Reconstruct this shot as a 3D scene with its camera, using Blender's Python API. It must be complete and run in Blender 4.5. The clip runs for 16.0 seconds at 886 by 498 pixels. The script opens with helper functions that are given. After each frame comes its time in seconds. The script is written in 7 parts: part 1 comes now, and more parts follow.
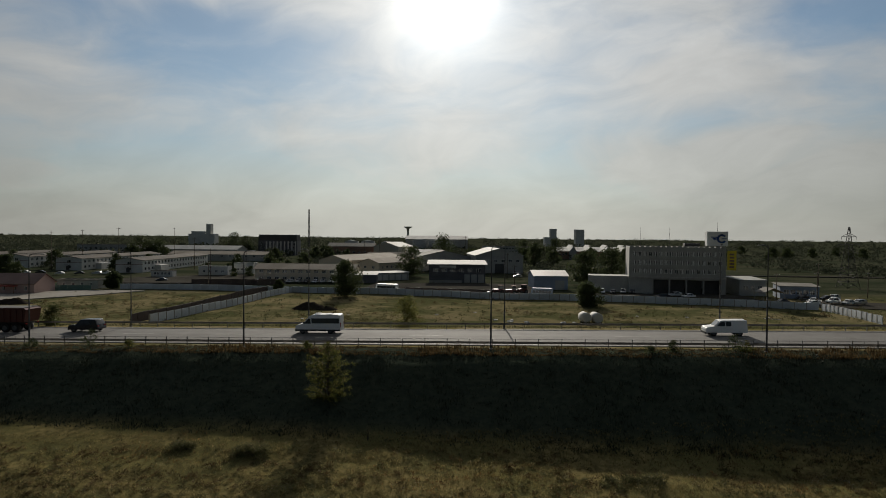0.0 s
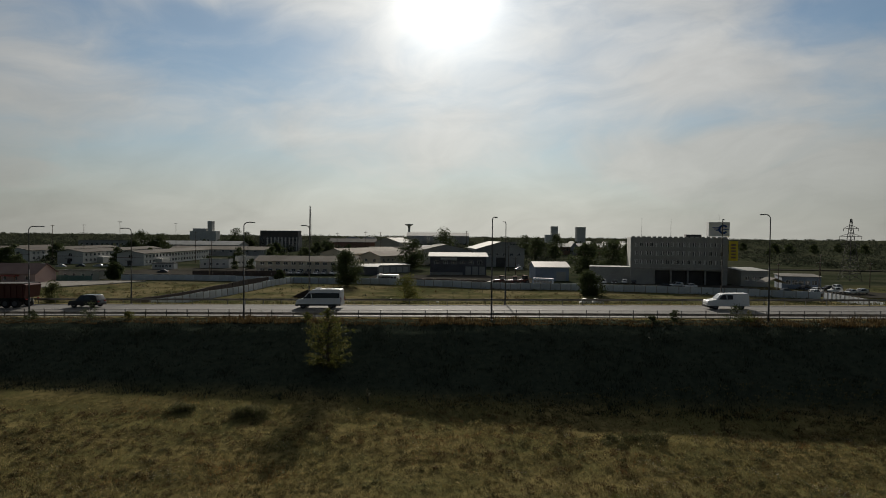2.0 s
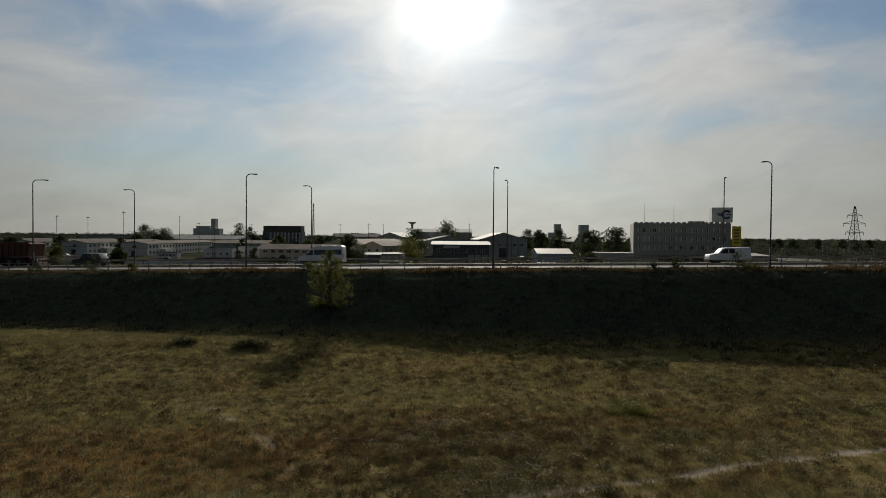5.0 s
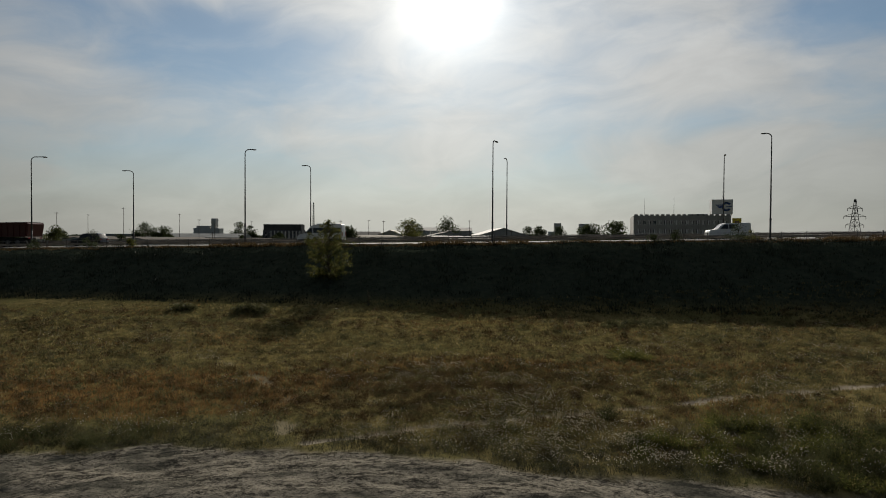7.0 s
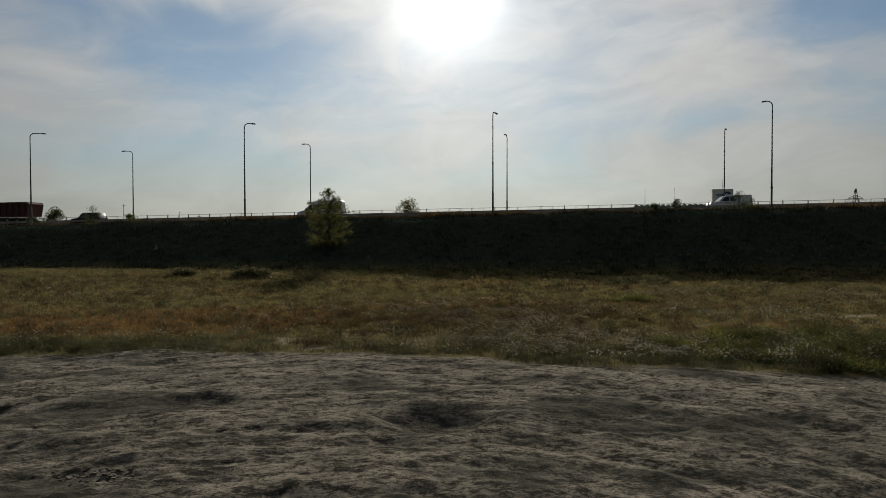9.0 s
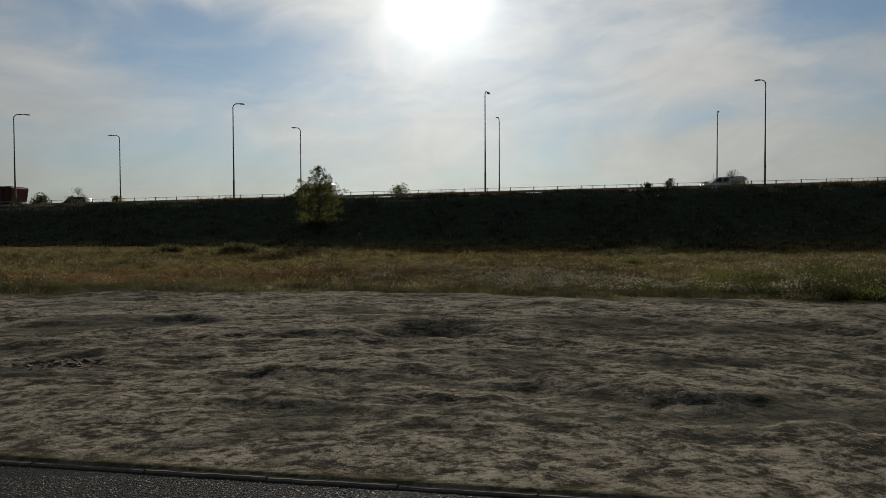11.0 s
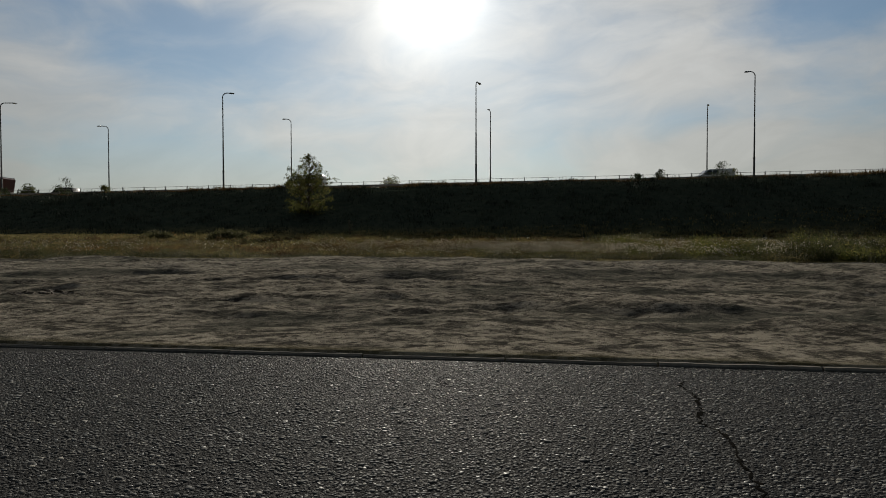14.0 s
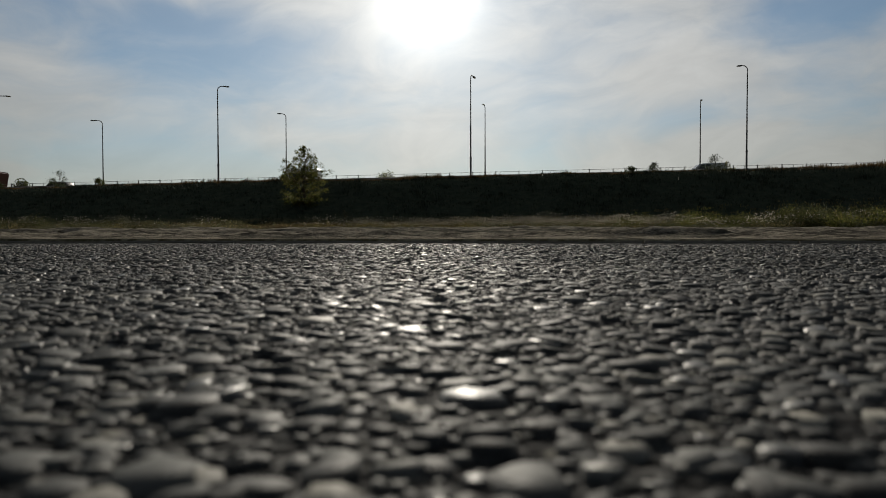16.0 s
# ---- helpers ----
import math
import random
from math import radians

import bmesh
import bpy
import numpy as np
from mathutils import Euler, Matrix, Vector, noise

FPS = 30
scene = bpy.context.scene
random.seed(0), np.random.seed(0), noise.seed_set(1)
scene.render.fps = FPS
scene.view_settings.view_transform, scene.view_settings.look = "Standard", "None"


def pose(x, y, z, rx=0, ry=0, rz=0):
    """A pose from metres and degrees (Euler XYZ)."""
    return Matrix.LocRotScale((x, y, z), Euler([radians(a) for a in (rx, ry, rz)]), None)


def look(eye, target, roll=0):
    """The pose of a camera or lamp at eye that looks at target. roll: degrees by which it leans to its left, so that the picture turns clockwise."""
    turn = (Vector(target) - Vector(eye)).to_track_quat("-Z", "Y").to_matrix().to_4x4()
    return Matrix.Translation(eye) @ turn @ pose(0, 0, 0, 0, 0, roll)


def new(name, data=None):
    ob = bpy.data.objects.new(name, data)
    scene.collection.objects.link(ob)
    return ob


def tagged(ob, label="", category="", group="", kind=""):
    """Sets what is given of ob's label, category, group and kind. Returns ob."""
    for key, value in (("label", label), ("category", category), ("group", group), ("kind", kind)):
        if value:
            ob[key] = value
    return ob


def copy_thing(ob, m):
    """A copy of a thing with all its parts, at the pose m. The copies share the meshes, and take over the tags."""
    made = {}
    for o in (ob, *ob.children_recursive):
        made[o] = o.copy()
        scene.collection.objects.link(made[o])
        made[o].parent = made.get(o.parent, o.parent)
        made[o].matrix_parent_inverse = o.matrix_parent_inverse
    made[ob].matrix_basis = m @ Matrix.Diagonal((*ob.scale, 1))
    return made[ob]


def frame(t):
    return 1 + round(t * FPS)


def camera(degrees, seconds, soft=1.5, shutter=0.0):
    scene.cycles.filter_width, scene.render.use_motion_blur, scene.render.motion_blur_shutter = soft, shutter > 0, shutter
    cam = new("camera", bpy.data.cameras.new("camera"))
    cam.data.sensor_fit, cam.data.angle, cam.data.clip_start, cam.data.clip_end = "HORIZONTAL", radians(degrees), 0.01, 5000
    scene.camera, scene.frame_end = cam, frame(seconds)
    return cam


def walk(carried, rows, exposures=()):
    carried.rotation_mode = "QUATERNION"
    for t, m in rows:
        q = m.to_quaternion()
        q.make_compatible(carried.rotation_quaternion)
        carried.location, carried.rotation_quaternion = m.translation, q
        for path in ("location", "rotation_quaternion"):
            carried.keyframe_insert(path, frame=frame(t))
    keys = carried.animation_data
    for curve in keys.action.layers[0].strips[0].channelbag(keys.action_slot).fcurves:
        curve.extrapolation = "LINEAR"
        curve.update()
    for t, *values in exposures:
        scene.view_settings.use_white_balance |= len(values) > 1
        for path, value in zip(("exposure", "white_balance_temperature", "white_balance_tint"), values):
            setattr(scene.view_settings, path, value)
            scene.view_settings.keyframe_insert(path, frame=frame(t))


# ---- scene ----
cam = camera(71.0, 16.0, 0.75)
PATH = [
    (0, (-0.098, 0.486, 17.809), (-0.098, 2.485, 17.766), 0.5),
    (0.5, (-0.076, 0.469, 17.304), (-0.076, 2.469, 17.261), 0.5),
    (1, (0.03, 0.496, 16.647), (0.029, 2.496, 16.605), 0.5),
    (1.5, (0.029, 0.628, 15.497), (0.026, 2.627, 15.452), 0.5),
    (2, (0.003, 0.639, 14.799), (-0.001, 2.638, 14.753), 0.5),
    (2.5, (0.006, 0.595, 14.039), (0.0, 2.594, 13.994), 0.5),
    (3, (0.149, 0.533, 12.816), (0.138, 2.532, 12.768), 0.5),
    (3.5, (0.221, 0.447, 11.957), (0.208, 2.446, 11.908), 0.5),
    (6, (0.205, 0.357, 7.932), (0.189, 2.357, 7.891), 0.4),
    (6.5, (0.23, 0.441, 7.349), (0.215, 2.44, 7.306), 0.3),
    (7, (0.333, 0.454, 6.569), (0.318, 2.454, 6.528), 0.3),
    (7.5, (0.324, 0.624, 5.707), (0.312, 2.624, 5.665), 0.2),
    (8, (0.316, 0.664, 4.905), (0.303, 2.664, 4.864), 0.0),
    (8.5, (0.289, 0.64, 4.293), (0.276, 2.64, 4.25), -0.1),
    (9, (0.319, 0.58, 3.612), (0.303, 2.579, 3.571), -0.1),
    (9.5, (0.247, 0.933, 2.996), (0.232, 2.933, 2.956), -0.1),
    (10, (0.187, 1.119, 2.449), (0.181, 3.119, 2.406), -0.2),
    (12.5, (0.46, 1.283, 1.372), (0.485, 3.282, 1.323), -0.1),
    (13, (0.46, 1.314, 1.156), (0.49, 3.313, 1.108), -0.1),
    (13.5, (0.464, 1.296, 1.017), (0.496, 3.296, 0.969), -0.1),
    (14, (0.462, 1.275, 0.867), (0.497, 3.275, 0.818), -0.1),
    (14.5, (0.453, 1.254, 0.684), (0.491, 3.253, 0.636), -0.1),
    (15, (0.439, 1.193, 0.314), (0.483, 3.192, 0.267), -0.1),
    (15.5, (0.433, 1.131, 0.155), (0.482, 3.13, 0.109), -0.1),
    (16, (0.444, 1.045, 0.067), (0.496, 3.044, 0.02), -0.1),
]
walk(cam, [(t, look(eye, target, roll)) for t, eye, target, roll in PATH])
cam.data.dof.use_dof = True
cam.data.dof.focus_distance = 5.0
cam.data.dof.aperture_fstop = 8.0

# ---- world, sun, exposure ----
SUN_EL, SUN_AZ = radians(21.0), radians(0.3)
SUN_DIR = Vector((math.sin(SUN_AZ) * math.cos(SUN_EL), math.cos(SUN_AZ) * math.cos(SUN_EL), math.sin(SUN_EL)))
scene.view_settings.exposure = 0.0


class Nodes:
    """Short hand for building node trees."""

    def __init__(self, tree):
        self.t = tree
        tree.nodes.clear()

    def n(self, kind, **kw):
        node = self.t.nodes.new(kind)
        for k, v in kw.items():
            if k == "blend_type":
                node.blend_type = v
            elif k == "data_type":
                node.data_type = v
            elif k == "operation":
                node.operation = v
            elif k == "feature":
                node.feature = v
            elif k == "noise_dimensions":
                node.noise_dimensions = v
        return node

    def link(self, a, b):
        self.t.links.new(a, b)

    def put(self, sock, v):
        if hasattr(v, "is_linked"):
            self.link(v, sock)
        elif isinstance(v, (tuple, list)) and len(v) == 3 and sock.type == "RGBA":
            sock.default_value = (*v, 1)
        else:
            sock.default_value = v

    def math(self, op, a, b=None, c=None, clamp=False):
        m = self.n("ShaderNodeMath", operation=op)
        m.use_clamp = clamp
        for i, v in enumerate((a, b, c)):
            if v is not None:
                self.put(m.inputs[i], v)
        return m.outputs[0]

    def mix(self, f, a, b, blend="MIX"):
        m = self.n("ShaderNodeMix", data_type="RGBA", blend_type=blend)
        self.put(m.inputs[0], f), self.put(m.inputs[6], a), self.put(m.inputs[7], b)
        return m.outputs[2]

    def noise(self, vec, scale, detail=4.0, rough=0.55, dist=0.0):
        m = self.n("ShaderNodeTexNoise")
        if vec is not None:
            self.link(vec, m.inputs["Vector"])
        for k, v in (("Scale", scale), ("Detail", detail), ("Roughness", rough), ("Distortion", dist)):
            m.inputs[k].default_value = v
        return m.outputs["Fac"]

    def ramp(self, fac, stops):
        m = self.n("ShaderNodeValToRGB")
        self.put(m.inputs[0], fac)
        el = m.color_ramp.elements
        while len(el) < len(stops):
            el.new(0.5)
        for e, (p, c) in zip(el, stops):
            e.position = p
            e.color = (*c, 1) if isinstance(c, (tuple, list)) else (c, c, c, 1)
        return m.outputs[0]

    def scaled(self, vec, sx, sy, sz, loc=(0, 0, 0), rot=(0, 0, 0)):
        m = self.n("ShaderNodeMapping")
        self.link(vec, m.inputs[0])
        m.inputs["Scale"].default_value = (sx, sy, sz)
        m.inputs["Location"].default_value = loc
        m.inputs["Rotation"].default_value = rot
        return m.outputs[0]

    def step(self, v, lo, hi):
        m = self.n("ShaderNodeMapRange")
        m.interpolation_type = "SMOOTHSTEP"
        self.put(m.inputs[0], v)
        m.inputs[1].default_value, m.inputs[2].default_value = lo, hi
        return m.outputs[0]


def make_world():
    w = bpy.data.worlds.new("sky")
    scene.world = w
    w.use_nodes = True
    k = Nodes(w.node_tree)
    out, bg = k.n("ShaderNodeOutputWorld"), k.n("ShaderNodeBackground")
    d = k.n("ShaderNodeTexCoord").outputs["Generated"]
    nrm = k.n("ShaderNodeVectorMath", operation="NORMALIZE")
    k.link(d, nrm.inputs[0])
    d = nrm.outputs[0]
    xyz = k.n("ShaderNodeSeparateXYZ")
    k.link(d, xyz.inputs[0])
    z = k.math("MAXIMUM", xyz.outputs[2], 0.0)
    sky = k.n("ShaderNodeTexSky")
    sky.sky_type, sky.sun_disc = "NISHITA", False
    sky.sun_elevation, sky.sun_rotation = SUN_EL, SUN_AZ
    sky.air_density, sky.dust_density, sky.ozone_density = 1.0, 0.15, 2.5
    blue = k.mix(1.0, sky.outputs[0], (SKY_GAIN * 0.86, SKY_GAIN * 1.0, SKY_GAIN * 1.02), "MULTIPLY")
    # angle from the sun
    dot = k.n("ShaderNodeVectorMath", operation="DOT_PRODUCT")
    k.link(d, dot.inputs[0])
    dot.inputs[1].default_value = SUN_DIR
    c = dot.outputs["Value"]
    ang = k.math("ARCCOSINE", k.math("MINIMUM", c, 0.99999))
    fwd = k.math("POWER", k.math("MULTIPLY_ADD", c, 0.5, 0.5, clamp=True), 5.0)
    # thin high cloud in long streaks, over bearing and height
    az = k.math("ARCTAN2", xyz.outputs[0], xyz.outputs[1])
    el = k.math("ARCSINE", xyz.outputs[2])
    uv = k.n("ShaderNodeCombineXYZ")
    k.link(az, uv.inputs[0])
    k.link(k.math("MULTIPLY_ADD", az, -0.10, el), uv.inputs[1])
    uv = uv.outputs[0]
    warp = k.n("ShaderNodeTexNoise")
    k.link(k.scaled(uv, 1.0, 2.0, 1), warp.inputs["Vector"])
    warp.inputs["Scale"].default_value = 3.2
    warp.inputs["Detail"].default_value = 3.0
    warped = k.n("ShaderNodeVectorMath", operation="MULTIPLY_ADD")
    k.link(warp.outputs["Color"], warped.inputs[0])
    warped.inputs[1].default_value = (0.30, 0.16, 0)
    k.link(uv, warped.inputs[2])
    v = warped.outputs[0]
    n1 = k.noise(k.scaled(v, 3.2, 6.6, 1, (3.1, 1.7, 0)), 1.0, 7, 0.52)
    n2 = k.noise(k.scaled(v, 7.0, 17.0, 1, (0.4, 5.2, 0)), 1.0, 8, 0.58)
    n3 = k.noise(k.scaled(v, 1.6, 4.0, 1, (7.3, 2.9, 0)), 1.0, 3, 0.5)
    cl = k.math("ADD", k.math("ADD", k.math("MULTIPLY", n1, 0.48), k.math("MULTIPLY", n2, 0.17)), k.math("MULTIPLY", n3, 0.35))

    def gap(a0, e0, wa, we, deep):
        """A clearer stretch of sky between the veils."""
        qa = k.math("POWER", k.math("DIVIDE", k.math("SUBTRACT", az, a0), wa), 2.0)
        qe = k.math("POWER", k.math("DIVIDE", k.math("SUBTRACT", el, e0), we), 2.0)
        return k.math("MULTIPLY", k.math("EXPONENT", k.math("MULTIPLY", k.math("ADD", qa, qe), -1.0)), deep)
    clear = gap(-0.32, 0.285, 0.26, 0.062, 0.20)
    for spot in ((0.58, 0.30, 0.11, 0.04, 0.17), (0.34, 0.17, 0.20, 0.02, 0.06), (-0.14, 0.175, 0.18, 0.016, 0.05), (-0.34, 0.18, 0.26, 0.03, -0.07), (0.40, 0.235, 0.22, 0.025, -0.09), (-0.62, 0.33, 0.2, 0.07, 0.06), (-0.02, 0.21, 0.16, 0.02, 0.03)):
        clear = k.math("ADD", clear, gap(*spot))
    cl = k.math("SUBTRACT", cl, clear)
    cover = k.step(cl, 0.31, 0.58)
    haze = k.math("SUBTRACT", 1.0, k.step(z, 0.0, 0.26))
    cover = k.math("MAXIMUM", k.math("MULTIPLY_ADD", cover, 0.78, 0.16), k.math("MULTIPLY", haze, 0.97))
    lit = k.math("MULTIPLY_ADD", fwd, 0.55, 0.045)
    lit = k.math("MULTIPLY", lit, k.math("MULTIPLY_ADD", haze, -0.09, 1.0))
    lit = k.math("MULTIPLY", lit, k.math("MULTIPLY_ADD", n2, 0.55, 0.73))
    tint = k.mix(haze, (1.0, 1.0, 0.965), (1.0, 1.0, 0.91))
    white = k.mix(1.0, tint, lit, "MULTIPLY")
    col = k.mix(cover, blue, white)
    # sunlight scattered by the cloud veil round the sun
    h1 = k.math("MULTIPLY", k.math("EXPONENT", k.math("MULTIPLY", ang, -27.0)), 2.35)
    h2 = k.math("MULTIPLY", k.math("EXPONENT", k.math("MULTIPLY", ang, -5.5)), 0.36)
    glow = k.math("MULTIPLY", k.math("ADD", h1, h2), k.math("MULTIPLY_ADD", cl, 0.9, 0.5))
    col = k.mix(1.0, col, k.mix(1.0, (1.0, 0.995, 0.955), glow, "MULTIPLY"), "ADD")
    k.link(col, bg.inputs[0])
    bg.inputs[1].default_value = 1.0
    k.link(bg.outputs[0], out.inputs[0])


SKY_GAIN = 0.055
make_world()
sun = new("sun", bpy.data.lights.new("sun", "SUN"))
sun.data.energy, sun.data.angle, sun.data.color = 4.0, radians(0.6), (1.0, 0.92, 0.79)
sun.matrix_world = look((0, 200, 80), Vector((0, 200, 80)) - SUN_DIR)

# ---- materials ----
def material(name, build):
    m = bpy.data.materials.new(name)
    m.use_nodes = True
    k = Nodes(m.node_tree)
    out, bsdf = k.n("ShaderNodeOutputMaterial"), k.n("ShaderNodeBsdfPrincipled")
    k.link(bsdf.outputs[0], out.inputs[0])
    build(k, bsdf, out)
    return m


def bump(k, bsdf, height, strength, distance):
    b = k.n("ShaderNodeBump")
    k.put(b.inputs["Height"], height)
    b.inputs["Strength"].default_value, b.inputs["Distance"].default_value = strength, distance
    k.link(b.outputs[0], bsdf.inputs["Normal"])


def worn(name, a, b, scale=3.0, rough=0.7, metal=0.0, relief=0.002, vary=0.0, spec=0.4):
    """A surface whose colour wanders between a and b at two scales."""
    def build(k, s, out):
        p = k.n("ShaderNodeTexCoord").outputs["Object"]
        big, small = k.noise(p, scale * 0.22, 4, 0.6), k.noise(p, scale * 3.1, 5, 0.65)
        f = k.step(k.math("MULTIPLY_ADD", small, 0.45, k.math("MULTIPLY", big, 0.55)), 0.34, 0.66)
        col = k.mix(f, a, b)
        if vary:
            r = k.n("ShaderNodeObjectInfo").outputs["Random"]
            col = k.mix(1.0, col, k.ramp(r, [(0, 1 - vary), (1, 1 + vary)]), "MULTIPLY")
        k.put(s.inputs["Base Color"], col)
        k.put(s.inputs["Roughness"], k.math("MULTIPLY_ADD", small, 0.25, rough - 0.12, clamp=True))
        s.inputs["Metallic"].default_value = metal
        s.inputs["Specular IOR Level"].default_value = spec
        if relief:
            bump(k, s, small, 0.6, relief)
    return material(name, build)


def glass_dark(name, col=(0.02, 0.025, 0.03), rough=0.08):
    def build(k, s, out):
        p = k.n("ShaderNodeTexCoord").outputs["Object"]
        k.put(s.inputs["Base Color"], k.mix(k.noise(p, 1.3, 3), col, tuple(c * 2.2 for c in col)))
        s.inputs["Roughness"].default_value = rough
        s.inputs["Specular IOR Level"].default_value = 0.5
    return material(name, build)


def leafy(name, a, b, c, trans=0.45, rough=0.55):
    """Leaves and grass: every piece its own tint, light shining through."""
    def build(k, s, out):
        r = k.n("ShaderNodeNewGeometry").outputs["Random Per Island"]
        p = k.n("ShaderNodeTexCoord").outputs["Object"]
        patch = k.noise(p, 0.13, 3, 0.6)
        col = k.mix(k.step(k.math("MULTIPLY_ADD", r, 0.5, k.math("MULTIPLY", patch, 0.7)), 0.3, 0.85), a, b)
        col = k.mix(k.step(r, 0.75, 1.0), col, c)
        col = k.mix(1.0, col, k.ramp(k.noise(p, 1.5, 2, 0.5), [(0.36, 0.58), (0.64, 1.34)]), "MULTIPLY")
        k.put(s.inputs["Base Color"], col)
        s.inputs["Roughness"].default_value = rough
        s.inputs["Specular IOR Level"].default_value = 0.03
        tr, mx = k.n("ShaderNodeBsdfTranslucent"), k.n("ShaderNodeMixShader")
        k.put(tr.inputs[0], col)
        mx.inputs[0].default_value = trans
        k.link(s.outputs[0], mx.inputs[1]), k.link(tr.outputs[0], mx.inputs[2])
        k.link(mx.outputs[0], out.inputs[0])
    return material(name, build)


def asphalt(name, lo, hi, stone, size, rough=0.8, relief=0.003, spec=0.25):
    """Worn asphalt: bitumen, pale grit, patches."""
    def build(k, s, out):
        p = k.n("ShaderNodeTexCoord").outputs["Object"]
        grit, big, mid = k.noise(p, 0.55 / size, 3, 0.7), k.noise(p, 0.35, 5, 0.6), k.noise(p, 7.0, 4, 0.6)
        col = k.mix(k.step(big, 0.3, 0.7), lo, hi)
        col = k.mix(k.math("MULTIPLY", k.step(grit, 0.5, 0.72), 0.7), col, stone)
        col = k.mix(k.math("MULTIPLY", k.step(mid, 0.52, 0.75), 0.3), col, tuple(c * 0.55 for c in lo))
        k.put(s.inputs["Base Color"], col)
        k.put(s.inputs["Roughness"], k.math("MULTIPLY_ADD", grit, -0.3, rough + 0.15))
        s.inputs["Specular IOR Level"].default_value = spec
        bump(k, s, k.math("MULTIPLY_ADD", mid, 0.5, grit), 1.0, relief)
    return material(name, build)


def lot_asphalt():
    """Old open-textured asphalt: chippings bedded in bitumen, worn patches."""
    def build(k, s, out):
        p = k.n("ShaderNodeTexCoord").outputs["Object"]
        bed = []
        for size in (95.0, 170.0):
            v = k.n("ShaderNodeTexVoronoi")
            k.link(p, v.inputs["Vector"])
            v.inputs["Scale"].default_value = size
            bed.append(v)
        big, mid, fine = k.noise(p, 0.5, 5, 0.6), k.noise(p, 9.0, 5, 0.65), k.noise(p, 260.0, 3, 0.6)
        tint = k.n("ShaderNodeSeparateColor")
        k.link(bed[0].outputs["Color"], tint.inputs[0])
        col = k.ramp(tint.outputs[0], [(0.0, (0.014, 0.0145, 0.0145)), (0.55, (0.025, 0.026, 0.0255)), (0.9, (0.048, 0.048, 0.046)), (1.0, (0.11, 0.105, 0.092))])
        col = k.mix(k.step(bed[0].outputs["Distance"], 0.28, 0.62), col, (0.012, 0.0122, 0.0125))
        col = k.mix(k.math("MULTIPLY", k.step(mid, 0.5, 0.72), 0.5), col, (0.018, 0.0185, 0.019))
        col = k.mix(1.0, col, k.ramp(big, [(0.3, 1.25), (0.7, 1.65)]), "MULTIPLY")
        k.put(s.inputs["Base Color"], col)
        k.put(s.inputs["Roughness"], k.math("MULTIPLY_ADD", tint.outputs[1], 0.4, 0.58))
        s.inputs["Specular IOR Level"].default_value = 0.02
        h = k.math("MULTIPLY_ADD", bed[0].outputs["Distance"], -1.0, k.math("MULTIPLY_ADD", bed[1].outputs["Distance"], -0.4, k.math("MULTIPLY_ADD", mid, 0.5, k.math("MULTIPLY", fine, 0.25))))
        bump(k, s, h, 1.0, 0.007)
    return material("lot_asphalt", build)


ARC = (-1.5, 3.0)


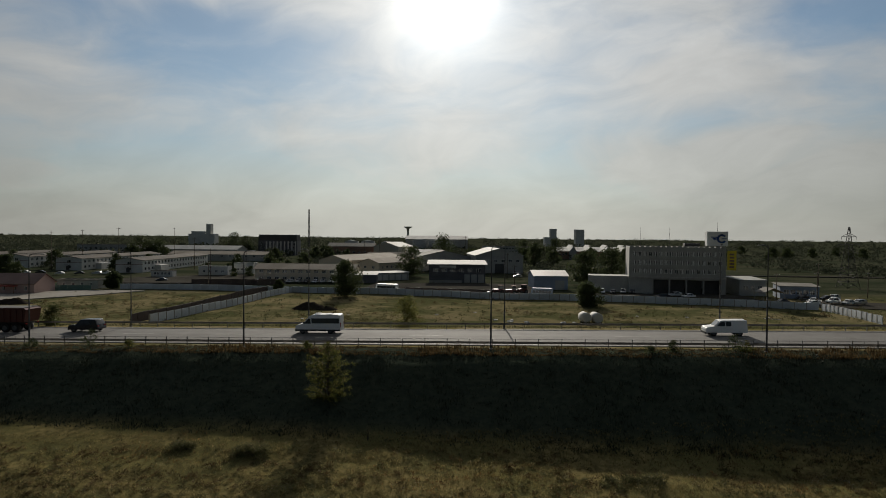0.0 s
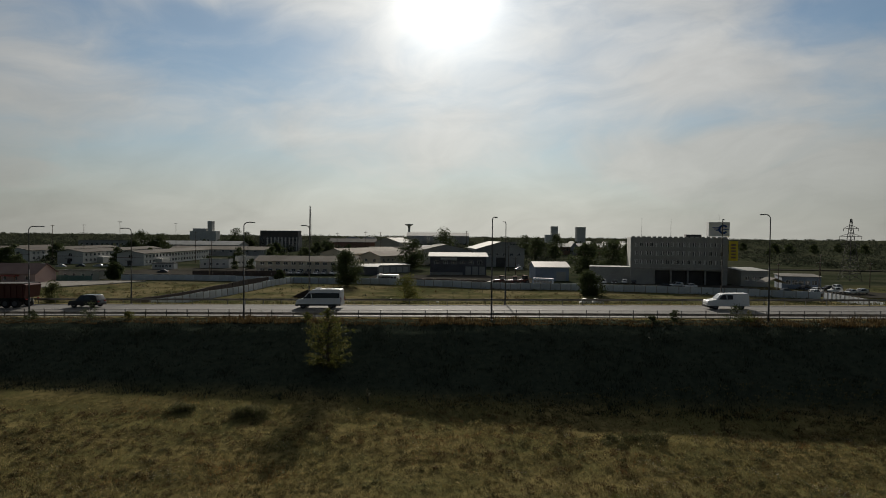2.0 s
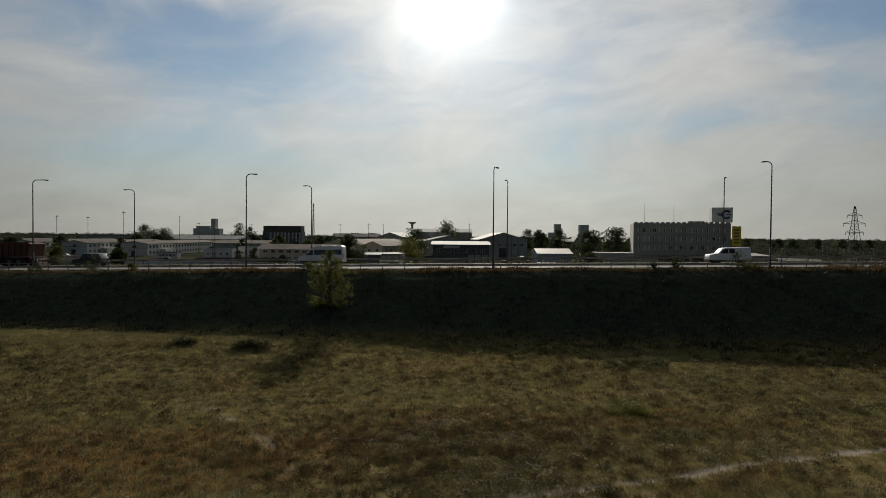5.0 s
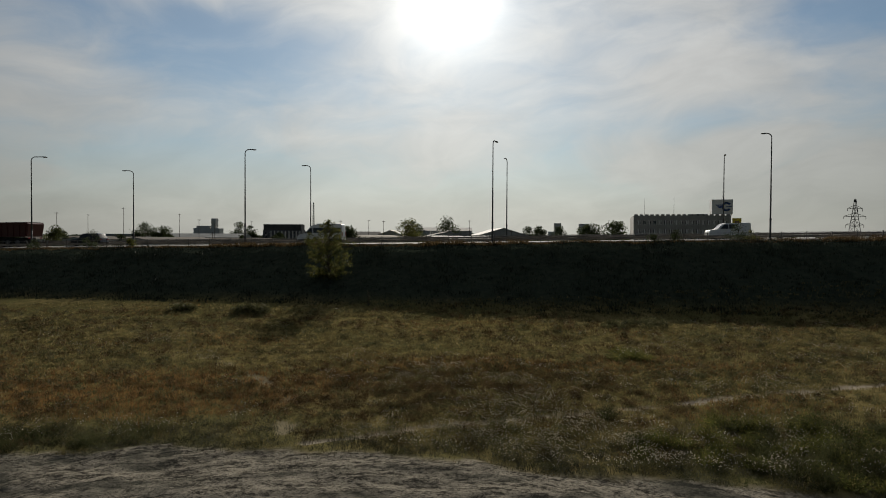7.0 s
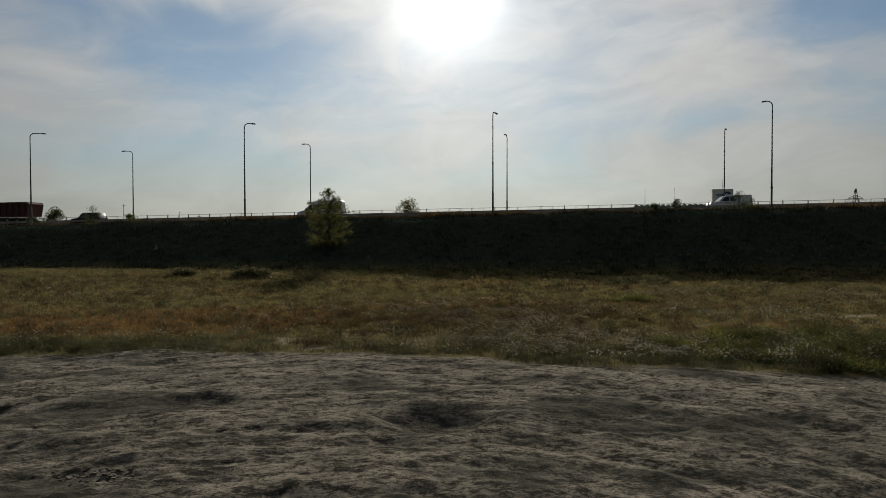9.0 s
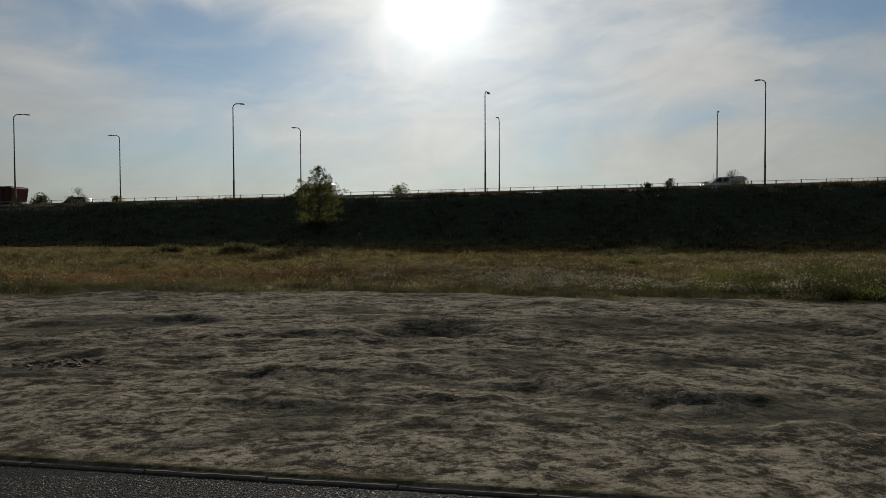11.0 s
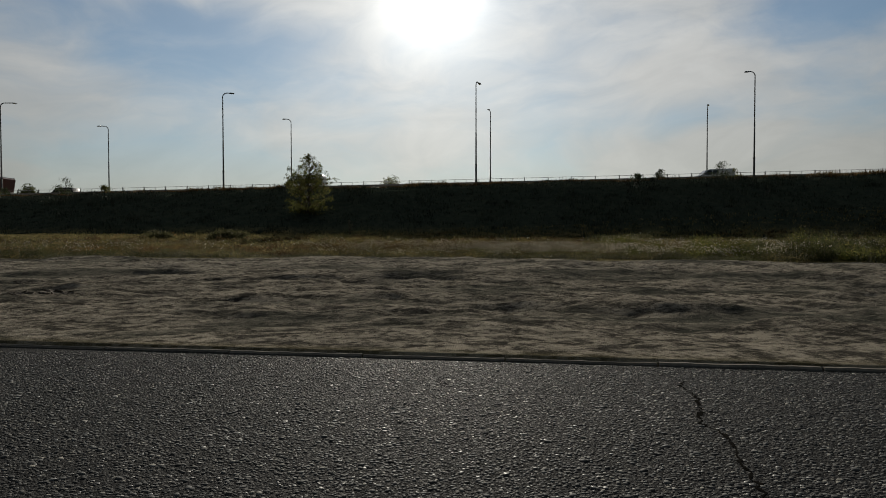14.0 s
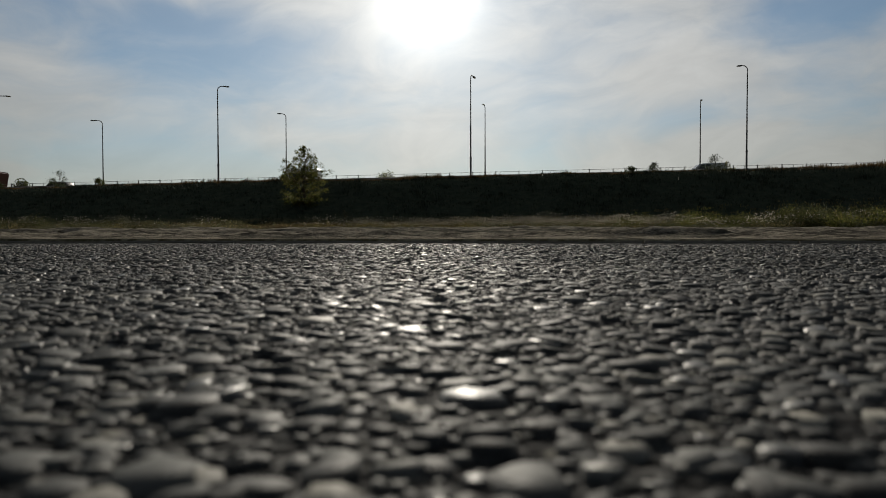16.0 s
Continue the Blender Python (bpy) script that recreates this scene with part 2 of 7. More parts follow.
def ground_mat():
    """Bare earth, trodden track, dry grass and weed by the zones of the sheet."""
    def build(k, s, out):
        p = k.n("ShaderNodeTexCoord").outputs["Object"]
        at = k.n("ShaderNodeVertexColor")
        at.layer_name = "zone"
        zone = k.n("ShaderNodeSeparateColor")
        k.link(at.outputs[0], zone.inputs[0])
        fine, mid, big = k.noise(p, 14.0, 6, 0.65), k.noise(p, 1.6, 5, 0.6), k.noise(p, 0.13, 4, 0.6)
        # wheel tracks run in wide arcs round the corner of the lot
        xy = k.n("ShaderNodeSeparateXYZ")
        k.link(p, xy.inputs[0])
        ax, ay = k.math("SUBTRACT", xy.outputs[0], ARC[0]), k.math("SUBTRACT", xy.outputs[1], ARC[1])
        rad = k.math("SQRT", k.math("ADD", k.math("MULTIPLY", ax, ax), k.math("MULTIPLY", ay, ay)))
        swing = k.n("ShaderNodeCombineXYZ")
        k.link(k.math("MULTIPLY", k.math("ARCTAN2", ax, ay), 9.0), swing.inputs[0])
        k.link(rad, swing.inputs[1])
        swing = swing.outputs[0]
        rut1 = k.noise(k.scaled(swing, 0.5, 1.7, 1), 2.2, 9, 0.64, 1.1)
        rut2 = k.noise(k.scaled(p, 0.9, 1.5, 1, rot=(0, 0, -0.25)), 3.4, 9, 0.72, 0.6)
        damp = k.noise(k.scaled(p, 0.5, 1.0, 1, (4.0, 1.3, 0)), 0.55, 4, 0.6, 0.6)
        rut = k.math("MULTIPLY_ADD", rut1, 0.46, k.math("MULTIPLY", rut2, 0.54))
        clod = k.noise(k.scaled(p, 0.85, 1.4, 1), 7.0, 8, 0.75)
        earth = k.mix(k.step(rut, 0.445, 0.56), (0.044, 0.041, 0.034), (0.27, 0.243, 0.195))
        earth = k.mix(k.math("MULTIPLY", k.step(clod, 0.48, 0.62), 0.6), earth, (0.33, 0.295, 0.235))
        earth = k.mix(k.math("MULTIPLY", k.step(mid, 0.52, 0.70), 0.6), earth, (0.072, 0.066, 0.058))
        dust = k.math("MULTIPLY", k.step(xy.outputs[1], 11.5, 16.0), k.step(rut, 0.42, 0.52))
        earth = k.mix(k.math("MULTIPLY", dust, 0.22), earth, (0.42, 0.385, 0.315))
        earth = k.mix(k.math("MULTIPLY", k.step(fine, 0.51, 0.6), 0.62), earth, (0.04, 0.037, 0.033))
        earth = k.mix(k.math("MULTIPLY", k.step(damp, 0.48, 0.62), 0.72), earth, (0.045, 0.047, 0.039))
        # darker grey at the hole centres and on the damp patch
        earth = k.mix(k.math("MULTIPLY", at.outputs["Alpha"], 0.5), earth, (0.040, 0.042, 0.037))
        dry = k.mix(k.step(mid, 0.35, 0.65), (0.125, 0.106, 0.046), (0.25, 0.20, 0.088))
        green = k.mix(k.step(fine, 0.3, 0.7), (0.088, 0.086, 0.036), (0.178, 0.162, 0.066))
        grass = k.mix(k.step(big, 0.40, 0.62), dry, green)
        grass = k.mix(k.math("MULTIPLY", k.step(fine, 0.5, 0.75), 0.45), grass, (0.22, 0.18, 0.09))
        col = k.mix(zone.outputs[0], grass, earth)
        col = k.mix(zone.outputs[1], col, k.mix(mid, (0.30, 0.25, 0.19), (0.42, 0.37, 0.30)))
        # weedy embankment face, its own green partly darkened for the shade there
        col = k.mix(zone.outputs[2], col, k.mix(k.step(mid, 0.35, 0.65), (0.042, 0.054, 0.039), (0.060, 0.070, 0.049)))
        far1, far2 = k.noise(k.scaled(p, 0.4, 1.5, 1), 0.03, 5, 0.65), k.noise(p, 0.5, 5, 0.7)
        wild = k.mix(k.step(far1, 0.42, 0.58), (0.034, 0.043, 0.026), (0.066, 0.068, 0.045))
        wild = k.mix(k.math("MULTIPLY", k.step(far2, 0.5, 0.66), 0.7), wild, (0.026, 0.029, 0.016))
        past = k.n("ShaderNodeSeparateXYZ")
        k.link(p, past.inputs[0])
        waste = k.mix(k.step(k.noise(p, 0.06, 5, 0.65), 0.40, 0.62), (0.085, 0.087, 0.040), (0.20, 0.168, 0.092))
        waste = k.mix(k.math("MULTIPLY", k.step(far2, 0.52, 0.64), 0.6), waste, (0.052, 0.058, 0.027))
        wild = k.mix(k.step(past.outputs[1], 196.0, 236.0), waste, wild)
        col = k.mix(k.step(past.outputs[1], 88.0, 108.0), col, wild)
        k.put(s.inputs["Base Color"], col)
        s.inputs["Roughness"].default_value = 1.0
        s.inputs["Specular IOR Level"].default_value = 0.0
        bump(k, s, k.math("MULTIPLY_ADD", rut, 0.5, k.math("MULTIPLY_ADD", fine, 0.35, k.math("MULTIPLY_ADD", clod, 0.8, k.math("MULTIPLY", mid, 0.5)))), 0.9, 0.055)
    return material("ground", build)


def stone_mat(name, tone, gloss):
    """Rolled chippings, each of its own tint, worn smooth on top."""
    def build(k, s, out):
        r = k.n("ShaderNodeNewGeometry").outputs["Random Per Island"]
        p = k.n("ShaderNodeTexCoord").outputs["Object"]
        fine = k.noise(p, 420.0, 3, 0.6)
        col = k.ramp(r, [(f, tuple(c * tone for c in rgb)) for f, rgb in ((0.0, (0.0265, 0.0275, 0.0275)), (0.5, (0.0495, 0.051, 0.0500)), (0.85, (0.090, 0.0915, 0.088)), (1.0, (0.19, 0.182, 0.158)))])
        k.put(s.inputs["Base Color"], k.mix(k.math("MULTIPLY", fine, 0.6), col, (0.022, 0.021, 0.02)))
        shiny = k.math("GREATER_THAN", k.math("FRACT", k.math("MULTIPLY", r, 37.0)), 0.93)
        k.put(s.inputs["Roughness"], k.math("MULTIPLY_ADD", shiny, -0.13, k.math("MULTIPLY_ADD", fine, 0.3, 0.5)))
        k.put(s.inputs["Specular IOR Level"], k.math("MULTIPLY_ADD", shiny, 0.16, gloss))
        bump(k, s, fine, 0.5, 0.0006)
    return material(name, build)


M_GROUND = ground_mat()
M_LOT = lot_asphalt()
M_STONE = stone_mat("aggregate", 1.65, 0.03)
M_STONE_PALE = stone_mat("polished_aggregate", 1.3, 0.07)
M_CRACK = worn("crack_shade", (0.006, 0.006, 0.0055), (0.014, 0.013, 0.011), 20, 1.0, relief=0, spec=0.0)
M_ROAD = asphalt("road_asphalt", (0.125, 0.12, 0.114), (0.17, 0.165, 0.157), (0.21, 0.2, 0.19), 0.02, 0.85, 0.003, 0.12)
M_CONC = worn("concrete", (0.26, 0.25, 0.23), (0.42, 0.40, 0.37), 4, 0.85, vary=0.12)
M_KERB = worn("kerb_concrete", (0.12, 0.11, 0.092), (0.22, 0.20, 0.165), 9, 0.95, relief=0.004, vary=0.1, spec=0.03)
M_STEEL = worn("galvanised_steel", (0.28, 0.29, 0.30), (0.42, 0.43, 0.44), 6, 0.5, 0.7, 0.0005)
M_RAIL = worn("weathered_guardrail", (0.12, 0.12, 0.12), (0.25, 0.24, 0.23), 3, 0.55, 0.5, 0.001)
M_POST = worn("lamp_pole_paint", (0.08, 0.08, 0.08), (0.15, 0.15, 0.15), 5, 0.8, 0.2, 0.0005, spec=0.15)
M_LAMP = worn("lamp_housing", (0.12, 0.12, 0.125), (0.2, 0.2, 0.2), 8, 0.45, 0.2, 0)
M_WOOD = worn("old_wood", (0.07, 0.05, 0.035), (0.15, 0.115, 0.08), 8, 0.85, relief=0.004)
M_BARK = worn("bark", (0.035, 0.028, 0.02), (0.1, 0.08, 0.06), 9, 0.9, relief=0.01)
M_LEAF_GOLD = leafy("autumn_leaves", (0.068, 0.082, 0.024), (0.14, 0.145, 0.04), (0.26, 0.215, 0.07), 0.40)
M_LEAF = leafy("green_leaves", (0.045, 0.06, 0.022), (0.085, 0.098, 0.035), (0.13, 0.13, 0.05), 0.45)
M_LEAF_DARK = leafy("dark_leaves", (0.045, 0.062, 0.027), (0.075, 0.092, 0.04), (0.10, 0.11, 0.05), 0.3)
M_GRASS = leafy("field_grass", (0.13, 0.114, 0.047), (0.22, 0.178, 0.074), (0.29, 0.24, 0.125), 0.38)
M_WEED_BROWN = leafy("brown_weed", (0.06, 0.042, 0.02), (0.12, 0.08, 0.035), (0.19, 0.14, 0.08), 0.3)
M_GRASS_RED = leafy("rusty_grass", (0.16, 0.094, 0.038), (0.235, 0.14, 0.054), (0.28, 0.185, 0.085), 0.38)
M_GREY_SAGE = leafy("grey_sage", (0.078, 0.079, 0.05), (0.12, 0.117, 0.076), (0.18, 0.168, 0.115), 0.27)
M_SAGE = leafy("sage", (0.066, 0.070, 0.031), (0.115, 0.113, 0.054), (0.18, 0.16, 0.09), 0.34)
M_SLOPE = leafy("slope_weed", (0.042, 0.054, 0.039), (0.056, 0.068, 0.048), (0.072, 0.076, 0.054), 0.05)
M_FLOWER = leafy("pale_seed_heads", (0.46, 0.42, 0.35), (0.58, 0.54, 0.47), (0.68, 0.65, 0.58), 0.5)
M_SAGE_GREEN = leafy("green_sage", (0.05, 0.056, 0.022), (0.088, 0.094, 0.038), (0.14, 0.125, 0.058), 0.28)
# leaf tone greyed and lifted a little to stand for distance haze
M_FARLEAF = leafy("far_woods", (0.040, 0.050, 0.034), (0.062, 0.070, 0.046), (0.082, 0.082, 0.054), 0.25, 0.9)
M_GLASS = glass_dark("window_glass")
M_CARGLASS = glass_dark("car_glass", (0.012, 0.014, 0.016), 0.05)
M_WALL_GREY = worn("grey_panel", (0.28, 0.28, 0.265), (0.42, 0.415, 0.39), 0.8, 0.85)
M_WALL_WHITE = worn("white_render", (0.50, 0.49, 0.46), (0.66, 0.65, 0.62), 0.7, 0.85)
M_ROOF_TAN = worn("tan_roof", (0.08, 0.07, 0.062), (0.13, 0.115, 0.10), 0.7, 0.85, spec=0.05)
# beige made lighter, haze over the shaded fronts put into the colour
M_WALL_BEIGE = worn("beige_render", (0.50, 0.44, 0.34), (0.64, 0.57, 0.46), 0.7, 0.85)
M_WALL_DARK = worn("dark_cladding", (0.06, 0.062, 0.07), (0.11, 0.11, 0.12), 0.9, 0.6)
M_WALL_BLUE = worn("blue_cladding", (0.20, 0.25, 0.33), (0.30, 0.35, 0.43), 0.9, 0.6)
M_WALL_PINK = worn("pink_render", (0.42, 0.29, 0.26), (0.52, 0.37, 0.33), 0.7, 0.85)
M_BRICK = worn("brick_far", (0.20, 0.11, 0.08), (0.30, 0.18, 0.13), 2.0, 0.9)
M_ROOF_LIGHT = worn("pale_metal_roof", (0.36, 0.36, 0.35), (0.5, 0.5, 0.48), 0.6, 0.75, 0.0, spec=0.08)
# sheet and slate tones raised to carry the low sun on roof tops
M_ROOF_WARM = worn("sunlit_sheet_roof", (0.22, 0.19, 0.155), (0.34, 0.30, 0.25), 0.6, 0.85, spec=0.05)
M_ROOF_GREY = worn("slate_roof", (0.17, 0.16, 0.145), (0.28, 0.265, 0.24), 0.7, 0.85, spec=0.05)
M_ROOF_BROWN = worn("brown_roof", (0.14, 0.085, 0.07), (0.22, 0.14, 0.12), 0.8, 0.7)
M_ROOF_DARK = worn("dark_roof", (0.05, 0.048, 0.047), (0.09, 0.085, 0.08), 0.8, 0.75)
M_FENCE = worn("concrete_fence", (0.48, 0.52, 0.56), (0.64, 0.67, 0.70), 1.5, 0.85, vary=0.12)
M_FENCE_DARK = worn("dark_fence", (0.045, 0.032, 0.025), (0.085, 0.06, 0.05), 1.2, 0.7, vary=0.15)
M_FENCE_GREEN = worn("green_fence", (0.07, 0.15, 0.13), (0.12, 0.2, 0.17), 1.2, 0.6)
M_WHITE = worn("white_paint", (0.72, 0.72, 0.71), (0.82, 0.82, 0.81), 1.5, 0.35, relief=0)
M_BLACK = worn("black_plastic", (0.015, 0.015, 0.015), (0.03, 0.03, 0.03), 5, 0.55, relief=0)
M_TYRE = worn("tyre_rubber", (0.012, 0.012, 0.012), (0.028, 0.027, 0.026), 12, 0.85)
M_RIM = worn("wheel_rim", (0.07, 0.07, 0.07), (0.13, 0.13, 0.13), 8, 0.5, 0.5, 0)
M_SOIL = worn("dug_soil", (0.022, 0.019, 0.016), (0.05, 0.042, 0.034), 3, 1.0, relief=0.02, spec=0.0)
M_RED = worn("red_tipper_paint", (0.055, 0.013, 0.011), (0.09, 0.022, 0.018), 1.4, 0.45)
M_SUV = worn("dark_car_paint", (0.012, 0.013, 0.018), (0.025, 0.026, 0.032), 2, 0.22, 0.2, 0)
M_SILVER = worn("silver_car_paint", (0.4, 0.41, 0.42), (0.5, 0.51, 0.52), 2, 0.3, 0.5, 0)
M_YELLOW = worn("yellow_sign", (0.62, 0.48, 0.03), (0.72, 0.56, 0.05), 1.5, 0.6, relief=0)
M_BLUE = worn("blue_sign_paint", (0.02, 0.06, 0.22), (0.03, 0.09, 0.3), 1.5, 0.5, relief=0)
M_LIGHTGLASS = worn("lamp_glass", (0.55, 0.55, 0.53), (0.7, 0.7, 0.68), 5, 0.2, relief=0)
M_TAIL = worn("tail_lamp_red", (0.25, 0.01, 0.01), (0.35, 0.02, 0.02), 5, 0.3, relief=0)
M_YARD = worn("pale_yard_concrete", (0.26, 0.245, 0.22), (0.36, 0.34, 0.31), 0.25, 0.95, relief=0.004, spec=0.0)
M_DIRTROAD = worn("yard_dirt", (0.045, 0.043, 0.038), (0.085, 0.08, 0.07), 0.2, 0.95, relief=0.01, spec=0.0)

# ---- building helpers ----
def mesh_of(name, bm):
    me = bpy.data.meshes.new(name)
    bm.to_mesh(me)
    bm.free()
    return me


def part(name, bm, mat, parent, label=""):
    """One mesh object under a thing or under a part."""
    me = bm if isinstance(bm, bpy.types.Mesh) else mesh_of(name, bm)
    if mat and not me.materials:
        me.materials.append(mat)
    ob = new(name, me)
    ob.parent = parent
    return tagged(ob, label)


def thing(name, m, label, category, group="", kind=""):
    ob = new(name)
    ob.empty_display_size = 0.2
    ob.matrix_basis = m
    return tagged(ob, label, category, group, kind)


def whole(name, me, mat, label, category, m=None, group="", kind=""):
    if mat and not me.materials:
        me.materials.append(mat)
    ob = new(name, me)
    if m:
        ob.matrix_basis = m
    return tagged(ob, label, category, group, kind)


def box(bm, x0, x1, y0, y1, z0, z1, bev=0.0):
    v = [bm.verts.new(p) for p in ((x0, y0, z0), (x1, y0, z0), (x1, y1, z0), (x0, y1, z0), (x0, y0, z1), (x1, y0, z1), (x1, y1, z1), (x0, y1, z1))]
    f = [bm.faces.new([v[i] for i in q]) for q in ((3, 2, 1, 0), (4, 5, 6, 7), (0, 1, 5, 4), (1, 2, 6, 5), (2, 3, 7, 6), (3, 0, 4, 7))]
    if bev:
        ed = list({e for q in f for e in q.edges})
        bmesh.ops.bevel(bm, geom=ed, offset=bev, segments=2, affect="EDGES", profile=0.7)
    return bm


def boxes(*rows, bev=0.0):
    bm = bmesh.new()
    for r in rows:
        box(bm, *r, bev=bev)
    return bm


def prism(pts, y0, y1, shrink=None):
    """A side view (x, z) drawn out across y. shrink(z) narrows it."""
    bm = bmesh.new()
    s = shrink or (lambda z: 1.0)
    mid = (y0 + y1) / 2
    a = [bm.verts.new((x, mid + (y0 - mid) * s(z), z)) for x, z in pts]
    b = [bm.verts.new((x, mid + (y1 - mid) * s(z), z)) for x, z in pts]
    bm.faces.new(a), bm.faces.new(b[::-1])
    n = len(pts)
    for i in range(n):
        bm.faces.new((a[(i + 1) % n], a[i], b[i], b[(i + 1) % n]))
    bmesh.ops.recalc_face_normals(bm, faces=bm.faces)
    return bm


def tube(bm, pts, radii, sides=8):
    """A round bar along points."""
    rings = []
    for i, p in enumerate(pts):
        p = Vector(p)
        a, b = Vector(pts[max(i - 1, 0)]), Vector(pts[min(i + 1, len(pts) - 1)])
        t = (b - a).normalized()
        u = t.cross(Vector((0, 1, 0.03)) if abs(t.y) < 0.9 else Vector((1, 0, 0))).normalized()
        w = t.cross(u)
        r = radii[i] if isinstance(radii, (list, tuple)) else radii
        rings.append([bm.verts.new(p + (u * math.cos(q) + w * math.sin(q)) * r) for q in (2 * math.pi * j / sides for j in range(sides))])
    for a, b in zip(rings, rings[1:]):
        for j in range(sides):
            bm.faces.new((a[j], a[(j + 1) % sides], b[(j + 1) % sides], b[j])).smooth = True
    bm.faces.new(rings[0][::-1]), bm.faces.new(rings[-1])
    return bm


def soup(name, verts, faces, smooth=False):
    """A mesh from arrays."""
    me = bpy.data.meshes.new(name)
    n, k = faces.shape
    me.vertices.add(len(verts)), me.loops.add(n * k), me.polygons.add(n)
    me.vertices.foreach_set("co", np.ascontiguousarray(verts, np.float32).ravel())
    me.loops.foreach_set("vertex_index", np.ascontiguousarray(faces, np.int32).ravel())
    me.polygons.foreach_set("loop_start", np.arange(0, n * k, k, dtype=np.int32))
    me.polygons.foreach_set("use_smooth", np.full(n, smooth))
    me.update(calc_edges=True)
    return me


# ---- the lie of the land ----
YAW, GRADE, BACK = -0.09, 0.017, -2.5


def value_noise(x, y, seed=0):
    xi, yi = np.floor(x).astype(np.int64), np.floor(y).astype(np.int64)
    fx, fy = x - xi, y - yi
    fx, fy = fx * fx * (3 - 2 * fx), fy * fy * (3 - 2 * fy)

    def h(a, b):
        n = (a * 374761393 + b * 668265263 + seed * 974634777) & 0xFFFFFFFF
        n = ((n ^ (n >> 13)) * 1274126177) & 0xFFFFFFFF
        return ((n ^ (n >> 16)) & 0xFFFF) / 65535.0
    return (h(xi, yi) * (1 - fx) + h(xi + 1, yi) * fx) * (1 - fy) + (h(xi, yi + 1) * (1 - fx) + h(xi + 1, yi + 1) * fx) * fy


def fractal(x, y, octaves=4, seed=0):
    s, a = 0, 1
    for i in range(octaves):
        s = s + a * (value_noise(x * 2 ** i, y * 2 ** i, seed + i) - 0.5)
        a *= 0.5
    return s


def smooth(v, lo, hi):
    t = np.clip((v - lo) / (hi - lo), 0, 1)
    return t * t * (3 - 2 * t)


def kerb_y(x):
    return 5.614 - 0.17 * x


EDGE_X = (-60, -12.4, -10.1, -8.3, -4.5, -2.0, -0.35, 3.5, 7.0, 10.6, 14.0, 60)
EDGE_Y = (21, 18.1, 18.2, 19.2, 18.75, 18.6, 18.15, 17.2, 16.5, 15.8, 15.3, 12)


def dirt_edge(x):
    """Where the bare earth ends and the field begins."""
    return np.interp(x, EDGE_X, EDGE_Y) + 0.5 * fractal(x * 0.9, x * 0 + 8, 4, 9)


PROFILE_Y = (-9000, 4, 18, 28, 40, 47, 50, 52.5, 58, 61.6, 63.6, 67.5, 81.5, 83.5, 86, 98, 102, 9000)
PROFILE_Z = (0, 0, 0.2, 0.16, 0.12, 0.35, 0.75, 1.12, 3.55, 5.2, 5.68, 5.72, 5.72, 5.6, 4.9, -2.2, BACK, BACK)
HOLES = ((0.0, 12.4, 1.0, 0.26), (-4.9, 13.7, 0.85, 0.16), (-3.7, 10.4, 0.7, 0.07), (3.3, 7.3, 0.65, 0.08),
         (-5.4, 11.9, 0.8, 0.07), (6.8, 11.5, 1.0, 0.09), (10.2, 13.6, 1.2, 0.12), (-9.4, 12.6, 1.0, 0.1), (3.6, 12.6, 0.9, 0.05))
TRAIL = ((34, 31.2), (19.2, 27.4), (13.5, 25.9), (9.2, 24.3), (4.0, 22.6), (-0.4, 21.1), (-4.0, 19.4))


SIDE_TRAIL = ((-5.0, 20.2), (-5.4, 22.6), (-6.0, 25.0), (-8.9, 29.5), (-13.0, 33.5))


def rise(x):
    """How much higher or lower the embankment is along the road."""
    return GRADE * np.clip(x, -160, 160)


LAST = [None]


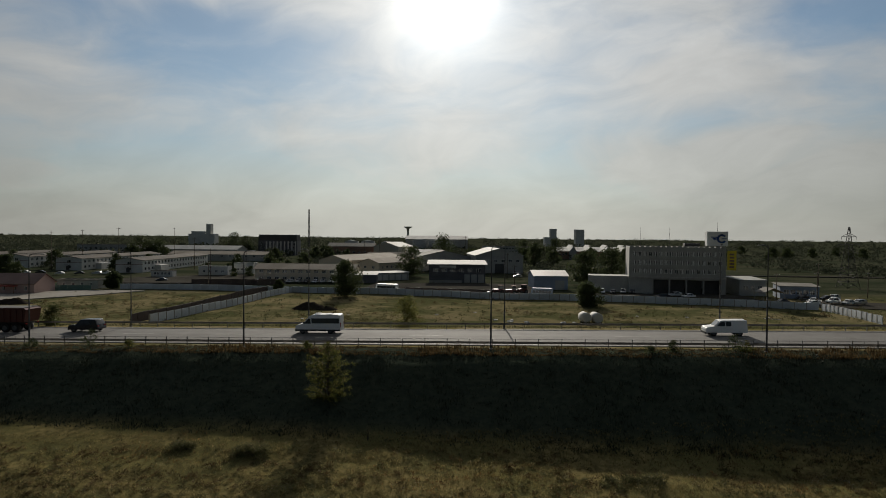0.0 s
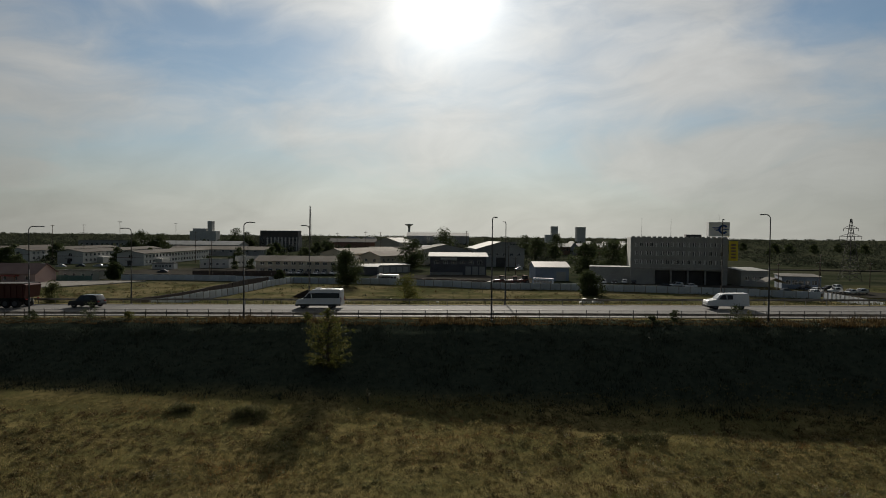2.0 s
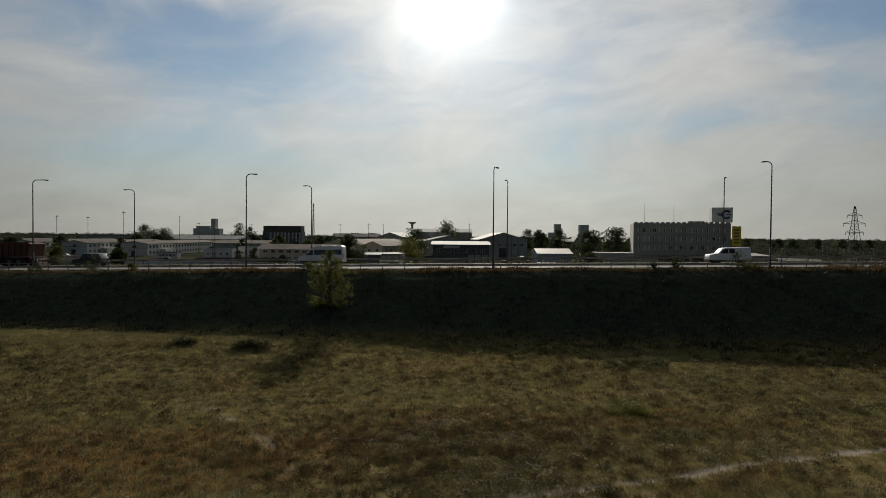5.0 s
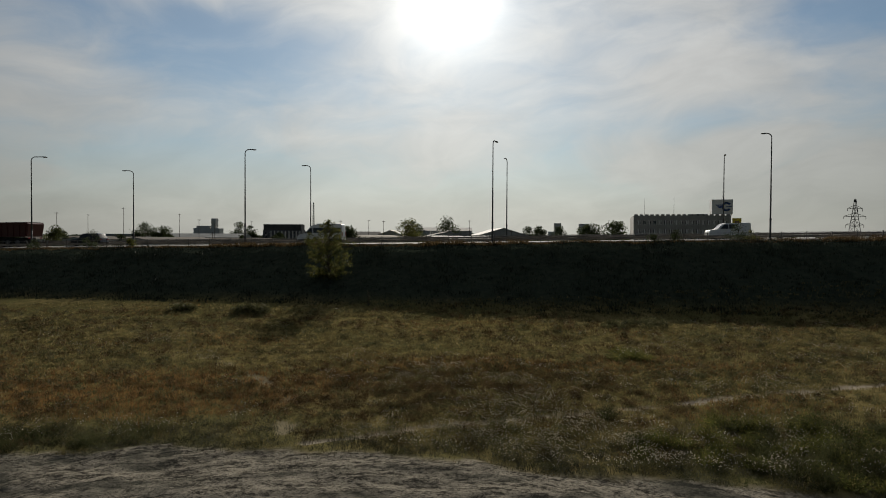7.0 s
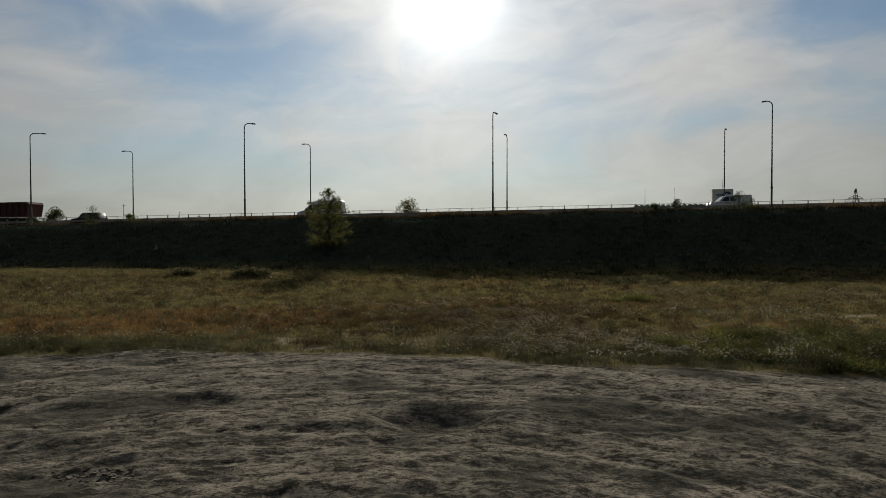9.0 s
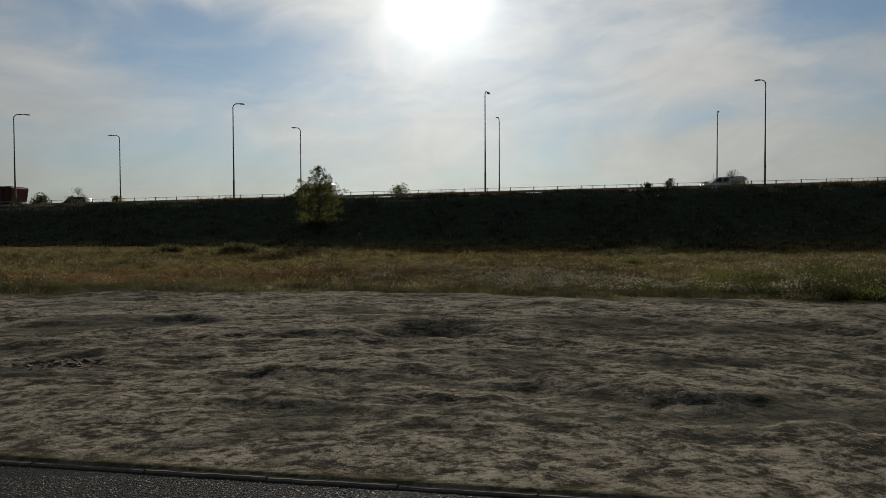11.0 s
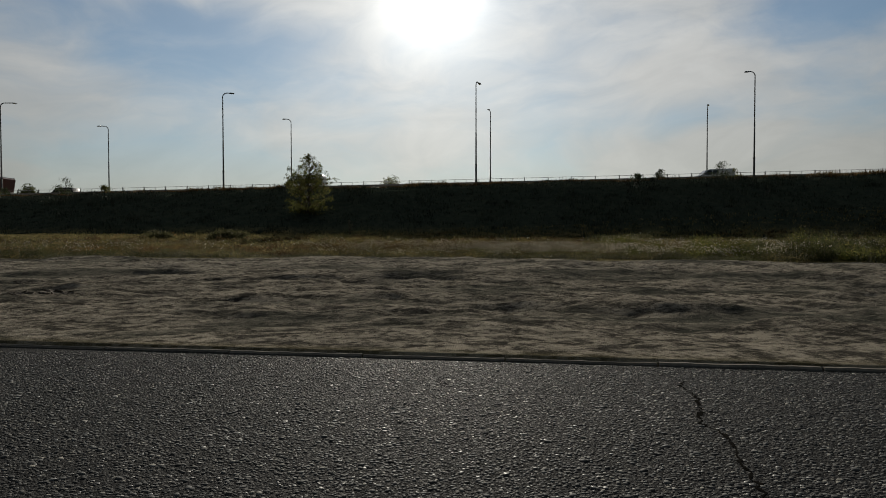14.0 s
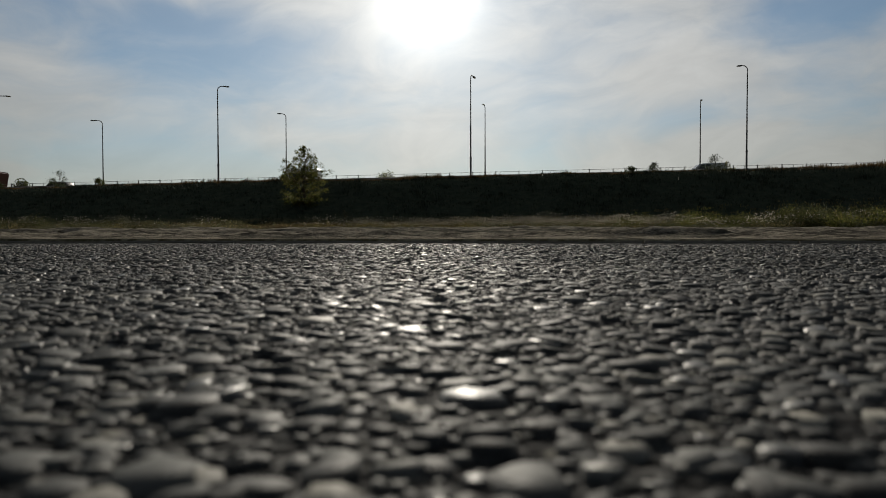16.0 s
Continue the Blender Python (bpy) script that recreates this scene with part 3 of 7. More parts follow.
def land(x, y):
    """Height of the ground, and its three zones: bare earth, trodden track, embankment."""
    x, y = np.asarray(x, float), np.asarray(y, float)
    yr = y - YAW * x
    z = np.interp(yr, PROFILE_Y, PROFILE_Z)
    z = z - 0.42 * np.exp(-((yr - 49.8) / 3.2) ** 2) * smooth(x, -22, 18)
    top = smooth(yr, 50, 63) * (1 - smooth(yr, 86, 100))
    z = z + rise(x) * top
    earth = smooth(y - kerb_y(x), -0.3, 0.3) * (1 - smooth(y - dirt_edge(x), -0.35, 0.35))
    near = np.abs(x) < 60
    rr, th = np.hypot(x - ARC[0], y - ARC[1]), np.arctan2(x - ARC[0], y - ARC[1]) * 9
    ruts = fractal(th * 0.16, rr * 1.5, 4, 21) * 0.07 + fractal(x * 0.6 + 0.25 * y, y * 1.15, 4, 31) * 0.09 + fractal(th * 0.5, rr * 3.6, 3, 36) * 0.045
    lumps = fractal(x * 3.4, y * 4.6, 2, 41) * 0.04
    dz = (ruts + lumps) * smooth(y - kerb_y(x), 0.1, 2.0)
    dark_spots = np.zeros_like(x)
    # each hole darkens towards its middle, the deeper ones more
    for hx, hy, r, d in HOLES:
        q = ((x - hx) / (r * 1.05)) ** 2 + ((y - hy) / (r * 0.6)) ** 2
        dz = dz - 0.85 * d * np.exp(-q ** 1.5) + 0.12 * d * np.exp(-(np.sqrt(q) - 1.5) ** 2 * 3)
        dark_spots = np.maximum(dark_spots, np.exp(-q * 1.1) * min(1.0, d * 4.5))
    # a damp patch of earth
    dark_spots = np.maximum(dark_spots, np.exp(-((x - 8.8) / 3.6) ** 2 - ((y - 10.6) / 2.8) ** 2) * np.clip(0.5 + 1.6 * fractal(th * 0.25, rr * 0.9, 4, 44), 0, 1))
    z = z + earth * dz * near
    field = (1 - earth) * smooth(y - dirt_edge(x), 0, 1) * (1 - smooth(yr, 47, 52))
    z = z + field * fractal(x * 0.25, y * 0.25, 4, 51) * 0.16
    for mx, my, mr, mh in ((-15.0, 49.0, 1.3, 0.25), (-21, 50, 1.2, 0.15), (14.2, 44.3, 2.4, 0.12)):
        z = z + mh * np.exp(-((x - mx) / mr) ** 2 - ((y - my) / (mr * 0.7)) ** 2)
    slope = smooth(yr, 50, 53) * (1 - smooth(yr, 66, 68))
    z = z + slope * fractal(x * 0.4, yr * 0.4, 3, 61) * 0.25
    back = smooth(yr, 99, 110)
    z = z + back * fractal(x * 0.05, y * 0.05, 3, 71) * 0.5
    z = z + 0.008 * (1 - smooth(y - kerb_y(x), 0.3, 6.0))
    z = np.where(y < kerb_y(x) + 0.03, -0.05, z)
    tr = np.zeros_like(x)
    for (ax, ay), (bx, by) in zip(TRAIL, TRAIL[1:]):
        ux, uy = bx - ax, by - ay
        t = np.clip(((x - ax) * ux + (y - ay) * uy) / (ux * ux + uy * uy), 0, 1)
        dd = np.hypot(x - ax - t * ux, y - ay - t * uy)
        tr = np.maximum(tr, 1 - smooth(dd + 0.3 * fractal(x * 0.9, y * 0.9, 3, 81), 0.08, 0.30))
    for (ax, ay), (bx, by) in zip(SIDE_TRAIL, SIDE_TRAIL[1:]):
        ux, uy = bx - ax, by - ay
        t = np.clip(((x - ax) * ux + (y - ay) * uy) / (ux * ux + uy * uy), 0, 1)
        dd = np.hypot(x - ax - t * ux, y - ay - t * uy)
        tr = np.maximum(tr, 0.42 * (1 - smooth(dd + 0.8 * fractal(x * 0.9, y * 0.9, 3, 83), 0.02, 0.3)))
    tr = tr * (1 - earth)
    gravel = smooth(yr, 65.6, 66.6) * (1 - smooth(yr, 68.2, 68.7)) + smooth(yr, 80.6, 80.9) * (1 - smooth(yr, 83.0, 84.5))
    tr = np.maximum(tr, gravel * np.clip(0.12 + 0.8 * fractal(x * 0.3, y * 0.5, 3, 84), 0, 0.5))
    z = z - tr * 0.04 * (yr < 60)
    LAST[0] = dark_spots
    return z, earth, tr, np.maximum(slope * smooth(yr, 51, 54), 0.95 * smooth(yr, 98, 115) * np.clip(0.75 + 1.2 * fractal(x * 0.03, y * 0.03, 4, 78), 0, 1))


def land_z(x, y):
    return float(land(np.array([x]), np.array([y]))[0][0])


def make_ground():
    xs = np.concatenate([-np.geomspace(4500, 62, 26), np.arange(-60, -20, 0.6), np.arange(-20, -12, 0.14), np.arange(-12, 12, 0.09), np.arange(12, 20, 0.14), np.arange(20, 60, 0.6), np.geomspace(62, 4500, 26)])
    ys = np.concatenate([-np.geomspace(2500, 12, 14), np.arange(-10, 4, 2.0), np.arange(4, 12, 0.07), np.arange(12, 20.5, 0.13), np.arange(20.5, 52, 0.35), np.arange(52, 70, 0.5), np.arange(70, 84, 2.0),
                         np.arange(84, 104, 1.0), np.arange(104, 260, 4.0), np.geomspace(262, 4700, 34)])
    gx, gy = np.meshgrid(xs, ys)
    # lines of the sheet turn from the kerb's direction to the road's and run out square far away
    gy = gy + YAW * gx * smooth(gy, 30, 50) * (1 - smooth(np.abs(gx), 700, 1500)) - 0.17 * gx * (1 - smooth(gy, 6, 12)) * smooth(gy, -10, 4) * (np.abs(gx) < 61)
    z, earth, tr, slope = land(gx, gy)
    nx, ny = len(xs), len(ys)
    idx = np.arange(nx * ny).reshape(ny, nx)
    f = np.stack([idx[:-1, :-1], idx[:-1, 1:], idx[1:, 1:], idx[1:, :-1]], -1).reshape(-1, 4)
    me = soup("ground", np.stack([gx, gy, z], -1).reshape(-1, 3), f, True)
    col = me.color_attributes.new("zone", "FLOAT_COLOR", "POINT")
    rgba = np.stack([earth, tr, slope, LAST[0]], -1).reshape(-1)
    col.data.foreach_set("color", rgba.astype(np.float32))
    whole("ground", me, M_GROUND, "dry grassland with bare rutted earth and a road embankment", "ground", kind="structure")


make_ground()


# ---- asphalt lot and kerb at the landing spot ----
def make_lot():
    xs = np.linspace(-60, 60, 61)
    pts = [(x, kerb_y(x) - 0.01) for x in xs]
    bm = bmesh.new()
    top = [bm.verts.new((x, y, 0)) for x, y in pts]
    low = [bm.verts.new((x, -60, 0)) for x, y in pts]
    for i in range(len(xs) - 1):
        bm.faces.new((low[i], low[i + 1], top[i + 1], top[i]))
    return part_structure("asphalt_lot", bm, M_LOT, "dark coarse asphalt with worn bare aggregate", "pavement")


def part_structure(name, bm, mat, label, category):
    return whole(name, mesh_of(name, bm), mat, label, category, kind="structure")


LOT = make_lot()


def make_kerb():
    kerb = thing("kerb", pose(0, 0, 0), "flush row of worn concrete kerb stones", "kerb", kind="structure")
    ang = math.degrees(math.atan(-0.17))
    rnd = random.Random(4)
    shapes = []
    for v in range(4):
        # worn stones: chipped edges and an uneven top
        bm = bmesh.new()
        n, prev = 12, None
        for i in range(n + 1):
            x = -0.493 + 0.986 * i / n
            lip, back = rnd.uniform(0, 0.012), rnd.uniform(0, 0.02)
            top = 0.019 + rnd.uniform(-0.002, 0.002)
            cur = [bm.verts.new(p) for p in ((x, lip, -0.15), (x, lip, top - 0.012), (x, lip + 0.012, top), (x, 0.10 - back, top), (x, 0.112 - back, top - 0.014), (x, 0.112 - back, -0.15))]
            if prev:
                for j in range(5):
                    bm.faces.new((prev[j], cur[j], cur[j + 1], prev[j + 1]))
            else:
                bm.faces.new(cur)
            prev = cur
        bm.faces.new(prev[::-1])
        bmesh.ops.recalc_face_normals(bm, faces=bm.faces)
        shapes.append(mesh_of("kerb_stone", bm))
    ux, uy = math.cos(radians(ang)), math.sin(radians(ang))
    x0 = -1.019 + 0.5 * ux
    for i in range(-30, 31):
        x = x0 + i * ux
        ob = part("kerb_stone", shapes[i % 4], M_KERB, kerb)
        ob.matrix_basis = pose(x, kerb_y(x), rnd.uniform(-0.002, 0.002), rnd.uniform(-0.3, 0.3), rnd.uniform(-0.15, 0.15), ang + rnd.uniform(-0.15, 0.15))


make_kerb()


# ---- surface of the lot: chippings and cracks ----
CRACKS = (((1.93, 4.86), (1.87, 4.74), (1.86, 4.52), (1.79, 4.32), (1.68, 4.06), (1.73, 3.92), (1.69, 3.78), (1.63, 3.59), (1.56, 3.27), (1.5, 3.02), (1.47, 2.7), (1.56, 2.2)),
          ((-1.2, 2.72), (-0.47, 2.63), (-0.2, 2.57), (0.07, 2.51), (0.37, 2.45), (0.57, 2.40), (0.80, 2.40), (0.99, 2.43), (1.3, 2.35), (2.0, 2.36)),
          ((-0.03, 2.76), (0.22, 2.72), (0.44, 2.67), (0.6, 2.6)))


def crack_gap(x, y):
    d = np.full(np.shape(x), 9.0)
    for line in CRACKS:
        for (ax, ay), (bx, by) in zip(line, line[1:]):
            ux, uy = bx - ax, by - ay
            t = np.clip(((x - ax) * ux + (y - ay) * uy) / (ux * ux + uy * uy), 0, 1)
            d = np.minimum(d, np.hypot(x - ax - t * ux, y - ay - t * uy))
    return d


def make_chippings(pitch, y_end, r0, r1, share, seed, mat, flat=1.0):
    r = np.random.default_rng(seed)
    gx, gy = np.meshgrid(np.arange(-3.4, 4.4, pitch), np.arange(1.08, y_end, pitch))
    x, y = gx.ravel() + r.uniform(-0.42, 0.42, gx.size) * pitch, gy.ravel() + r.uniform(-0.42, 0.42, gx.size) * pitch
    keep = (np.abs(x - 0.45) < 0.74 * (y - 1.05) + 0.16) & (y < kerb_y(x) - 0.03)
    keep &= (crack_gap(x, y) > 0.007 + 0.014 * r.uniform(0, 1, len(x))) & (r.uniform(0, 1, len(x)) < share)
    x, y = x[keep], y[keep]
    n, k = len(x), 6
    rad = pitch * r.uniform(r0, r1, n) * np.where(r.uniform(0, 1, n) < 0.10, 1.5, 1.0)
    asp, turn = r.uniform(0.6, 1.0, n), r.uniform(0, np.pi, n)
    hgt = rad * r.uniform(0.12, 0.36, n) * flat
    a = np.arange(k) / k * 2 * np.pi
    wob = r.uniform(0.8, 1.18, (n, k))
    ex, ey = np.cos(a)[None] * rad[:, None] * wob, np.sin(a)[None] * (rad * asp)[:, None] * wob
    c, s = np.cos(turn)[:, None], np.sin(turn)[:, None]
    ex, ey = ex * c - ey * s, ex * s + ey * c
    tx, ty = r.normal(0, 0.11, n)[:, None], r.normal(0, 0.11, n)[:, None]
    low = np.stack([x[:, None] + ex, y[:, None] + ey, np.full((n, k), -0.002)], -1)
    mz = hgt[:, None] * r.uniform(0.82, 1.0, (n, k)) + tx * ex * 0.7 + ty * ey * 0.7
    top = np.stack([x[:, None] + ex * 0.86, y[:, None] + ey * 0.86, mz * 0.95], -1)
    cap = np.stack([x, y, hgt * 0.9], -1)[:, None]
    v = np.concatenate([low, top, cap], 1)
    j = np.arange(k)
    q = (j + 1) % k
    f = np.concatenate([np.stack([j, q, q + k], -1), np.stack([j, q + k, j + k], -1), np.stack([j + k, q + k, np.full(k, 2 * k)], -1)])
    me = soup("aggregate", v.reshape(-1, 3), (np.arange(n)[:, None, None] * (2 * k + 1) + f[None]).reshape(-1, 3), True)
    ob = whole("aggregate", me, mat, "worn stone chippings set in the asphalt", "gravel", kind="stuff")
    return ob


make_chippings(0.0150, 5.9, 0.2, 0.70, 0.66, 11, M_STONE)
make_chippings(0.0088, 2.5, 0.3, 0.66, 0.75, 12, M_STONE_PALE)
make_chippings(0.024, 1.9, 0.3, 0.56, 0.5, 14, M_STONE_PALE, 0.6)


def make_cracks():
    r = random.Random(6)
    for line in CRACKS:
        pts = []
        for (ax, ay), (bx, by) in zip(line, line[1:]):
            m = max(2, int(math.hypot(bx - ax, by - ay) / 0.02))
            pts += [(ax + (bx - ax) * i / m + r.uniform(-0.012, 0.012) + 0.008 * math.sin(9 * ay + 21 * i / m), ay + (by - ay) * i / m + r.uniform(-0.012, 0.012) + 0.006 * math.sin(13 * ax + 17 * i / m)) for i in range(m)]
        # flat dark ribbon painted for the shaded gap; no groove is cut
        bm = bmesh.new()
        prev = None
        for i, (x, y) in enumerate(pts):
            nx_, ny_ = pts[min(i + 1, len(pts) - 1)][0] - pts[max(i - 1, 0)][0], pts[min(i + 1, len(pts) - 1)][1] - pts[max(i - 1, 0)][1]
            ln = math.hypot(nx_, ny_) or 1
            w = r.choice((0.003, 0.004, 0.006, 0.008, 0.013)) * r.uniform(0.7, 1.2) * (1.2 if abs(line[0][0] - line[-1][0]) > 0.6 else 1.0)
            cur = [bm.verts.new((x - ny_ / ln * w, y + nx_ / ln * w, 0.002)), bm.verts.new((x + ny_ / ln * w, y - nx_ / ln * w, 0.002))]
            if prev:
                bm.faces.new((prev[0], prev[1], cur[1], cur[0]))
            prev = cur
        bmesh.ops.recalc_face_normals(bm, faces=bm.faces)
        part_structure("crack", bm, M_CRACK, "crack through the asphalt, its shade laid as a dark ribbon", "crack")


make_cracks()


def make_clods():
    """Clods and pebbles on the bare earth."""
    r = np.random.default_rng(13)
    n = 16000
    y = 6.0 * (19.0 / 6.0) ** r.uniform(0, 1, n)
    x = r.uniform(-1, 1, n) * (y * 0.78)
    z, earth, tr, slope = land(x, y)
    keep = (earth > 0.8) & (fractal(x * 0.5, y * 1.1, 3, 61) > -0.05 + r.uniform(-0.3, 0.3, n)) & (y > kerb_y(x) + 0.25)
    x, y, z = x[keep], y[keep], z[keep]
    n = len(x)
    rad = r.uniform(0.004, 0.016, n) * (0.6 + y / 18)
    o = np.array([(1, 0, 0), (0.3, 0.9, 0.1), (-0.8, 0.5, 0), (-0.7, -0.7, 0.05), (0.4, -0.9, 0), (0.1, 0.1, 0.55)])
    v = np.stack([x, y, z - rad * 0.2], -1)[:, None] + o[None] * rad[:, None, None] * r.uniform(0.7, 1.3, (n, 6, 3))
    f = np.array([(0, 1, 5), (1, 2, 5), (2, 3, 5), (3, 4, 5), (4, 0, 5)])
    me = soup("clods", v.reshape(-1, 3), (np.arange(n)[:, None, None] * 6 + f[None]).reshape(-1, 3))
    whole("clods", me, M_CLOD, "loose clods and pebbles on the bare earth", "earth", kind="stuff")


def make_torn_crust():
    """A patch of broken, lifted crust in the bare earth."""
    r = np.random.default_rng(19)
    n = 130
    x, y = r.normal(-4.9, 0.36, n), r.normal(9.7, 0.15, n)
    rad = r.uniform(0.012, 0.042, n)
    z = land(x, y)[0]
    a = np.arange(6) / 6 * 2 * np.pi
    ring = np.stack([np.cos(a), np.sin(a) * 0.7, np.zeros(6)], -1)[None] * rad[:, None, None] * r.uniform(0.7, 1.25, (n, 6, 1))
    tilt = r.normal(0, 0.35, (n, 2))
    top = ring.copy()
    top[:, :, 2] = rad[:, None] * 0.35 + ring[:, :, 0] * tilt[:, :1] + ring[:, :, 1] * tilt[:, 1:]
    base = ring * 0.8 - np.array([0, 0, 0.02])
    at = np.stack([x, y, z], -1)[:, None]
    v = np.concatenate([base + at, top + at, top.mean(1, keepdims=True) + at], 1)
    j = np.arange(6)
    q = (j + 1) % 6
    f = np.concatenate([np.stack([j, q, q + 6], -1), np.stack([j, q + 6, j + 6], -1), np.stack([j + 6, q + 6, np.full(6, 12)], -1)])
    me = soup("torn_crust", v.reshape(-1, 3), (np.arange(n)[:, None, None] * 13 + f[None]).reshape(-1, 3))
    whole("torn_crust", me, M_CLOD, "broken crust of dried earth", "earth", kind="stuff")


M_CLOD = worn("clod_earth", (0.07, 0.057, 0.045), (0.17, 0.145, 0.118), 6, 0.92, spec=0.15)
make_clods()
make_torn_crust()

# ---- the road on the embankment ----
def along(x, off, z=0.0):
    """A place on the road: x, metres from its near edge, height over its surface."""
    return Vector((x, 68.6 + off + YAW * x, 5.80 + float(rise(x)) + z))


ROAD_W = 11.6


def make_road():
    xs = list(np.concatenate([-np.geomspace(1400, 165, 12), np.arange(-160, 161, 8.0), np.geomspace(165, 1400, 12)]))
    bm = bmesh.new()
    rows = []
    for x in xs:
        a, c, b = along(x, 0), along(x, ROAD_W / 2, 0.09), along(x, ROAD_W)
        rows.append([bm.verts.new(p) for p in (a - Vector((0, 0.05, 0.25)), a, c, b, b + Vector((0, 0.05, -0.25)))])
    for a, b in zip(rows, rows[1:]):
        for i in range(4):
            bm.faces.new((a[i], b[i], b[i + 1], a[i + 1]))
    part_structure("road", bm, M_ROAD, "pale worn asphalt highway on an embankment", "road")
    # worn paint lines, 4 mm proud
    for off, dash in ((0.55, False), (ROAD_W - 0.55, False), (ROAD_W / 2, True)):
        bm = bmesh.new()
        step, ln = (12.0, 4.0) if dash else (8.0, 8.0)
        for x in np.arange(-160, 160, step):
            q = []
            for xx, o in ((x, off - 0.06), (x + ln, off - 0.06), (x + ln, off + 0.06), (x, off + 0.06)):
                h = 0.09 * (1 - abs(o - ROAD_W / 2) / (ROAD_W / 2)) + 0.006
                q.append(bm.verts.new(along(xx, o, h)))
            bm.faces.new(q)
        part_structure("road_line", bm, M_LINE, "faded white painted road line", "road line")


M_LINE = worn("faded_road_paint", (0.24, 0.235, 0.22), (0.4, 0.39, 0.37), 2.5, 0.7)
make_road()


def make_guardrail(off, side, label):
    """W-beam rail on posts; side -1 faces the near verge, 1 the far one."""
    rail = thing("guardrail", pose(0, 0, -0.22 if side < 0 else 0), label, "guardrail", "guardrails along the road", kind="structure")
    w = [(0.0, 0.46), (0.05, 0.485), (0.05, 0.535), (0.0, 0.575), (0.0, 0.60), (0.05, 0.64), (0.05, 0.69), (0.0, 0.715)]
    post = mesh_of("post", boxes((-0.038, 0.038, -0.05, 0.05, -0.5, 1.06 if side < 0 else 0.7), (-0.04, 0.04, 0.04, 0.16, 0.52, 0.68)))
    rnd = random.Random(int(off * 10))
    rod = mesh_of("rod", boxes((-0.015, 0.015, -0.015, 0.015, 0.69, 1.0)))
    for x in np.arange(-149, 150, 2.45):
        p = along(x, off, 0.0)
        if side < 0:
            q = along(x + 1.22, off, 0.0)
            part("rod", rod, M_RAIL, rail).matrix_basis = pose(q.x, q.y + 0.14, q.z)
        ob = part("post", post, M_RAIL, rail)
        ob.matrix_basis = pose(p.x, p.y, p.z, 0, rnd.uniform(-1.5, 1.5), math.degrees(math.atan(YAW)) + (180 if side > 0 else 0))
    for x in np.arange(-150, 150, 10.0):
        bm = bmesh.new()
        cols = []
        for xx in (x, x + 9.99):
            p = along(xx, off, 0.0)
            cols.append([bm.verts.new((p.x, p.y - side * (0.17 + d), p.z + h)) for d, h in w])
        for i in range(len(w) - 1):
            bm.faces.new((cols[0][i], cols[1][i], cols[1][i + 1], cols[0][i + 1]))
        bmesh.ops.solidify(bm, geom=bm.faces[:], thickness=0.006)
        part("beam", bm, M_RAIL, rail)
        if side < 0:
            bm = bmesh.new()
            tube(bm, [along(xx, off, 1.0) for xx in (x, x + 9.99)], 0.018, 6)
            part("top_rail", bm, M_RAIL, rail, "thin steel tube above the beam")


make_guardrail(-0.7, -1, "weathered steel guardrail beside the highway verge")
make_guardrail(ROAD_W + 0.8, 1, "weathered steel guardrail along the highway's other edge")


def make_lamp(m, h, arm, label):
    """Tapered steel pole, bent over at the top, with a flat lantern."""
    lamp = thing("street_lamp", m, label, "street lamp", "street lamps along the highway")
    bm = bmesh.new()
    tube(bm, [(0, 0, -0.8), (0, 0, 2.2)], [0.1, 0.095], 10)
    tube(bm, [(0, 0, 2.2), (0, 0, 5.6)], [0.08, 0.07], 10)
    bend = [(0, 0, 5.6), (0, 0, h - 0.45)]
    n = 7
    for i in range(1, n + 1):
        a = math.pi / 2 * i / n * 0.93
        bend.append((0.45 * (1 - math.cos(a)), 0, h - 0.45 + 0.45 * math.sin(a)))
    bend.append((arm - 0.25, 0, h + 0.02))
    tube(bm, bend, [0.062] + [0.05] * (len(bend) - 1), 8)
    part("pole", bm, M_POST, lamp)
    bm = bmesh.new()
    tube(bm, [(0, 0, 2.12), (0, 0, 2.28)], 0.115, 10)
    part("collar", bm, M_POST, lamp)
    bm = prism([(arm - 0.32, h - 0.02), (arm - 0.27, h + 0.06), (arm + 0.12, h + 0.045), (arm + 0.22, h - 0.015), (arm + 0.2, h - 0.045), (arm - 0.22, h - 0.05)], -0.11, 0.11)
    head = part("lantern", bm, M_LAMP, lamp, "flat grey lantern head")
    part("lens", boxes((arm - 0.15, arm + 0.17, -0.085, 0.085, h - 0.07, h - 0.045)), M_LIGHTGLASS, head)
    bm = boxes((-0.16, 0.16, -0.16, 0.16, -0.35, 0.06), bev=0.02)
    part("base_plate", bm, M_CONC, lamp)



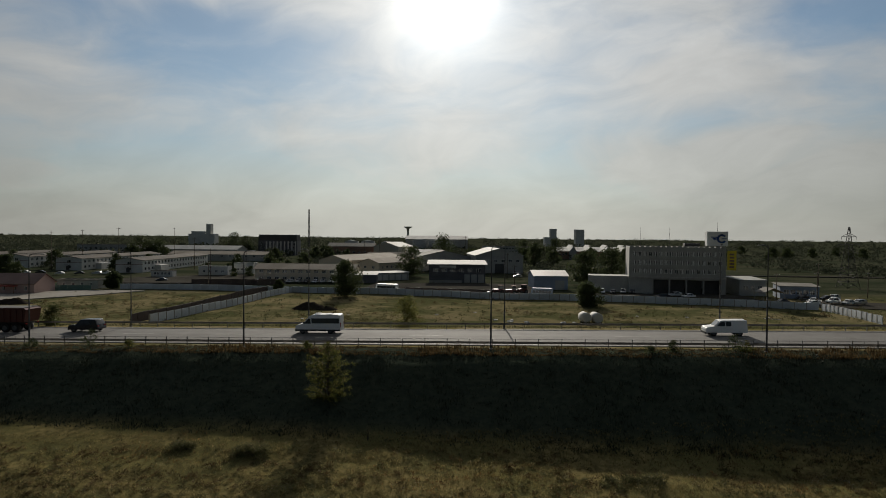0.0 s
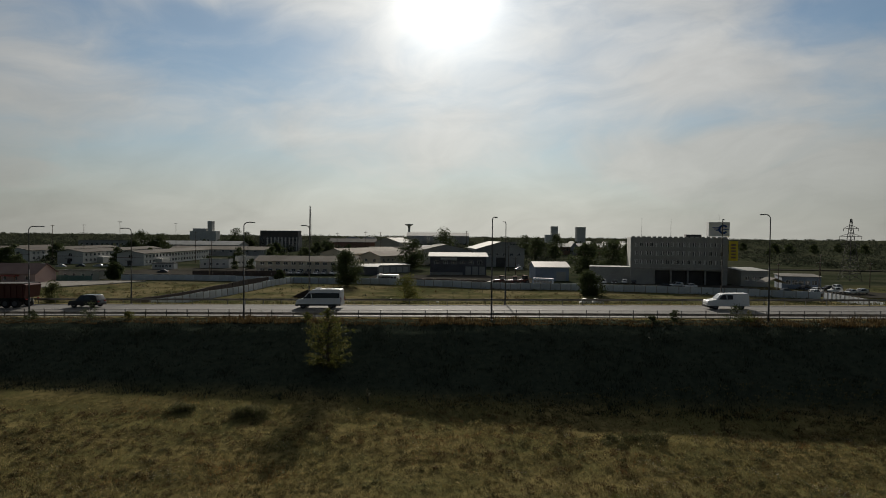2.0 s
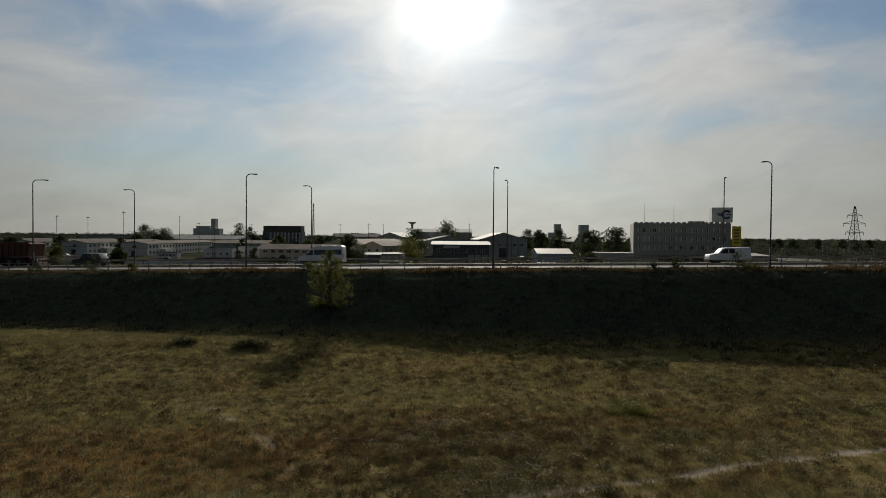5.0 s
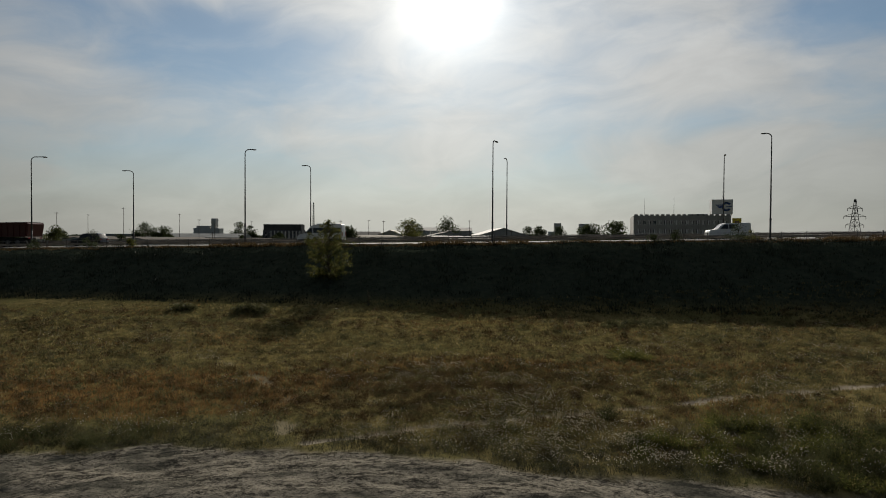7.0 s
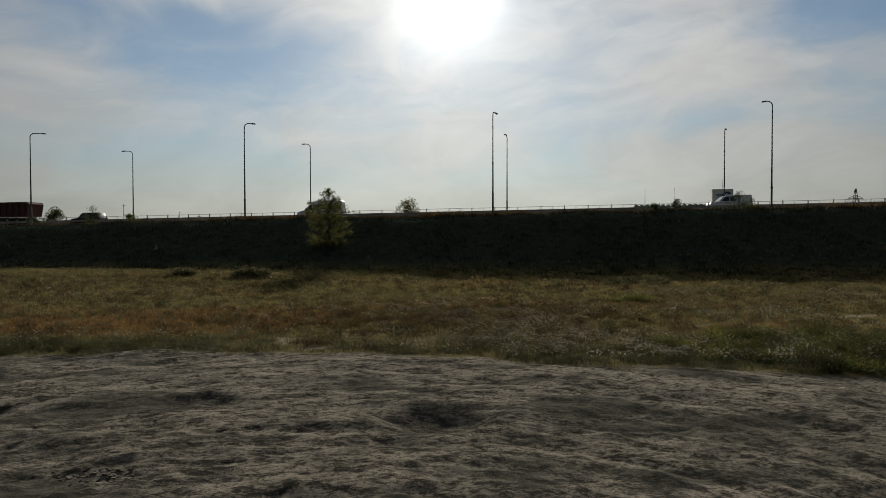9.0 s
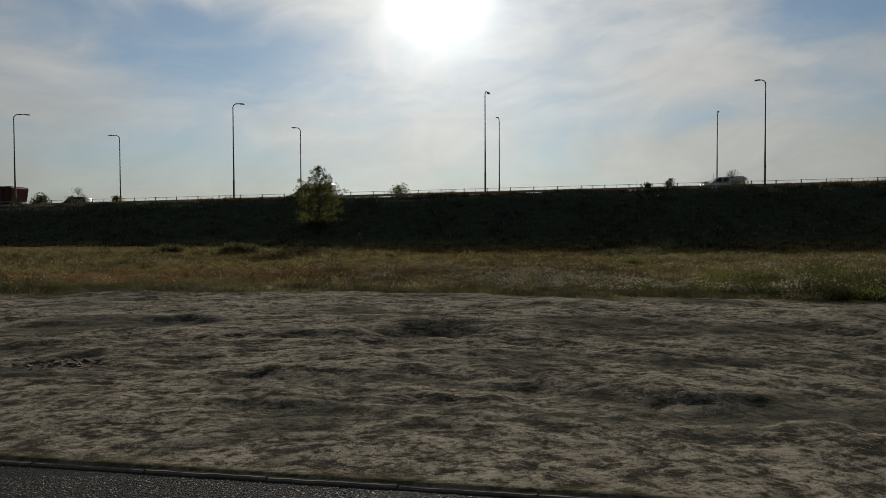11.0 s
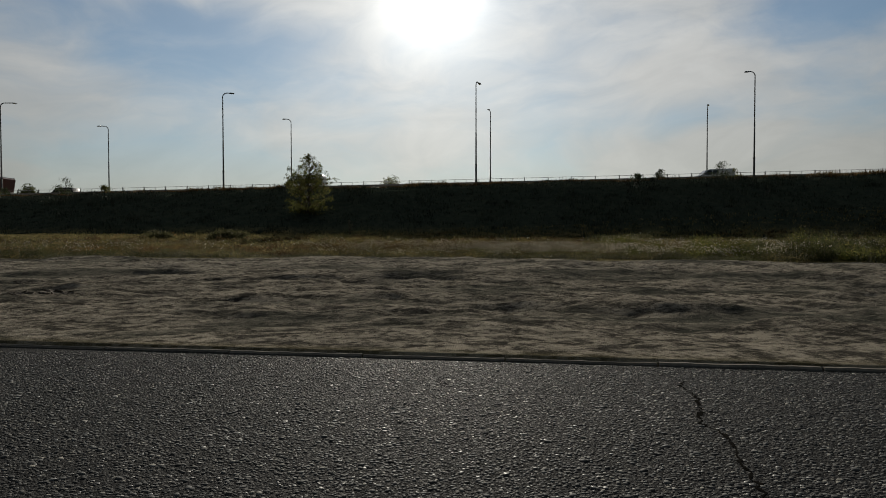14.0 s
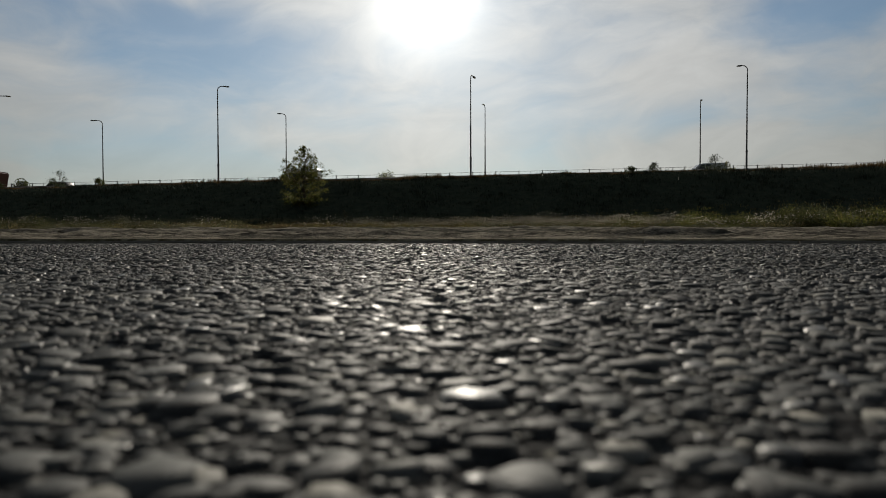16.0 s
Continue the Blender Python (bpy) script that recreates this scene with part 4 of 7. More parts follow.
def make_lamps():
    yaw = math.degrees(math.atan(YAW))
    # x, y, height of the lantern, reach, direction of the arm
    for x, y, top, arm, turn in ((-75.0, 73.2, 14.8, 1.5, 8), (-46.95, 70.72, 15.33, 1.48, 8), (-21.9, 68.47, 15.97, 0.98, 15), (5.05, 66.04, 16.7, 1.3, 68), (32.95, 63.54, 17.13, 0.8, 165), (61.5, 61.0, 17.6, 1.3, 165)):
        z = land_z(x, y)
        make_lamp(pose(x, y, z, 0, 0, turn), top - z, arm, "tall grey steel street lamp on the near highway verge")
    for x, y, top, arm, turn in ((-69.5, 87.9, 14.8, 1.2, 190), (-42.8, 85.45, 15.3, 1.2, 190), (-17.95, 83.21, 15.85, 0.92, 195), (7.95, 80.88, 16.53, 1.0, 250), (34.8, 78.47, 17.0, 1.0, 60), (62.5, 76.0, 17.5, 1.3, 20)):
        z = land_z(x, y)
        make_lamp(pose(x, y, z, 0, 0, turn), top - z, arm, "tall grey steel street lamp behind the far guardrail")


make_lamps()

# ---- grass, weeds, bushes and trees ----
RNG = np.random.default_rng(7)


def blade_soup(name, px, py, pz, height, width, lean, per, spread_r, mat, label, category, parent=None):
    """Tufts at px, py, pz: per blades each, every blade bent once."""
    n = len(px) * per
    bx, by, bz = (np.repeat(a, per) for a in (px, py, pz))
    hh = np.repeat(height, per) * RNG.uniform(0.55, 1.15, n)
    ww = np.repeat(width, per) * RNG.uniform(0.6, 1.3, n)
    a, r = RNG.uniform(0, 2 * np.pi, n), RNG.uniform(0, 1, n) ** 0.5 * np.repeat(np.broadcast_to(spread_r, px.shape), per)
    bx, by = bx + r * np.cos(a), by + r * np.sin(a)
    f = RNG.uniform(0, 2 * np.pi, n)
    ca, sa = np.cos(f), np.sin(f)
    out = RNG.uniform(0.15, 1.0, n) * lean * hh
    ox, oy = out * np.cos(a), out * np.sin(a)
    v = np.zeros((n, 5, 3))
    v[:, 0] = np.stack([bx - ca * ww, by - sa * ww, bz - 0.05], -1)
    v[:, 1] = np.stack([bx + ca * ww, by + sa * ww, bz - 0.05], -1)
    v[:, 2] = np.stack([bx + ca * ww * 0.8 + ox * 0.35, by + sa * ww * 0.8 + oy * 0.35, bz + hh * 0.6], -1)
    v[:, 3] = np.stack([bx - ca * ww * 0.8 + ox * 0.35, by - sa * ww * 0.8 + oy * 0.35, bz + hh * 0.6], -1)
    v[:, 4] = np.stack([bx + ox, by + oy, bz + hh], -1)
    i = np.arange(n)[:, None] * 5
    f3 = np.concatenate([i + np.array([[0, 1, 2]]), i + np.array([[0, 2, 3]]), i + np.array([[3, 2, 4]])])
    me = soup(name, v.reshape(-1, 3), f3)
    return whole(name, me, mat, label, category, kind="stuff")


def dots(name, x, y, z, size, mat, label, category):
    """Small seed heads as four-sided grains."""
    o = np.array([(1, 0, -0.5), (-0.5, 0.87, -0.5), (-0.5, -0.87, -0.5), (0, 0, 0.9)], float)
    f = np.array([(0, 1, 3), (1, 2, 3), (2, 0, 3), (2, 1, 0)])
    v = np.stack([x, y, z], -1)[:, None] + o[None] * size[:, None, None]
    me = soup(name, v.reshape(-1, 3), (np.arange(len(x))[:, None, None] * 4 + f[None]).reshape(-1, 3))
    return whole(name, me, mat, label, category, kind="stuff")


def scatter(n, y0, y1, slack=0.76):
    """Places over the field, thinner with distance, within a fan that the view can take in."""
    u = RNG.uniform(0, 1, n)
    y = y0 * (y1 / y0) ** u
    x = RNG.uniform(-1, 1, n) * (y * slack + 3)
    return x, y


def cushions(name, x, y, z, r, per, mat, label, leaf=0.045):
    """Rounded weeds: small leaves over a dome."""
    n = len(x) * per
    g = RNG.normal(0, 1, (n, 3))
    g /= np.linalg.norm(g, axis=1)[:, None]
    g[:, 2] = np.abs(g[:, 2])
    k = RNG.uniform(0.45, 1.05, n)[:, None]
    rr = np.repeat(r, per)[:, None]
    c = np.stack([np.repeat(a, per) for a in (x, y, z)], -1) + g * k * rr * np.array([1.25, 1.25, 1.1])
    u = g * 0.6 + RNG.normal(0, 0.6, (n, 3)) + np.array([0, 0, 0.5])
    u /= np.linalg.norm(u, axis=1)[:, None]
    w = np.cross(u, RNG.normal(0, 1, (n, 3)))
    w /= np.linalg.norm(w, axis=1)[:, None] + 1e-9
    s = np.minimum(rr * 0.3, leaf * (1 + np.repeat(np.clip(y - 20, 0, 300), per)[:, None] / 26)) * RNG.uniform(0.6, 1.3, n)[:, None]
    v = np.stack([c - u * s, c + w * s * 0.28, c + u * s, c - w * s * 0.28], 1)
    me = soup(name, v.reshape(-1, 3), np.arange(n)[:, None] * 4 + np.array([[0, 1, 2, 3]]))
    return whole(name, me, mat, label, "weeds", kind="stuff")


def wands(name, x, y, z, h, stems, spread_r, mat, label, leaf=0.026):
    """Bushy weeds: fans of thin stems set with small leaves."""
    each = 5
    n = len(x) * stems
    bx, by, bz, hh = (np.repeat(a, stems) for a in (x, y, z, h))
    a, q = RNG.uniform(0, 2 * np.pi, n), RNG.uniform(0, 1, n) ** 0.6
    ca, sa = np.cos(a), np.sin(a)
    hh = hh * (1.05 - 0.45 * q * q) * RNG.uniform(0.65, 1.1, n)
    foot, out = spread_r * 0.55 * q, spread_r * q * RNG.uniform(0.5, 1.1, n)
    t = np.tile(np.linspace(0.12, 1.0, each), n) + RNG.uniform(-0.09, 0.05, n * each)
    rx, ry, rz, rh, rc, rs, rf, ro = (np.repeat(v, each) for v in (bx, by, bz, hh, ca, sa, foot, out))
    r = rf + ro * t
    c = np.stack([rx + r * rc, ry + r * rs, rz + rh * t], -1) + RNG.normal(0, 0.012, (n * each, 3))
    u = RNG.normal(0, 0.55, (n * each, 3)) + np.stack([rc * 0.5, rs * 0.5, np.full(n * each, 0.9)], -1)
    u /= np.linalg.norm(u, axis=1)[:, None]
    w = np.cross(u, RNG.normal(0, 1, (n * each, 3)))
    w /= np.linalg.norm(w, axis=1)[:, None] + 1e-9
    s = (leaf * RNG.uniform(0.7, 1.4, n * each) * (1.25 - 0.6 * t))[:, None]
    v = np.stack([c - u * s, c + w * s * 0.3, c + u * s, c - w * s * 0.3], 1)
    me = soup(name, v.reshape(-1, 3), np.arange(n * each)[:, None] * 4 + np.array([[0, 1, 2, 3]]))
    return whole(name, me, mat, label, "weeds", kind="stuff")


def make_field():
    x, y = scatter(46000, 17.0, 53.0)
    keep = (y > dirt_edge(x) + RNG.normal(0.1, 0.25, len(x)))
    z, earth, tr, slope = land(x, y)
    patch = fractal(x * 0.09, y * 0.16, 3, 90)
    keep &= (tr < 0.3 + 0.3 * RNG.uniform(0, 1, len(x))) & (RNG.uniform(0, 1, len(x)) < 0.75 + 0.8 * patch)
    rusty = np.exp(-((x + 9.5) / 7.0) ** 2 - ((y - 26.0) / 4.6) ** 2) + 0.8 * patch + 0.16 * np.exp(-((y - 25) / 5) ** 2) + 0.14 * RNG.normal(0, 1, len(x)) > 0.40
    grey = smooth(y - dirt_edge(x), 4.2, 1.2) + 0.7 * fractal(x * 0.3, y * 0.3, 3, 91) + 0.15 * RNG.normal(0, 1, len(x)) > 0.55
    far = smooth(y, 18, 45)
    for sel, mat, h, lab, nm in ((keep & ~rusty & ~grey, M_GRASS, 0.12, "dry yellow-green meadow grass and low weeds", "field_grass"), (keep & rusty & ~grey, M_GRASS_RED, 0.17, "rusty brown dry meadow grass", "rusty_grass"), (keep & grey, M_GREY_SAGE, 0.11, "low grey-green grass by the bare earth", "grey_grass")):
        k = int(sel.sum())
        blade_soup(nm, x[sel], y[sel], z[sel], RNG.uniform(0.5, 1.3, k) * h, 0.006 + 0.019 * far[sel], 1.1, 7, 0.18 + 0.24 * far[sel], mat, lab, "grass")
    # soft weeds along the edge of the bare earth
    n = 620
    x = RNG.uniform(-22, 22, n)
    d = RNG.exponential(1.5, n)
    y = dirt_edge(x) + d - 0.1
    z, earth, tr, slope = land(x, y)
    sel = (tr < 0.3) & (d < 7) & (fractal(x * 0.5, y * 0.5, 3, 34) > -0.12)
    x, y, z = x[sel], y[sel], z[sel]
    tall = 0.10 + 0.30 * np.clip(fractal(x * 0.5, y * 0.5, 3, 33) + 0.3, 0, 1)
    u = RNG.uniform(0, 1, len(x))
    for pick, mat, nm, lab in ((u < 0.4, M_GREY_SAGE, "edge_sage", "soft grey-green weeds edging the bare earth"), ((u >= 0.4) & (u < 0.7), M_GRASS, "edge_weeds", "dry tan weeds edging the bare earth"), (u >= 0.7, M_SAGE_GREEN, "edge_greens", "dark green weeds edging the bare earth")):
        wands(nm, x[pick], y[pick], z[pick], tall[pick] * RNG.uniform(0.6, 1.2, int(pick.sum())), 34, 0.36, mat, lab)
    # pale seed heads standing over the weeds
    n = 9000
    x, y = scatter(n, 18.5, 46)
    near = 0.95 * fractal(x * 0.45, y * 0.45, 4, 95) + 0.27 * np.exp(-((x - 2.5) / 6.5) ** 2 - ((y - 23) / 5) ** 2)
    z, earth, tr, slope = land(x, y)
    sel = (near > 0.34) & (y > dirt_edge(x) + 0.2)
    x, y, z = x[sel], y[sel], z[sel]
    per = 7
    x, y, z = (np.repeat(a, per) for a in (x, y, z))
    x, y = x + RNG.normal(0, 0.2, len(x)), y + RNG.normal(0, 0.2, len(x))
    h = RNG.uniform(0.22, 0.5, len(x))
    blade_soup("weed_stems", x, y, z, h, np.full(len(x), 0.004), 0.1, 1, 0.01, M_SAGE, "thin stems of flowering weeds", "weeds")
    dots("seed_heads", x + RNG.normal(0, 0.02, len(x)), y, z + h * 0.95, RNG.uniform(0.008, 0.024, len(x)), M_FLOWER, "pale dry flower heads on meadow weeds", "flowers")
    # rounded weed clumps
    for nm, count, mat, lab, seed in (("weed_clumps", 2200, M_SAGE, "low rounded grey-green weed clumps", 1), ("brown_weed_clumps", 2400, M_WEED_BROWN, "low rounded brown dry weed clumps", 2), ("gold_weed_clumps", 1500, M_GRASS, "low rounded golden weed clumps", 3)):
        x, y = scatter(count, 18.5, 50)
        pick = fractal(x * 0.12, y * 0.2, 3, 100 + seed) + (0.35 * np.exp(-((x - 0.5) / 6) ** 2 - ((y - 26) / 5) ** 2) if seed == 2 else 0)
        z, earth, tr, slope = land(x, y)
        sel = (pick > -0.05) & (y > dirt_edge(x) + 0.3) & (tr < 0.3)
        cushions(nm, x[sel], y[sel], z[sel], RNG.uniform(0.08, 0.26, int(sel.sum())) * (1 + 0.6 * smooth(y[sel], 25, 45)), 44, mat, lab)
    # fine knobbly weeds over the farther field
    for nm, mat, lab, seed in (("far_weeds", M_GRASS, "small golden weeds across the field", 11), ("far_dark_weeds", M_SAGE, "small dull green weeds across the field", 12), ("far_brown_weeds", M_WEED_BROWN, "small brown weeds across the field", 13)):
        n = 4600 if seed < 13 else 1500
        x, y = RNG.uniform(-1, 1, n), RNG.uniform(27, 51.5, n)
        x = x * (y * 0.76 + 2)
        sel = (fractal(x * 0.16, y * 0.3, 3, 140 + seed) > -0.08) & (land(x, y)[2] < 0.3)
        x, y = x[sel], y[sel]
        cushions(nm, x, y, land(x, y)[0], RNG.uniform(0.09, 0.27, len(x)), 18, mat, lab, 0.06)
    # tall sage at the corner of the bare earth, with dry wands between
    n = 120
    x = RNG.normal(12.2, 2.6, n)
    y = dirt_edge(x) + 0.4 + 5.6 * RNG.uniform(0, 1, n) ** 1.1
    z, earth, tr, slope = land(x, y)
    x, y, z = (a[tr < 0.1] for a in (x, y, z))
    tall = RNG.uniform(0.26, 0.62, len(x)) * (1 + 0.45 * np.exp(-((x - 12.4) / 1.2) ** 2 - ((y - 20.4) / 1.4) ** 2))
    # every other bush takes a lighter leaf colour to imitate sunlit clumps
    for k0, mat, nm, lab in ((0, M_SAGE_GREEN, "sage_bushes", "tall bushy dark green sage at the field's edge"), (1, M_LEAF_GOLD, "bright_sage_bushes", "tall bushy sage in a sunlit yellow-green tone at the field's edge")):
        wands(nm, x[k0::2], y[k0::2], z[k0::2], tall[k0::2], 170, 0.42, mat, lab, 0.044)
    x, y = x + RNG.normal(0, 1.0, len(x)), y + RNG.normal(0, 0.6, len(x))
    sel = (y > dirt_edge(x) + 0.2) & (land(x, y)[2] < 0.15)
    x, y = x[sel], y[sel]
    wands("dry_wands", x, y, land(x, y)[0], RNG.uniform(0.15, 0.42, len(x)), 50, 0.36, M_GREY_SAGE, "dry grey stalks between the sage bushes")
    x = RNG.uniform(-15.5, -9.0, 34)
    y = dirt_edge(x) + 0.3 + 1.4 * RNG.uniform(0, 1, 34)
    wands("green_edge_bushes", x, y, land(x, y)[0], RNG.uniform(0.2, 0.48, 34), 110, 0.46, M_SAGE_GREEN, "low dark green bushes at the edge of the bare earth", 0.032)
    # brown weeds through the middle of the field
    x, y = RNG.normal(0.8, 5.0, 560), RNG.normal(26.0, 3.4, 560)
    z, earth, tr, slope = land(x, y)
    sel = (tr < 0.1) & (y > dirt_edge(x) + 1.0)
    x, y, z = x[sel], y[sel], z[sel]
    wands("brown_weeds", x, y, z, RNG.uniform(0.12, 0.36, len(x)), 30, 0.4, M_WEED_BROWN, "brown withered weeds in the middle of the field", 0.034)
    # weeds in pale bloom, in bunches
    n = 150
    x = np.concatenate([RNG.normal(4.5, 4.2, n - 50), RNG.normal(1.5, 3.0, 50)])
    y = np.concatenate([dirt_edge(x[:n - 50]) + 0.5 + RNG.exponential(2.2, n - 50), RNG.normal(28, 2.2, 50)])
    z, earth, tr, slope = land(x, y)
    sel = tr < 0.1
    x, y, z = x[sel], y[sel], z[sel]
    h = RNG.uniform(0.2, 0.42, len(x))
    wands("blooming_weeds", x, y, z, h, 40, 0.34, M_SAGE, "dull green weeds carrying pale flower heads")
    per = 46
    a, q = RNG.uniform(0, 2 * np.pi, len(x) * per), RNG.uniform(0, 1, len(x) * per) ** 0.5
    hx, hy, hz, hh = (np.repeat(v, per) for v in (x, y, z, h))
    dots("bloom_heads", hx + 0.5 * q * np.cos(a), hy + 0.5 * q * np.sin(a), hz + hh * (1.12 - 0.4 * q * q) + RNG.normal(0, 0.03, len(hx)), RNG.uniform(0.012, 0.027, len(hx)), M_FLOWER, "pale dry flower heads crowning the weeds", "flowers")
    x, y = RNG.normal(9.9, 0.75, 16), RNG.normal(33.2, 0.5, 16)
    wands("pale_bush_patch", x, y, land(x, y)[0], RNG.uniform(0.3, 0.6, 16), 90, 0.5, M_LEAF_GOLD, "patch of yellow-green bushy weeds in the field", 0.045)
    x, y = np.repeat(x, 8) + RNG.normal(0, 0.3, 128), np.repeat(y, 8) + RNG.normal(-0.1, 0.2, 128)
    dots("pale_blooms", x, y, land(x, y)[0] + RNG.uniform(0.3, 0.6, 128), RNG.uniform(0.014, 0.03, 128), M_FLOWER, "pale blooms on the bushy weeds", "flowers")
    n = 60
    x = np.concatenate([RNG.normal(-15.0, 0.8, 22), RNG.normal(14.2, 1.35, 28), RNG.normal(-20.5, 0.6, 10)])
    y = np.concatenate([RNG.normal(49.0, 0.4, 22), RNG.normal(44.3, 0.4, 28), RNG.normal(50.0, 0.3, 10)])
    cushions("brush_heaps", x, y, land(x, y)[0], RNG.uniform(0.25, 0.6, n), 130, M_SAGE, "dull green heaps of brush in the field")
    # rough growth on the embankment, its shade partly put into the leaf colour
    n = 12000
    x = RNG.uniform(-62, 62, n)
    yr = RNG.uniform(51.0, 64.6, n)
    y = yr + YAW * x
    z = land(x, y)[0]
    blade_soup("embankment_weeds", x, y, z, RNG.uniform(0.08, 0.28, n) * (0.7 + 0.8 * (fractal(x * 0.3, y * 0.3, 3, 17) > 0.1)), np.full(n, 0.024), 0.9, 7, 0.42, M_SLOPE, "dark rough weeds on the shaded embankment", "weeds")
    # verge between the brow and the rail
    n = 4200
    x = RNG.uniform(-62, 62, n)
    y = 63.4 + RNG.uniform(0, 1, n) ** 1.6 * 4.2 + YAW * x
    z = land(x, y)[0]
    clump = np.clip(fractal(x * 0.25, y * 0.1, 4, 27) + 0.15, 0, 1)
    blade_soup("verge_weeds", x, y, z, (0.14 + 0.75 * clump) * RNG.uniform(0.5, 1.2, n), np.full(n, 0.022), 0.5, 9, 0.25, M_WEED_BROWN, "dry weeds and tufts along the highway verge", "weeds")
    n = 2600
    x = RNG.uniform(-75, 75, n)
    y = 82.0 + RNG.uniform(0, 1, n) * 3 + YAW * x
    z = land(x, y)[0]
    blade_soup("far_verge_weeds", x, y, z, RNG.uniform(0.1, 0.4, n), np.full(n, 0.02), 0.5, 4, 0.3, M_SAGE, "dry weeds along the other highway verge", "weeds")
    # waste ground behind the road
    n = 6500
    x, y = RNG.uniform(-150, 150, n), 104 + 110 * RNG.uniform(0, 1, n) ** 1.2
    z = land(x, y)[0]
    sel = fractal(x * 0.06, y * 0.06, 4, 77) > -0.12
    k = int(sel.sum())
    blade_soup("waste_ground_grass", x[sel], y[sel], z[sel], RNG.uniform(0.1, 0.32, k), np.full(k, 0.05), 0.8, 8, 1.3, M_SAGE, "dry grass tufts on the waste ground", "grass")

    for nm, count, mat, lab, seed in (("waste_weeds", 2300, M_SAGE_GREEN, "green weed clumps over the waste ground", 5), ("waste_dry_weeds", 2300, M_WEED_BROWN, "dry brown weed clumps over the waste ground", 6), ("waste_dark_weeds", 700, M_SLOPE, "dark weedy hollows of the waste ground", 7)):
        x, y = RNG.uniform(-1, 1, count), 102 + 108 * RNG.uniform(0, 1, count)
        x = x * y * 0.76
        sel = fractal(x * 0.05, y * 0.12, 3, 130 + seed) > -0.02
        x, y = x[sel], y[sel]
        cushions(nm, x, y, land(x, y)[0], RNG.uniform(0.25, 0.75, len(x)), 24, mat, lab)


make_field()


def leaf_cards(bm_pts, size, seed, flat=0.0):
    """Small folded leaves at the given points, as one mesh."""
    r = np.random.default_rng(seed)
    n = len(bm_pts)
    u = r.normal(0, 1, (n, 3))
    u /= np.linalg.norm(u, axis=1)[:, None]
    w = np.cross(u, r.normal(0, 1, (n, 3)))
    w /= np.linalg.norm(w, axis=1)[:, None] + 1e-9
    s = size * r.uniform(0.6, 1.4, n)[:, None]
    v = np.stack([bm_pts - u * s, bm_pts + w * s * 0.42, bm_pts + u * s, bm_pts - w * s * 0.42], 1)
    f = np.arange(n)[:, None] * 4 + np.array([[0, 1, 2, 3]])
    return soup("crown", v.reshape(-1, 3), f)


def make_tree(name, m, height, crown_r, base, leaves, leaf, mat, label, category, seed, clumps=26, shape=1.0, group=""):
    """Tapered trunk, limbs that fork, and leaves in uneven clumps round the twigs."""
    rnd = random.Random(seed)
    tree = thing(name, m, label, category, group)
    bm = bmesh.new()
    tr = 0.018 * height + 0.02
    pts, p = [], Vector((0, 0, -0.3))
    for i in range(6):
        pts.append(p.copy())
        p = p + Vector((rnd.uniform(-0.03, 0.03) * height, rnd.uniform(-0.03, 0.03) * height, height * 0.16))
    tube(bm, pts, [tr * (1 - i * 0.155) for i in range(6)], 7)
    tips = []
    for i in range(clumps):
        q = rnd.random()
        zc = base + (height - base) * (0.06 + 0.9 * q)
        lim = crown_r * (math.sin(math.pi * min(1, 0.16 + 0.80 * q ** shape)) ** 0.8) if shape else crown_r * min(1, 0.6 + 1.6 * q) * (1.02 - q ** 2.1) ** 0.8
        a = rnd.uniform(0, 2 * math.pi)
        rr = lim * rnd.uniform(0.35, 1.05)
        tip = Vector((rr * math.cos(a), rr * math.sin(a), zc))
        st = pts[min(5, max(1, int((zc - 0.35 * rr) / (height * 0.16))))]
        st = Vector((st.x, st.y, min(st.z, zc - 0.1 * height if zc > 0.2 * height else st.z)))
        mid = st.lerp(tip, 0.55) + Vector((0, 0, 0.05 * height * rnd.uniform(-0.5, 1)))
        tube(bm, [st, mid, tip], [tr * 0.36, tr * 0.2, tr * 0.05], 5)
        tips.append((tip, mid))
    part("trunk", bm, M_BARK, tree)
    r = np.random.default_rng(seed)
    cloud = []
    each = leaves // clumps
    for tip, mid in tips:
        c = crown_r * (r.uniform(0.16, 0.34) if shape else r.uniform(0.10, 0.28)) * (1 if shape else max(0.35, 1.1 - 0.75 * tip.z / height))
        g = r.normal(0, 1, (each, 3))
        g /= (np.linalg.norm(g, axis=1) ** 0.55)[:, None]
        k = r.uniform(0, 1, each)[:, None] ** 0.6
        cloud.append(np.array(tip) * k + np.array(mid) * (1 - k) + g * c * np.array([1, 1, 0.75]))
    part("crown", leaf_cards(np.concatenate(cloud), leaf, seed), mat, tree)
    return tree


def at_land(x, y, turn=0.0, sink=0.0):
    return pose(x, y, land_z(x, y) - sink, 0, 0, turn)


